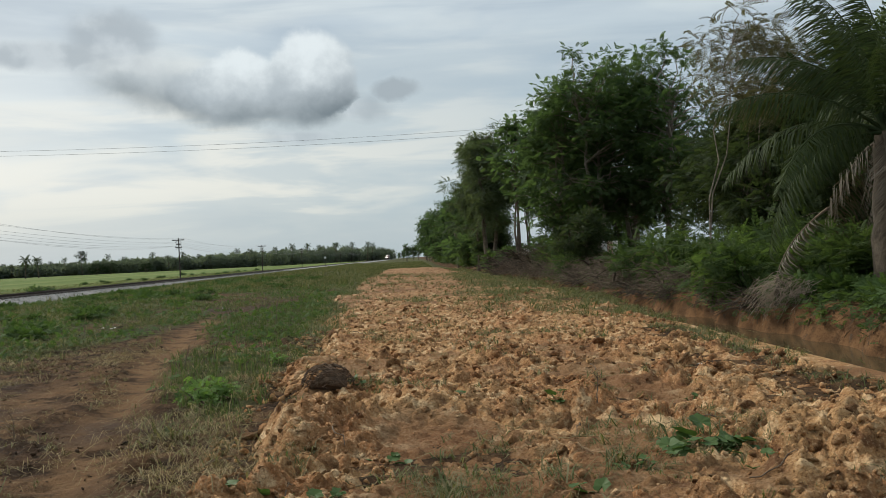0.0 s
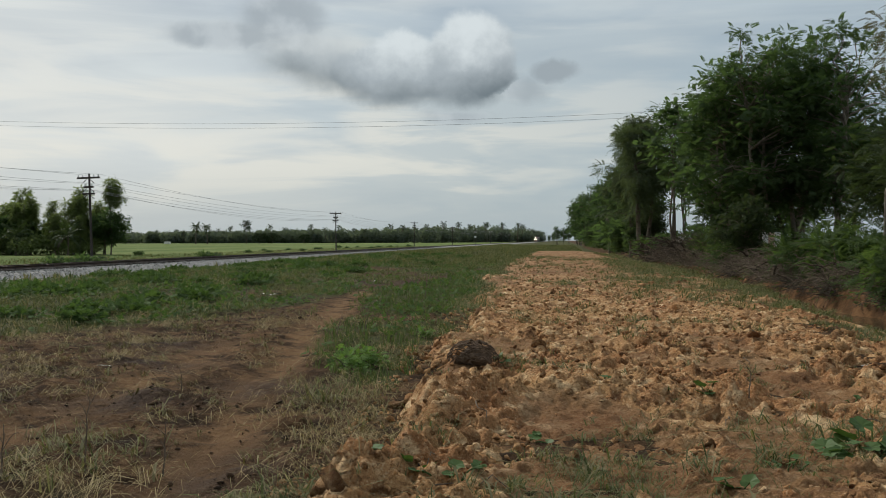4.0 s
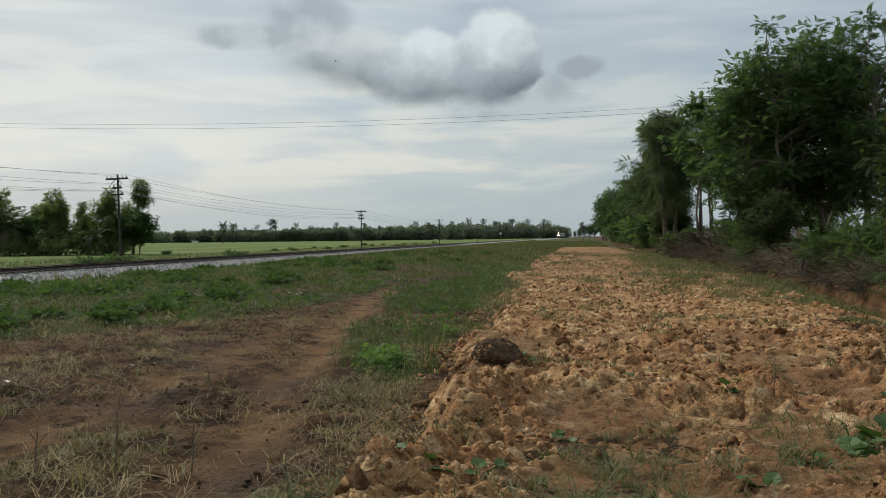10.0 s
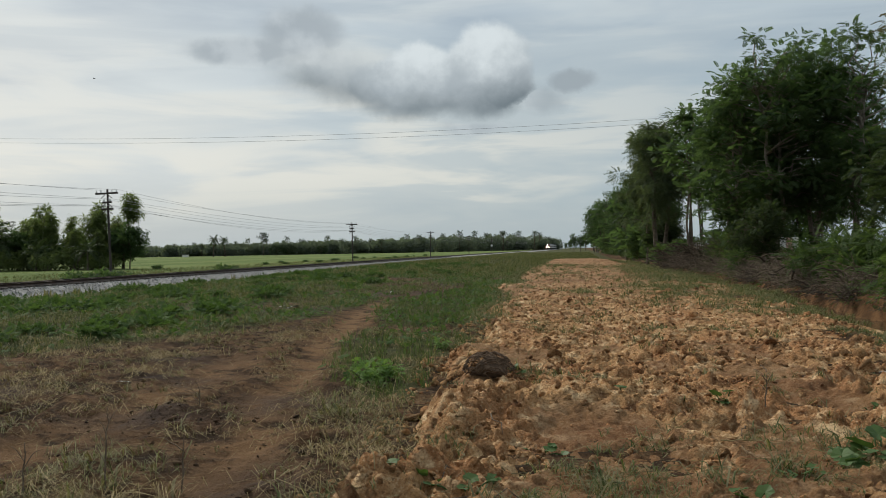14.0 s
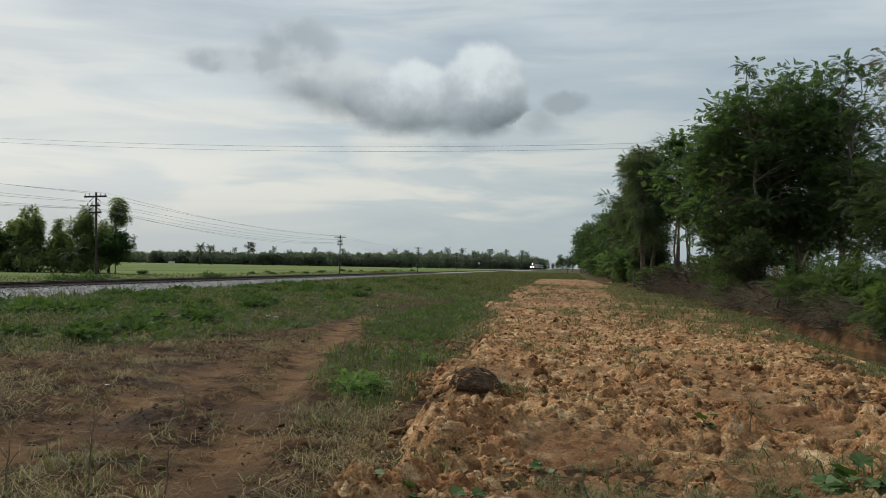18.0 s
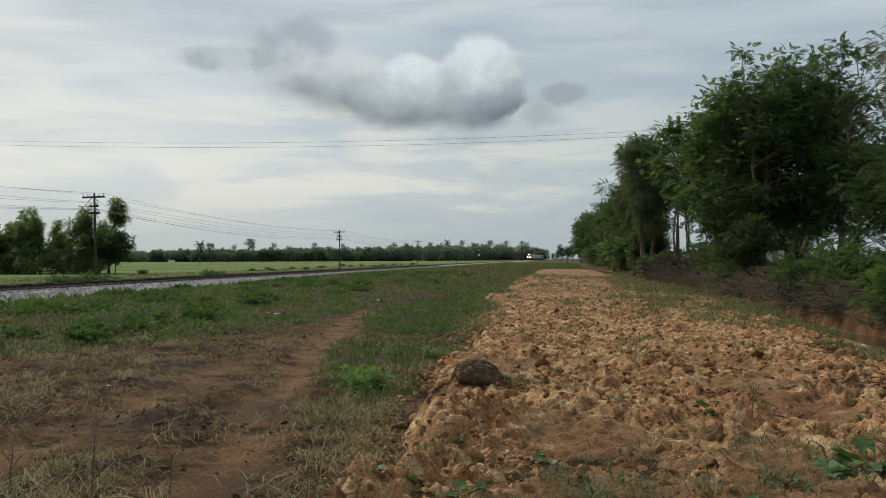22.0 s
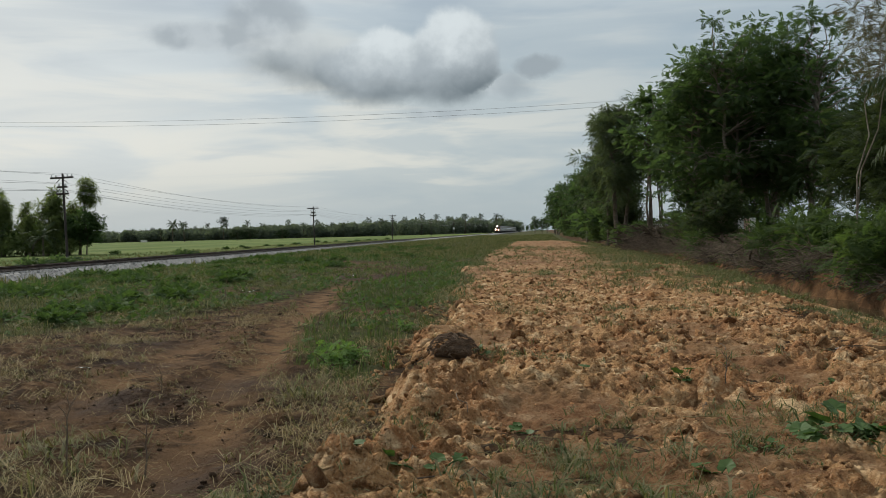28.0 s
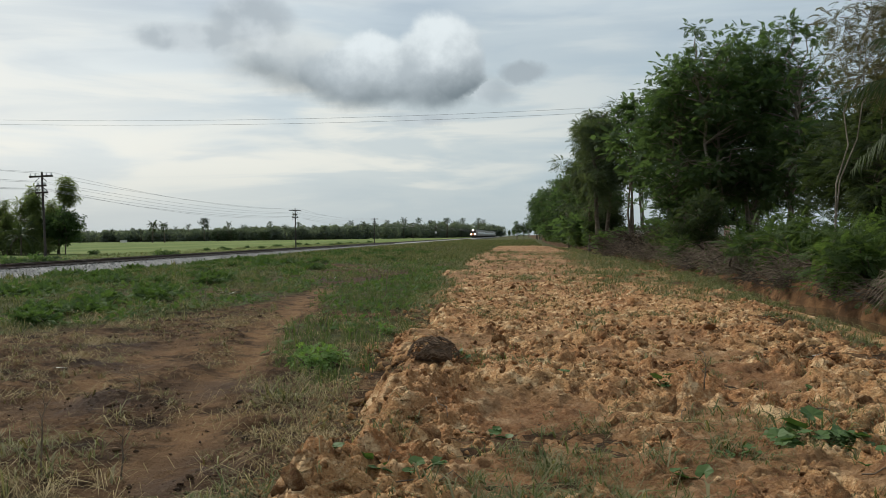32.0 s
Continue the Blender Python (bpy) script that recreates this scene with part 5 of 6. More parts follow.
# ---- drifting cumulus ----
def build_cloud():
    m = bpy.data.materials.new("cumulus_cloud")
    m.use_nodes = True
    g = Nodes(m.node_tree)
    uv = g.add("ShaderNodeUVMap", uv_map="sky").outputs[0]
    warp1 = g.noise(uv, 0.40, 4.0, 0.5)
    sepw = g.add("ShaderNodeTexNoise")
    g.put(uv, sepw.inputs["Vector"])
    sepw.inputs["Scale"].default_value, sepw.inputs["Detail"].default_value, sepw.inputs["Roughness"].default_value = 0.36, 8.0, 0.58
    vm = g.add("ShaderNodeVectorMath", operation="SUBTRACT")
    g.put(sepw.outputs["Color"], vm.inputs[0])
    vm.inputs[1].default_value = (0.5, 0.5, 0.5)
    vs = g.add("ShaderNodeVectorMath", operation="MULTIPLY")
    g.put(vm.outputs[0], vs.inputs[0])
    vs.inputs[1].default_value = (2.0, 1.5, 0)
    va = g.add("ShaderNodeVectorMath", operation="ADD")
    g.put(uv, va.inputs[0])
    g.put(vs.outputs[0], va.inputs[1])
    sep = g.add("ShaderNodeSeparateXYZ")
    g.put(va.outputs[0], sep.inputs[0])
    u, w = sep.outputs[0], sep.outputs[1]

    def blob(cx, cy, rx, ry):
        du = g.math("DIVIDE", g.math("SUBTRACT", u, cx), rx)
        dv = g.math("DIVIDE", g.math("SUBTRACT", w, cy), ry)
        d = g.math("SQRT", g.math("ADD", g.math("MULTIPLY", du, du), g.math("MULTIPLY", dv, dv)))
        return g.math("SUBTRACT", 1.0, d)

    def union(parts):
        out = parts[0]
        for p in parts[1:]:
            out = g.math("SMOOTH_MAX", out, p, 0.25)
        return out

    # heaped heads, grey body with a level base, a grey neighbour, torn wisps (degrees of azimuth and height)
    heads = union([blob(-5.2, 12.1, 2.7, 2.3), blob(-4.3, 10.6, 2.2, 2.2), blob(-6.9, 11.4, 1.8, 1.9), blob(-9.8, 11.4, 2.5, 1.65), blob(-11.6, 10.8, 2.1, 1.5), blob(-8.2, 10.7, 2.0, 1.7)])
    body = union([blob(-9.4, 9.85, 5.6, 2.2), blob(-5.6, 10.1, 3.9, 2.3), blob(-12.6, 10.5, 3.4, 1.8)])
    wing = union([blob(-14.0, 10.6, 4.6, 2.0), blob(-16.2, 10.9, 3.6, 1.5)])
    aside = union([blob(-17.4, 13.4, 3.4, 2.0), blob(-20.8, 12.3, 4.6, 1.15), blob(-0.1, 10.15, 1.9, 0.85)])
    veil = union([blob(-2.3, 9.3, 2.6, 1.1), blob(-6.2, 7.6, 3.2, 0.6), blob(-14.0, 17.4, 7, 0.9), blob(-24.0, 17.8, 5, 0.9), blob(-15.6, 10.9, 5.4, 2.0), blob(-17.5, 12.0, 5.0, 1.6)])
    a_heads = g.ramp(heads, 0.0, 0.30)
    a_body = g.math("MULTIPLY", g.ramp(body, 0.0, 0.55), 0.95)
    a_aside = g.math("MULTIPLY", g.ramp(aside, 0.0, 0.55), 0.84)
    a_veil = g.math("MULTIPLY", g.ramp(veil, 0.0, 0.75), 0.62)
    main = g.math("MAXIMUM", g.math("MAXIMUM", a_heads, a_body), g.math("MULTIPLY", g.ramp(wing, 0.0, 0.85), 0.85))
    rest = g.math("MAXIMUM", a_aside, a_veil)
    alpha = g.math("MAXIMUM", main, rest)
    billow = g.math("SUBTRACT", g.noise(uv, 0.75, 5.0, 0.55), 0.5)
    # sunlit heads and shaded base are painted into the cloud's glowing colour
    lit = union([blob(-5.6, 13.2, 3.4, 2.7), blob(-9.9, 12.4, 3.4, 2.1)])
    lit = g.ramp(g.math("ADD", lit, g.math("MULTIPLY", billow, 1.1)), -0.3, 0.85)
    col = g.mix(lit, (0.415, 0.472, 0.508), (0.70, 0.765, 0.79))
    base = g.math("ADD", g.ramp(u, -11.5, -16.0, 8.3, 9.9, False), g.ramp(u, -7.5, -3.0, 0.0, 1.0, False))
    deep = g.ramp(g.math("ADD", g.math("SUBTRACT", w, base), g.math("MULTIPLY", billow, 1.2)), 2.1, -0.2)
    col = g.mix(g.math("MULTIPLY", deep, 0.92), col, (0.160, 0.200, 0.226))
    grey = g.mix(g.ramp(warp1, 0.38, 0.62), (0.385, 0.437, 0.475), (0.52, 0.575, 0.61))
    grey = g.mix(g.ramp(u, -3.2, -1.6), grey, (0.335, 0.388, 0.425))
    col = g.mix(g.ramp(g.math("SUBTRACT", rest, main), -0.1, 0.25), col, grey)
    e = g.add("ShaderNodeEmission")
    g.put(col, e.inputs[0])
    tr = g.add("ShaderNodeBsdfTransparent")
    mx = g.add("ShaderNodeMixShader")
    g.put(alpha, mx.inputs[0])
    g.put(tr.outputs[0], mx.inputs[1])
    g.put(e.outputs[0], mx.inputs[2])
    g.put(mx.outputs[0], g.add("ShaderNodeOutputMaterial").inputs[0])
    azs, els = np.linspace(-36, 8, 45), np.linspace(5.5, 20.5, 16)
    ga, ge = np.meshgrid(np.radians(azs), np.radians(els))
    v = np.stack([np.sin(ga) * np.cos(ge), np.cos(ga) * np.cos(ge), np.sin(ge)], -1).reshape(-1, 3) * 2800
    i, j = np.meshgrid(np.arange(44), np.arange(15))
    a = (j * 45 + i).ravel()
    me = mesh_np("cloud", v, np.stack([a, a + 1, a + 46, a + 45], -1), m, True)
    layer = me.uv_layers.new(name="sky")
    idx = np.zeros(len(me.loops), np.int32)
    me.loops.foreach_get("vertex_index", idx)
    coords_uv = np.stack([np.degrees(ga).ravel(), np.degrees(ge).ravel()], -1)[idx]
    layer.data.foreach_set("uv", coords_uv.astype(np.float32).ravel())
    ob = new("cloud", me)
    ob.visible_shadow = False
    return tagged(ob, "heaped grey-white cumulus cloud drifting in the sky", "cloud", kind="structure")


cloud = build_cloud()


# ---- clods on the fill ----
def clod_templates(k, sub, seed):
    out = []
    for i in range(k):
        bm = bmesh.new()
        bmesh.ops.create_icosphere(bm, subdivisions=sub, radius=0.5)
        off = Vector((seed * 3.1 + i * 7.7, i * 2.3, 5.0))
        for v in bm.verts:
            n = noise.noise(v.co * 2.6 + off) * 0.6 + noise.noise(v.co * 6.0 + off) * 0.55
            v.co *= 1.0 + n
            # broken faces: press the lump against a few planes
            for j in range(5):
                d = Vector((math.sin(j * 2.4 + i), math.cos(j * 2.4 + i * 1.7), math.sin(j * 1.3 + i * 0.9))).normalized()
                over = v.co.dot(d) - 0.24
                if over > 0:
                    v.co -= d * over * 0.85
            v.co.z *= 0.72
        tv = np.array([v.co[:] for v in bm.verts])
        tf = np.array([[v.index for v in f.verts] for f in bm.faces])
        bm.free()
        out.append((tv, tf))
    return out


def clod_places(r, n, y0, y1, power):
    y = y0 + (y1 - y0) * r.random(n) ** power
    lx, rx = fill_left(y), fill_right(y)
    x = lx - 0.25 + (rx - lx + 0.3) * r.random(n)
    keep = r.random(n) < 0.10 + 0.95 * broken_at(x, y)
    return x[keep], y[keep]


def build_clods():
    r = np.random.default_rng(61)
    temps = clod_templates(6, 2, 1)
    meshes = [mesh_np("clod", v, f, MAT_CLOD) for v, f in temps]
    x, y = clod_places(r, 420, 5.0, 15.0, 1.2)
    for i in range(min(300, len(x))):
        s = float(np.clip(r.lognormal(-2.15, 0.4), 0.06, 0.26))
        z = max(float(fill_h(x[i], y[i])), float(ground_h(x[i], y[i])))
        c = part_mesh("clod", meshes[i % 6], soil_fill)
        c.matrix_basis = Matrix.LocRotScale((x[i], y[i], z + 0.02 * s), Euler((r.uniform(-0.6, 0.6), r.uniform(-0.6, 0.6), r.uniform(0, 6.3))), (s * r.uniform(0.8, 1.3), s, s * r.uniform(0.75, 1.15)))
    small = clod_templates(6, 1, 2)
    pieces = []
    for tv, tf in small:
        for n, y0, y1, p, mean, top in ((2400, 4.6, 30, 1.7, -3.0, 0.12), (1700, 11, 110, 1.9, -2.35, 0.26)):
            x, y = clod_places(r, n, y0, y1, p)
            m = len(x)
            s = np.clip(r.lognormal(mean, 0.45, m), 0.02, top)[:, None] * r.uniform(0.45, 1.5, (m, 3))
            z = np.maximum(fill_h(x, y), ground_h(x, y)) + 0.03 * s[:, 0]
            rot = rot_arrays(r.random(m) * 6.3, r.normal(0, 0.5, m), r.normal(0, 0.5, m))
            pieces.append(scatter(tv, tf, np.stack([x, y, z], -1), rot, s))
    v, f = joined(pieces)
    part_mesh("loose_clods", mesh_np("loose_clods", v, f, MAT_CLOD), soil_fill, "loose crumbling clods of orange soil", "stuff")


build_clods()


def build_mud_crumbs():
    r = np.random.default_rng(65)
    m, g, b, _ = material("mud_crumb", 0.95, 0.1)
    isl = g.add("ShaderNodeNewGeometry").outputs["Random Per Island"]
    g.put(g.mix(isl, (0.030, 0.020, 0.014), (0.17, 0.105, 0.06)), b.inputs["Base Color"])
    pieces = []
    for tv, tf in clod_templates(5, 1, 4):
        n = 3000
        y = 4.7 + 18 * r.random(n) ** 1.4
        x = -10.5 + 9.0 * r.random(n)
        keep = (x < fill_left(y) + 0.1) & (r.random(n) < (0.08 + smooth(fbm(x * 0.9, y * 0.9, 3, 171), 0.44, 0.60)) * (1 - 0.8 * worn_at(x, y)))
        x, y = x[keep], y[keep]
        k = len(x)
        s = np.clip(r.lognormal(-3.6, 0.5, k), 0.012, 0.11)[:, None] * r.uniform(0.6, 1.4, (k, 3))
        pieces.append(scatter(tv, tf, np.stack([x, y, ground_h(x, y) + 0.1 * s[:, 2]], -1), rot_arrays(r.random(k) * 6.3, r.normal(0, 0.4, k), r.normal(0, 0.4, k)), s))
    v, f = joined(pieces)
    tagged(new("mud_crumbs", mesh_np("mud_crumbs", v, f, m)), "dark crumbs of mud scattered over the trodden ground", "mud", kind="stuff")


build_mud_crumbs()


# ---- grass, weeds and straw ----
def tuft(blades, h, w, spread, seed, bend=0.45):
    r = np.random.default_rng(seed)
    vs, fs = [], []
    for i in range(blades):
        a, hh, b = r.random() * 6.3, h * r.uniform(0.5, 1.1), bend * r.uniform(0.3, 1.4)
        c, s = math.cos(a), math.sin(a)
        p = np.array([r.normal(0, spread), r.normal(0, spread), 0])
        side = np.array([-s, c, 0]) * w * r.uniform(0.7, 1.3)
        mid = p + np.array([c * hh * b * 0.35, s * hh * b * 0.35, hh * 0.6])
        tip = p + np.array([c * hh * b, s * hh * b, hh * (1 - 0.3 * b)])
        vs.append(np.array([p - side * 0.5, p + side * 0.5, mid + side * 0.45, tip, mid - side * 0.45]))
        fs.append(np.array([[0, 1, 2, 4], [4, 2, 3, 3]]) + 5 * i)
    return np.concatenate(vs), np.concatenate(fs)


def quads_and_tips(v, f):
    """Blade tips are triangles: split the faces by kind and give all as triangles."""
    quad = f[f[:, 2] != f[:, 3]]
    tri = f[f[:, 2] == f[:, 3]][:, :3]
    return v, np.concatenate([quad[:, :3], quad[:, [0, 2, 3]], tri])


TUFTS = [quads_and_tips(*tuft(9, 1.0, 0.05, 0.13, 70 + i)) for i in range(3)]
TUFTS_LOW = [quads_and_tips(*tuft(8, 1.0, 0.07, 0.3, 90 + i, 1.6)) for i in range(3)]
TUFTS_WIDE = [quads_and_tips(*tuft(8, 1.0, 0.10, 0.22, 80 + i, 0.7)) for i in range(3)]


TUFTS_BENT = [quads_and_tips(*tuft(9, 1.0, 0.035, 0.35, 86 + i, 2.3)) for i in range(3)]
MAT_GRASS_BENT = leaf_material("bent_grass", (0.087, 0.099, 0.038), (0.190, 0.179, 0.087), trans=0.3, rough=0.75, spec=0.1, dry=0.55)


def grass_field(name, label, mat, x, y, size, temps, zfn=ground_h, r=None):
    m = len(x)
    z = zfn(x, y) - 0.01
    pieces = []
    for k, (tv, tf) in enumerate(temps):
        i = np.arange(k, m, len(temps))
        rot = rot_arrays(r.random(len(i)) * 6.3, r.normal(0, 0.12, len(i)), r.normal(0, 0.12, len(i)))
        pieces.append(scatter(tv, tf, np.stack([x[i], y[i], z[i]], -1), rot, size[i]))
    v, f = joined(pieces)
    return tagged(new(name, mesh_np(name, v, f, mat)), label, "grass", kind="stuff")


def surface(x, y):
    return np.maximum(ground_h(x, y), fill_h(x, y))


MAT_STUBBLE = leaf_material("stubble_grass", (0.088, 0.075, 0.035), (0.184, 0.141, 0.077), trans=0.2, rough=0.8, spec=0.1, dry=0.35)


def build_grass():
    r = np.random.default_rng(71)
    # the weedy shoulder and the mud's edge, thinner where it is trodden
    n = 90000
    y = 5 + 85 * r.random(n) ** 1.6
    x = -21.9 + 20.3 * r.random(n)
    keep = r.random(n) < turf_at(x, y) ** 1.5 * (0.25 + 0.7 * smooth(fbm(x * 0.6, y * 0.4, 3, 131), 0.32, 0.55))
    x, y = x[keep], y[keep]
    keep = ~lush_at(x, y)
    x, y = x[keep], y[keep]
    grass_field("verge_grass", "short green grass and weeds on the shoulder of the track", MAT_GRASS, x, y, np.clip(r.lognormal(-2.15, 0.4, len(x)), 0.04, 0.24) * (0.9 + y / 130), TUFTS + TUFTS_LOW, r=r)
    # grass patch beside the fill
    n = 5200
    y, x = 9.6 + 35 * r.random(n) ** 1.4, -6.8 + 5.2 * r.random(n)
    keep = lush_at(x, y) & (r.random(n) < turf_at(x, y))
    x, y = x[keep], y[keep]
    grass_field("lush_grass", "fresh taller green grass beside the turned soil", MAT_GRASS_LUSH, x, y, np.clip(r.lognormal(-2.05, 0.38, len(x)), 0.06, 0.30), TUFTS, r=r)
    # strip beyond, towards the end of the track, and behind the track
    n = 20000
    y, x = 60 + 240 * r.random(n) ** 1.5, -22.5 + 25 * r.random(n)
    keep = ((x < fill_left(y) + 0.2) & (r.random(n) < 0.6 * turf_at(x, y))) | (y > 133)
    grass_field("far_grass", "pale green grass strip running along the track", MAT_GRASS, x[keep], y[keep], r.uniform(0.14, 0.40, keep.sum()), TUFTS_WIDE, r=r)
    n = 10000
    y, x = 30 + 220 * r.random(n) ** 1.5, -27.2 - 24 * r.random(n) ** 1.4
    grass_field("trackside_weeds", "tall green weeds on the field side of the track", MAT_GRASS, x, y, r.uniform(0.10, 0.28, n) * (1 + 0.8 * (x > -28.6)), TUFTS_WIDE, r=r)
    # taller weeds at the foot of the ballast, thick farther along
    n = 10000
    y, x = 26 + 330 * r.random(n) ** 1.5, -22.75 + 1.5 * r.random(n)
    keep = r.random(n) < 0.05 + 0.95 * smooth(y, 62, 110)
    x, y = x[keep], y[keep]
    grass_field("ballast_weeds", "tall green weeds at the foot of the ballast", MAT_GRASS, x, y, r.uniform(0.22, 0.5, len(x)), TUFTS_WIDE, r=r)
    # edge of the ditch
    n = 26000
    y = 8 + 110 * r.random(n) ** 1.5
    x = fill_right(y) - 0.9 + (1.5 + 1.6 * smooth(y, 24, 46)) * r.random(n)
    keep = r.random(n) < (0.12 + 0.25 * smooth(y, 14, 26) + 0.3 * smooth(y, 40, 60)) * smooth(fbm(x * 0.9, y * 0.6, 3, 151), 0.34, 0.54)
    grass_field("ditch_grass", "green grass along the rim of the ditch", MAT_GRASS, x[keep], y[keep], r.uniform(0.07, 0.18, keep.sum()) * np.interp(y[keep], (20, 60), (1.0, 1.6)), TUFTS_LOW, surface, r)
    # sparse grass that has come up through the turned soil
    n = 52000
    y = 5 + 75 * r.random(n) ** 1.5
    x = fill_left(y) - 0.3 + (fill_right(y) - fill_left(y) + 0.3) * r.random(n)
    f = fbm(x * 0.9, y * 0.55, 3, 101)
    patch = 0 * x
    for cx, cy, rx, ry in ((0.5, 7.8, 0.35, 0.3), (0.1, 6.6, 0.4, 0.3), (0.4, 6.1, 0.5, 0.3), (1.6, 17.4, 0.5, 0.7), (0.0, 11.25, 0.5, 0.35), (-0.6, 11.3, 0.4, 0.3), (2.5, 18.0, 0.6, 0.6), (3.6, 33, 1.7, 6.0), (3.9, 46, 1.3, 8.0), (4.2, 24, 0.8, 2.5), (3.8, 60, 1.2, 9.0), (-2.2, 22.5, 0.7, 1.6)):
        patch = np.maximum(patch, np.exp(-((x - cx) / rx) ** 2 - ((y - cy) / ry) ** 2))
    rim = smooth(x, fill_left(y) + 0.9, fill_left(y)) * smooth(y, 13, 26)
    keep = r.random(n) < 0.5 * smooth(f, 0.55, 0.68) + 0.02 + 0.8 * patch * smooth(fbm(x * 2.2, y * 1.4, 3, 103), 0.26, 0.46) + 0.45 * rim
    x, y = x[keep], y[keep]
    grass_field("soil_grass", "thin tufts of grass growing through the turned soil", MAT_GRASS, x, y, np.clip(r.lognormal(-2.4, 0.4, len(x)), 0.04, 0.17) * np.interp(y, (12, 24, 60), (1.0, 1.5, 2.0)), TUFTS_BENT + TUFTS_LOW, surface, r)
    # creeping broad-leaved weeds
    tv, tf = SPRAYS["mini"]
    n = 34000
    y, x = 7 + 55 * r.random(n) ** 1.6, -22.6 + 20 * r.random(n)
    f = fbm(x * 0.7, y * 0.5, 3, 111)
    keep = (turf_at(x, y) > 0.5) & (r.random(n) < smooth(f, 0.36, 0.52))
    x, y = x[keep], y[keep]
    m = len(x)
    v, f = scatter(tv, tf, np.stack([x, y, ground_h(x, y) + 0.02 + 0.07 * r.random(m)], -1), rot_arrays(r.random(m) * 6.3, r.normal(0.5, 0.4, m), r.normal(0, 0.4, m)), r.uniform(0.4, 1.0, m))
    tagged(new("creeping_weeds", mesh_np("creeping_weeds", v, f, MAT_LEAF_BUSH)), "low broad-leaved green weeds on the shoulder", "weeds", kind="stuff")
    # weeds and roots that hang over the edge of the bank
    for name, label, mat, kind, n in (("bank_weeds", "green weeds hanging over the edge of the ditch bank", MAT_LEAF_MID, "mini", 7500), ("bank_roots", "dry grass and roots hanging down the ditch bank", MAT_BRUSH_DARK, "drop", 3200)):
        tv, tf = SPRAYS[kind]
        y = 8 + 90 * r.random(n) ** 1.5
        x = bank_x(y) + (r.uniform(0.0, 1.6, n) if kind == "mini" else r.uniform(-0.25, 0.7, n))
        z = ground_h(x, y) + (r.uniform(0.0, 0.25, n) if kind == "mini" else r.uniform(-0.1, 0.1, n))
        v, f = scatter(tv, tf, np.stack([x, y, z], -1), rot_arrays(r.normal(1.57, 0.9, n), r.normal(0.1 if kind == "mini" else -0.9, 0.4, n), r.normal(0, 0.4, n)), r.uniform(0.5, 1.1, n) * (1.0 if kind == "mini" else 0.35))
        tagged(new(name, mesh_np(name, v, f, mat)), label, "weeds", kind="stuff")
    # short stubble on the mud
    n = 7000
    y, x = 4.8 + 16 * r.random(n) ** 1.2, -10.5 + 9.0 * r.random(n)
    keep = (r.random(n) < 0.15 + 0.6 * smooth(fbm(x * 1.1, y * 0.9, 3, 161), 0.38, 0.56)) & (x < fill_left(y)) & (r.random(n) > 1.3 * worn_at(x, y)) & (r.random(n) < 0.4 + 0.6 * smooth(np.hypot(x + 4.8, (y - 10.5) * 0.5), 0.8, 2.2))
    x, y = x[keep], y[keep]
    grass_field("mud_stubble", "short dry stubble and thin grass on the mud", MAT_STUBBLE, x, y, np.clip(r.lognormal(-2.5, 0.4, len(x)), 0.04, 0.16), TUFTS_LOW, r=r)
    # long bent grass in clumps on the mud
    n = 2400
    y, x = 4.6 + 10 * r.random(n) ** 1.8, -7.5 + 6.0 * r.random(n)
    f = fbm(x * 1.0, y * 1.0, 3, 167)
    keep = (r.random(n) < 0.9 * smooth(f, 0.42, 0.56) * smooth(y, 15, 7.5) + 0.5 * smooth(x, fill_left(y) - 0.9, fill_left(y) - 0.1) * smooth(y, 12, 8)) & (x < fill_left(y)) & (worn_at(x, y) < 0.45)
    x, y = x[keep], y[keep]
    grass_field("bent_grass", "long bent green and yellowed grass lying in clumps on the mud", MAT_GRASS_BENT, x, y, r.uniform(0.10, 0.24, len(x)), TUFTS_BENT, r=r)
    # cut straw lying on the mud in tangled bunches
    n = 1250
    cy, cx = 4.8 + 14 * r.random(n) ** 1.3, -10.5 + 9.3 * r.random(n)
    dense = smooth(fbm(cx * 0.9, cy * 0.9, 4, 121), 0.42, 0.55)
    belt = smooth(cx, -3.3, -2.7) * smooth(cy, 10.6, 9.6) * smooth(cy, 6.4, 7.0) * (cx < fill_left(cy) + 0.1)
    keep = (r.random(n) < 0.05 + 0.75 * dense + 0.7 * belt) & (cx < fill_left(cy) + 0.15) & (r.random(n) > 1.2 * worn_at(cx, cy)) & (r.random(n) < 0.4 + 0.6 * smooth(np.hypot(cx + 4.8, (cy - 10.5) * 0.5), 0.8, 2.2))
    cx, cy = cx[keep], cy[keep]
    k = r.integers(8, 34, len(cx))
    own = np.repeat(np.arange(len(cx)), k)
    m = len(own)
    wide = r.uniform(0.06, 0.20, len(cx))[own]
    lay = r.uniform(0, 6.3, len(cx))[own]
    x, y = cx[own] + r.normal(0, 1, m) * wide, cy[own] + r.normal(0, 1, m) * wide
    blade = np.array([(-0.006, 0, 0), (0.006, 0, 0), (0.06, 0.5, 0.09), (0.004, 1.0, 0.0), (-0.004, 1.0, 0.0), (0.05, 0.5, 0.09)])
    bf = np.array([[0, 1, 2, 5], [5, 2, 3, 4]])
    sc = np.column_stack([r.uniform(0.22, 0.46, m), r.uniform(0.08, 0.36, m), r.uniform(0.2, 1.2, m)])
    v, f = scatter(blade, bf, np.stack([x, y, ground_h(x, y) + 0.012 + 0.04 * r.random(m) ** 2], -1), rot_arrays(lay + r.normal(0, 0.9, m), r.normal(0.02, 0.10, m), r.normal(0, 0.3, m)), sc)
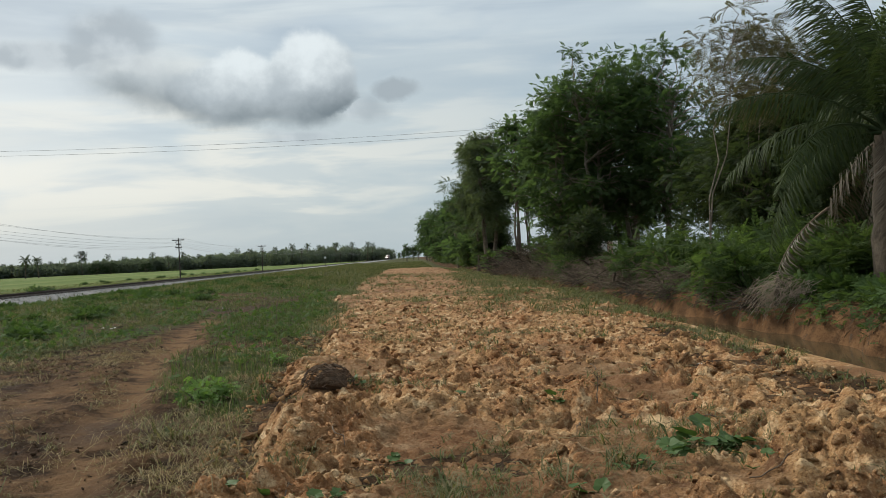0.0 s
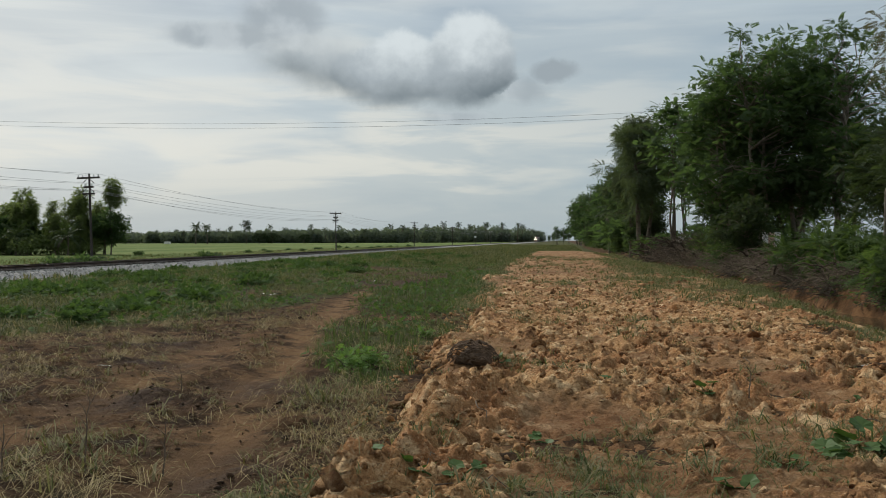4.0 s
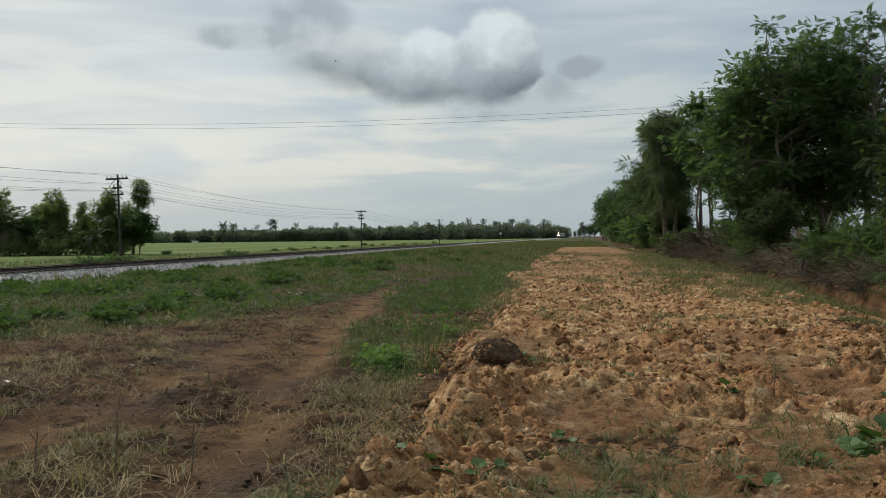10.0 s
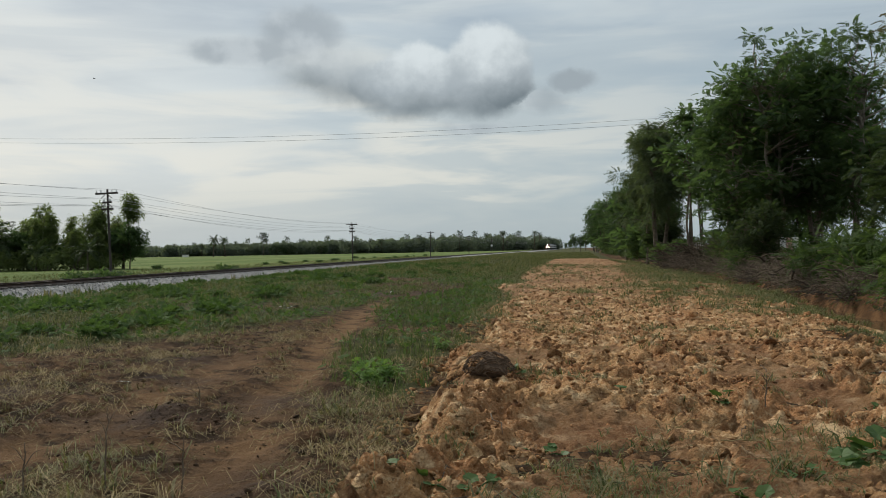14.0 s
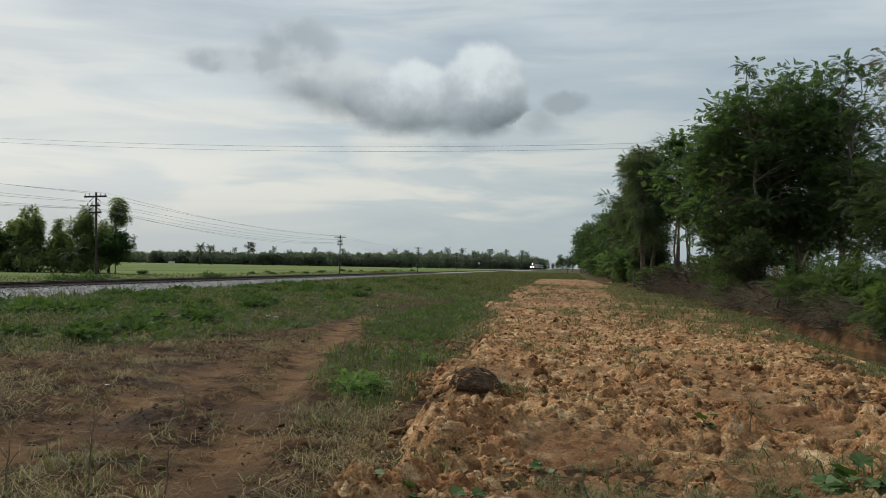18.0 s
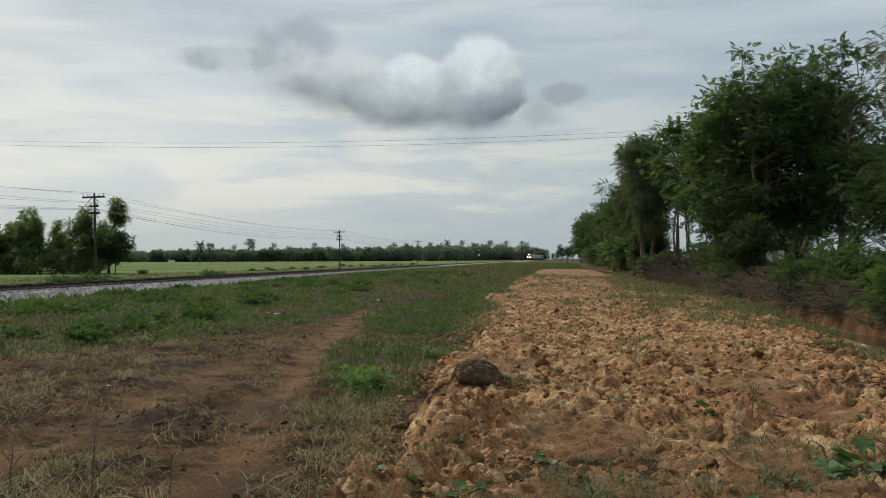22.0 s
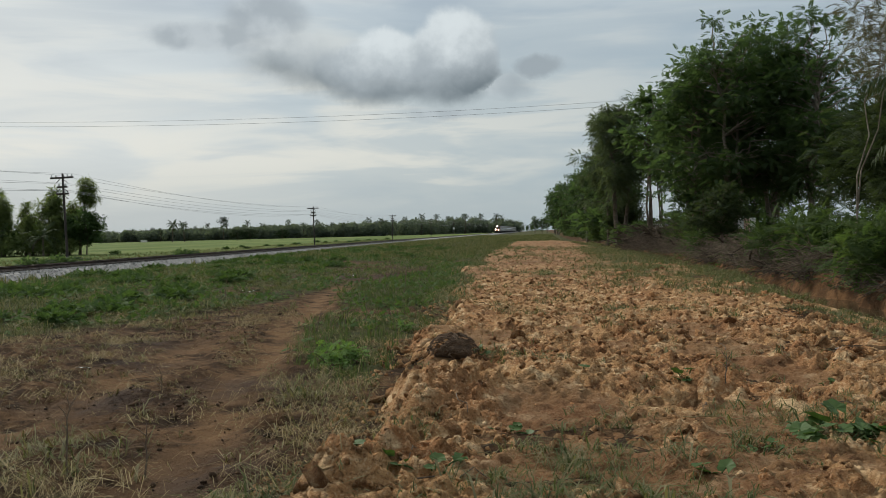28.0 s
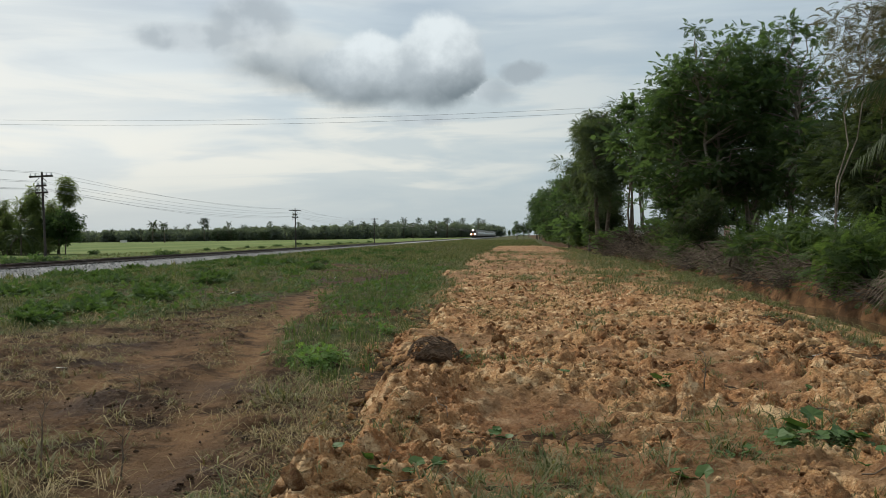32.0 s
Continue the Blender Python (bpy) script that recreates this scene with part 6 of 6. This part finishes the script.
    n = 3000
    y, x = 4.8 + 15 * r.random(n) ** 1.4, -10.5 + 9.0 * r.random(n)
    keep = (x < fill_left(y) + 0.1) & (turf_at(x, y) < 0.6) & (r.random(n) < 0.35 + 0.65 * smooth(fbm(x * 0.7, y * 0.7, 3, 125), 0.36, 0.56))
    x, y = x[keep], y[keep]
    m = len(x)
    sc = np.column_stack([r.uniform(0.2, 0.4, m), r.uniform(0.06, 0.30, m), r.uniform(0.1, 0.8, m)])
    v2, f2 = scatter(blade, bf, np.stack([x, y, ground_h(x, y) + 0.012], -1), rot_arrays(r.random(m) * 6.3, r.normal(0.02, 0.07, m), r.normal(0, 0.3, m)), sc)
    v, f = joined([(v, f), (v2, f2)])
    tagged(new("cut_straw", mesh_np("cut_straw", v, f, MAT_STRAW)), "pale dry straw scattered over the mud", "straw", kind="stuff")


build_grass()


# ---- water in the ditch ----
def build_water():
    m, g, b, _ = material("muddy_water", 0.06, 0.5)
    p = coords(g)
    g.put(g.mix(g.ramp(g.noise(p, 0.8, 3.0), 0.4, 0.6), (0.045, 0.038, 0.020), (0.075, 0.060, 0.032)), b.inputs["Base Color"])
    bump(g, b, g.noise(p, 5.0, 2.0), 0.01, 0.12)
    ys = np.arange(-20, 70, 1.0)
    rows = [((float(fill_right(y)) + 0.35), float(bank_x(y)) + 0.05) for y in ys]
    v = np.array([(xx, y, WATER_Z) for (a, c), y in zip(rows, ys) for xx in (a, c)])
    i = np.arange(len(ys) - 1) * 2
    tagged(new("water", mesh_np("water", v, np.stack([i, i + 1, i + 3, i + 2], -1), m)), "still brown water in the ditch", "water", kind="structure")


build_water()


# ---- small plants on the fill ----
MAT_VINE = leaf_material("vine_leaf", (0.046, 0.084, 0.022), (0.090, 0.145, 0.044), trans=0.22, rough=0.55, spec=0.2)


def vine_leaf_mesh(seed):
    """A broad lobed leaf with a raised rim and a folded midrib."""
    r = random.Random(seed)
    bm = bmesh.new()
    mid = bm.verts.new((0, 0.08, 0.0))
    ring = []
    for i in range(15):
        a = -math.pi / 2 + 0.35 + (2 * math.pi - 0.7) * i / 14
        rad = (0.5 + 0.07 * math.cos(5 * a) + r.uniform(-0.03, 0.03))
        ring.append(bm.verts.new((rad * math.cos(a), 0.1 + rad * math.sin(a), 0.10 * abs(math.cos(a)) + r.uniform(-0.03, 0.05))))
    for a, b in zip(ring, ring[1:]):
        bm.faces.new((mid, a, b))
    me = bpy.data.meshes.new("leaf")
    bm.to_mesh(me)
    bm.free()
    me.materials.append(MAT_VINE)
    return me


VINE_LEAVES = [vine_leaf_mesh(i) for i in range(4)]


def build_vine(x, y, spread, leaves, size, seed):
    r = random.Random(seed)
    z0 = float(surface(x, y))
    plant = tagged(new("vine_plant"), "low creeping plant with broad green leaves on the soil", "plant", "vine plants on the turned soil")
    plant.location = (x, y, z0)
    for i in range(leaves):
        a, d = r.uniform(0, 6.3), spread * math.sqrt(r.random())
        px, py = d * math.cos(a), 0.7 * d * math.sin(a)
        pz = min(max(float(surface(x + px, y + py)) - z0, -0.05), 0.12) + r.uniform(0.01, 0.07)
        s = size * r.uniform(0.6, 1.15)
        leaf = part_mesh("leaf", VINE_LEAVES[i % 4], plant)
        leaf.matrix_basis = Matrix.LocRotScale((px, py, pz), Euler((r.uniform(-0.2, 0.7), r.uniform(-0.4, 0.4), r.uniform(0, 6.3))), (s, s, s))
        v, f = tube_arrays(limb_path(np.random.default_rng(seed * 50 + i), (px * 0.4, py * 0.4, -0.03), (px, py, pz), 5, 0.05), np.full(5, 0.006), 5)
        part_mesh("stalk", mesh_np("stalk", v, f, MAT_VINE), plant)


for i, row in enumerate(((2.17, 6.95, 0.36, 34, 0.18), (-0.35, 7.4, 0.2, 5, 0.10), (-0.75, 5.7, 0.26, 7, 0.11), (-1.22, 5.8, 0.14, 3, 0.11), (1.37, 9.1, 0.18, 5, 0.14), (-0.96, 11.3, 0.28, 8, 0.14), (1.07, 5.9, 0.12, 3, 0.12), (1.5, 6.5, 0.2, 6, 0.08), (2.45, 6.3, 0.2, 4, 0.10), (0.42, 9.4, 0.1, 2, 0.09), (2.9, 9.6, 0.16, 3, 0.10))):
    build_vine(*row, 300 + i)


# ---- root ball, stalks, scraps ----
def build_root_ball():
    r = np.random.default_rng(91)
    x, y = -1.18, 11.2
    ball = tagged(new("root_ball"), "dark tangled root clump torn out with soil", "root clump")
    ball.matrix_basis = Matrix.LocRotScale((x, y, float(surface(x, y)) - 0.02), None, (0.80, 0.85, 0.85))
    (tv, tf), = clod_templates(1, 3, 9)
    part_mesh("core", mesh_np("core", tv * np.array([0.72, 0.52, 0.62]) + np.array([0, 0, 0.10]), tf, MAT_ROOT), ball)
    for i in range(230):
        a, e = r.uniform(0, 6.3), r.uniform(-0.1, 1.3)
        d = np.array([math.cos(a) * math.cos(e) * 0.40, math.sin(a) * math.cos(e) * 0.29, 0.10 + math.sin(e) * 0.26])
        e2, a2 = e + r.normal(0, 0.3), a + r.normal(0, 0.5)
        b = np.array([math.cos(a2) * math.cos(e2) * 0.43, math.sin(a2) * math.cos(e2) * 0.32, 0.08 + math.sin(e2) * 0.28])
        b[2] = max(b[2], 0.0)
        v, f = tube_arrays(limb_path(r, d, b, 6, 0.12), np.linspace(0.009, 0.004, 6), 4)
        part_mesh("root", mesh_np("root", v, f, MAT_ROOT), ball)


build_root_ball()


def build_stalk(x, y, h, seed, twigs=4, lean=0.05):
    r = np.random.default_rng(seed)
    s = tagged(new("weed_stalk"), "bare brown dead weed stalk standing in the mud", "weed", "dead weed stalks")
    s.location = (x, y, float(surface(x, y)))
    path = limb_path(r, (0, 0, -0.04), (lean * h, 0, h), 8, 0.03)
    v, f = tube_arrays(path, np.linspace(0.008, 0.002, 8), 5)
    part_mesh("stem", mesh_np("stem", v, f, MAT_BRUSH), s)
    for i in range(twigs):
        k = 2 + i % 5
        e = path[k] + np.array([r.normal(0, 0.10), r.normal(0, 0.06), 0.06 + 0.08 * r.random()])
        v, f = tube_arrays(limb_path(r, path[k], e, 5, 0.05), np.linspace(0.004, 0.0015, 5), 4)
        part_mesh("twig", mesh_np("twig", v, f, MAT_BRUSH), s)


for i, (x, y, h) in enumerate(((-3.45, 6.0, 0.62), (-3.0, 6.3, 0.42), (-3.9, 5.7, 0.4), (-3.6, 15.6, 0.62), (-3.3, 15.9, 0.5), (-4.0, 15.2, 0.45), (-3.9, 24.5, 0.8), (-4.2, 26.5, 1.0), (1.75, 9.0, 0.3), (-8.9, 24, 0.7), (-4.3, 9.5, 0.22))):
    build_stalk(x, y, h, 400 + i, 4, 0.25 if 3 <= i <= 5 else 0.06)

MAT_SCRAP = simple("white_plastic_scrap", (0.62, 0.62, 0.60), (0.80, 0.80, 0.78), 9.0, 0.5)


def build_scrap(x, y, s, seed):
    r = np.random.default_rng(seed)
    n = 6
    g = np.linspace(-0.5, 0.5, n)
    gx, gy = np.meshgrid(g, g * 0.6)
    z = 0.25 * (fbm(gx * 3 + seed, gy * 3, 3, 5) + 0.2 * r.random(gx.shape))
    a = np.arange(n - 1)
    i = (a[:, None] * n + a[None]).ravel()
    me = mesh_np("plastic_scrap", np.stack([gx, gy, z], -1).reshape(-1, 3) * s, np.stack([i, i + 1, i + n + 1, i + n], -1), MAT_SCRAP, True)
    ob = tagged(new("plastic_scrap", me), "small crumpled white plastic scrap on the ground", "litter", "scraps on the ground")
    ob.matrix_basis = pose(x, y, float(surface(x, y)) + 0.005, 8, 5, seed * 47)


for i, (x, y, s) in enumerate(((-6.12, 11.13, 0.16), (-8.74, 26.07, 0.34), (-9.4, 27.0, 0.22), (-7.3, 9.9, 0.12), (-7.05, 9.8, 0.09), (3.9, 12.3, 0.16), (-4.6, 9.4, 0.06), (-11.5, 31, 0.25), (-35.3, 61.8, 0.75), (-36.0, 68.5, 0.8), (-7.8, 36, 0.22), (-10.5, 40, 0.25))):
    build_scrap(x, y, s, 11 + i)


# ---- the bank: dead brush, fence, walls ----
def build_brush(x, y, w, h, n, seed, label="heap of dead grey-brown brushwood on the bank", logs=2, mat=MAT_BRUSH, long=0.9):
    r = np.random.default_rng(seed)
    b = tagged(new("brush_heap"), label, "brushwood", "brush heaps on the bank")
    b.location = (x, y, float(ground_h(x, y)))
    pieces = []
    for i in range(n):
        p = np.array([r.normal(0, w * 0.4), r.normal(0, w * 0.6), abs(r.normal(0, h * 0.45))])
        a, l = r.uniform(0, 6.3), r.uniform(0.3, 1.2)
        q = p + np.array([math.cos(a) * l, math.sin(a) * l, r.normal(-0.05, 0.3)])
        q[2] = max(q[2], -0.1)
        pieces.append(tube_arrays(limb_path(r, p, q, 4, 0.10) - np.array([0, 0, 0.06]), np.linspace(0.010, 0.003, 4), 4))
    v, f = joined(pieces)
    part_mesh("twig_tangle", mesh_np("twig_tangle", v, f, mat), b, "", "stuff")
    for i in range(logs):
        p = np.array([r.normal(-w * 0.3, w * 0.3), r.normal(0, w * 0.5), h * r.uniform(0.2, 0.9)])
        a = r.uniform(2.2, 4.6)
        q = p + np.array([math.cos(a) * long, math.sin(a) * long, r.uniform(-0.3, 0.4) * long])
        v, f = tube_arrays(limb_path(r, p, q, 6, 0.08), np.linspace(0.045, 0.012, 6) * math.sqrt(long), 6)
        part_mesh("log", mesh_np("log", v, f, MAT_BRUSH_DARK), b, "dark broken branch")


for i, (y, off, w, h, n) in enumerate(((66, 0.5, 1.5, 1.1, 520), (60, 0.7, 1.5, 1.2, 560), (54, 0.6, 1.4, 1.0, 520), (48.5, 0.8, 1.4, 1.0, 520), (43, 0.6, 1.2, 0.9, 460), (38, 0.7, 1.2, 0.9, 440), (33, 0.5, 1.0, 0.8, 420), (28.5, 0.5, 0.9, 0.7, 330), (24.5, 0.8, 0.6, 0.6, 180))):
    build_brush(float(bank_x(y)) + off, y, w, h, n, 500 + i)


for i, (x, y, w, h, n, logs) in enumerate(((7.0, 71, 1.5, 1.3, 700, 9), (7.7, 66.5, 1.6, 1.7, 1000, 9), (7.9, 61, 1.5, 1.6, 1000, 6), (8.0, 55.5, 1.3, 1.4, 900, 3))):
    build_brush(x, y, w, h, n, 540 + i, "tall dark heap of dead branches and roots on the bank", logs, MAT_BRUSH_DARK, 1.7)


for i, (y, w, h, n) in enumerate(((20.5, 0.45, 0.35, 110), (23.0, 0.5, 0.35, 130), (26.5, 0.5, 0.4, 130), (30.5, 0.6, 0.4, 150), (35.5, 0.6, 0.45, 160), (40.5, 0.6, 0.5, 170))):
    build_brush(float(bank_x(y)) + 0.15, y, w, h, n, 560 + i, "tangle of dark dead twigs hanging over the bank", 1, MAT_BRUSH_DARK, 0.6)


def build_weed_clumps():
    r = np.random.default_rng(141)
    g = "weed clumps on the shoulder"
    kinds = [build_bush("low clump of broad-leaved green weeds on the shoulder", 0.5, 0.26, 24, "mini", MAT_LEAF_BUSH, 300, g, "weed_clump"),
             build_bush("straggly clump of dull green weeds on the shoulder", 0.65, 0.32, 25, "mini", MAT_LEAF_BUSH, 330, g, "weed_clump")]
    first = [True, True]
    for i in range(150):
        y = 15 + 75 * r.random() ** 1.4
        x = -21.6 + 12.5 * r.random()
        if float(turf_at(x, y)) < 0.6:
            continue
        k = i % 2
        (set_down if first[k] else again)(kinds[k], x, y, r.uniform(0, 360), r.uniform(0.45, 1.0))
        first[k] = False
    lime = build_bush("bright green leafy weed beside the turned soil", 0.32, 0.60, 26, "mini", MAT_LEAF_LIME, 110, g, "weed_clump")
    set_down(lime, -2.66, 10.9, 0, 0.5)
    for x, y, sc in ((-2.5, 11.1, 0.42), (-2.8, 11.2, 0.36), (-2.55, 10.75, 0.3), (-2.45, 15.2, 0.3)):
        again(lime, x, y, 600 * x, sc)


build_weed_clumps()

MAT_WHITE = simple("weathered_white_paint", (0.52, 0.50, 0.47), (0.72, 0.70, 0.66), 2.5, 0.85)
MAT_PINK = simple("faded_pink_plaster", (0.55, 0.33, 0.28), (0.68, 0.46, 0.40), 1.5, 0.9)


def build_fence():
    f = tagged(new("picket_fence"), "low white picket fence glimpsed between the trunks", "fence")
    f.location = (9.4, 76, 0.86)
    bm = bmesh.new()
    box(bm, (0.09, 0.03, 1.15), (0, 0, 0.55), bevel=0.008)
    me = bpy.data.meshes.new("picket")
    bm.to_mesh(me)
    bm.free()
    me.materials.append(MAT_WHITE)
    for i in range(7):
        p = part_mesh("picket", me, f)
        p.location = (-0.4 + 0.17 * i, 0, 0.0)
    for z in (0.35, 0.9):
        bm = bmesh.new()
        box(bm, (1.2, 0.04, 0.07), (0.1, 0.04, z), bevel=0.008)
        part("fence_rail", bm, MAT_WHITE, f)
    w = tagged(new("low_wall"), "short stretch of faded pink plastered wall behind the bushes", "wall")
    w.location = (10.45, 47.5, 0.8)
    for i, (x, m) in enumerate(((-0.3, MAT_WHITE), (0.0, MAT_PINK), (0.3, MAT_WHITE))):
        bm = bmesh.new()
        box(bm, (0.28, 0.12, 1.3), (x, 0, 0.6), bevel=0.015)
        part("panel", bm, m, w)


build_fence()


def build_sign():
    s = tagged(new("track_sign"), "small white round signal board on a thin post", "sign")
    s.location = (-22.1, 219, 0.0)
    bm = bmesh.new()
    bmesh.ops.create_cone(bm, cap_ends=True, segments=8, radius1=0.05, radius2=0.05, depth=2.6, matrix=Matrix.Translation((0, 0, 1.2)))
    part("post", bm, MAT_SLEEPER, s)
    bm = bmesh.new()
    bmesh.ops.create_cone(bm, cap_ends=True, segments=20, radius1=0.28, radius2=0.28, depth=0.05, matrix=Matrix.LocRotScale((0, -0.06, 2.55), Euler((radians(90), 0, 0)), None))
    part("board", bm, MAT_SCRAP, s, "white round board")


build_sign()


def build_shed():
    s = tagged(new("field_shed"), "tiny white shed standing at the far edge of the rice field", "shed")
    s.location = (-262, 560, 0)
    bm = bmesh.new()
    box(bm, (3.2, 3.2, 1.4), (0, 0, 0.7), bevel=0.05)
    part("wall", bm, MAT_WHITE, s)
    bm = bmesh.new()
    box(bm, (3.4, 3.4, 0.12), (0, 0, 1.5), bevel=0.04)
    part("roof", bm, MAT_COACH_ROOF, s)


build_shed()


# ---- sticks on the soil, dead frond on the bank ----
def build_sticks():
    r = np.random.default_rng(181)
    for i in range(34):
        y = 5.4 + 14 * r.random() ** 1.4
        x = float(fill_left(y)) + 0.4 + 6.2 * r.random()
        a, l = r.uniform(0, 6.3), r.uniform(0.18, 0.55)
        p = np.array([0, 0, 0.0])
        q = np.array([math.cos(a) * l, math.sin(a) * l, 0.0])
        path = limb_path(r, p, q, 7, 0.12)
        path[:, 2] = surface(x + path[:, 0], y + path[:, 1]) + 0.015 + 0.03 * r.random(7)
        z0 = path[0, 2]
        path[:, 2] -= z0
        v, f = tube_arrays(path, np.linspace(0.006, 0.003, 7), 5)
        ob = new("dry_stick", mesh_np("dry_stick", v, f, MAT_BRUSH if i % 2 else MAT_STRAW))
        ob.location = (x, y, z0)
        tagged(ob, "thin dry stick lying on the turned soil", "stick", "sticks on the soil")


build_sticks()


def build_dead_frond():
    d = tagged(new("dead_frond"), "withered palm frond hanging down over the ditch bank", "palm frond")
    y = 19.4
    x = float(bank_x(y)) + 0.35
    d.matrix_basis = pose(x, y, float(ground_h(x, y)), 0, 0, 12)
    (rv, rf), (lv, lf) = frond_arrays(2.5, 44, 0.42, 0.5, 1.6, 0.03, 77)
    m = np.array(pose(0.9, -0.5, 2.1, -62, 0, 62))
    for name, v, f, mat in (("rachis", rv, rf, MAT_BRUSH), ("leaflet_fringe", lv, lf, MAT_PALM_DRY)):
        part_mesh(name, mesh_np(name, v @ m[:3, :3].T + m[:3, 3], f, mat), d)
    r = np.random.default_rng(78)
    pieces = []
    for i in range(240):
        a = np.array([r.normal(0.15, 0.22), r.normal(0, 0.3), 0.45 + r.normal(0, 0.12)])
        b = a + np.array([-0.35 + r.normal(0, 0.12), r.normal(0.15, 0.2), -0.45 + r.normal(0, 0.12)])
        pieces.append(tube_arrays(limb_path(r, a, b, 5, 0.12), np.linspace(0.007, 0.002, 5), 4))
    v, f = joined(pieces)
    part_mesh("fibre", mesh_np("fibre", v, f, MAT_FIBRE), d, "bundle of pale grey-brown fibres", "stuff")


MAT_FIBRE = simple("grey_palm_fibre", (0.16, 0.125, 0.09), (0.33, 0.27, 0.20), 6.0, 0.95)
build_dead_frond()


def build_bird():
    m = simple("dark_bird_plumage", (0.02, 0.02, 0.022), (0.05, 0.048, 0.045), 20.0, 0.8)
    b = tagged(new("bird"), "small dark bird flying across the cloudy sky", "bird")
    bm = bmesh.new()
    bmesh.ops.create_uvsphere(bm, u_segments=10, v_segments=7, radius=0.5, matrix=Matrix.Diagonal((0.24, 0.075, 0.07, 1)))
    part("body", bm, m, b)
    for side in (-1, 1):
        bm = bmesh.new()
        rows = [[bm.verts.new((cx + dx, side * cy, cz + dz)) for dx, dz in ((0.035, 0), (0.0, 0.006), (-0.035 * k, 0), (0.0, -0.004))] for cx, cy, cz, k in ((0.02, 0.02, 0.02, 1.0), (0.03, 0.11, 0.05, 0.9), (-0.03, 0.20, 0.04, 0.2))]
        for a, c in zip(rows, rows[1:]):
            for i in range(4):
                bm.faces.new((a[i], a[(i + 1) % 4], c[(i + 1) % 4], c[i]))
        bm.faces.new(rows[-1])
        part("wing", bm, m, b)
    bm = bmesh.new()
    box(bm, (0.10, 0.05, 0.008), (-0.15, 0, 0.005), bevel=0.002)
    part("tail", bm, m, b)
    return b


bird = build_bird()


def motions():
    # a bird crosses from behind the trees to the left
    walk(bird, [(t, pose(x, 80, z, 0, 0, 180)) for t, x, z in ((0, 34.8, 15.6), (4.8, 6.9, 15.8), (8.4, -13.9, 16.2), (10.4, -25.6, 18.5), (16, -58, 19.0), (32, -150, 19.0))])
    # the train comes nearer along the straight track
    walk(loco, [(t, pose(TRACK_X, y, RAIL_Z)) for t, y in TRAIN])
    for i, c in enumerate(coaches):
        walk(c, [(t, pose(TRACK_X, y + 17.3 + 22.3 * i, RAIL_Z)) for t, y in TRAIN])
    # the cumulus drifts slowly to the right and sinks a little
    walk(cloud, [(0, pose(0, 0, 1.7, 0.45, 0, 0.75)), (16, pose(0, 0, 1.7, 0.22, 0, 0.38)), (32, pose(0, 0, 1.7, 0, 0, 0))])


motions()
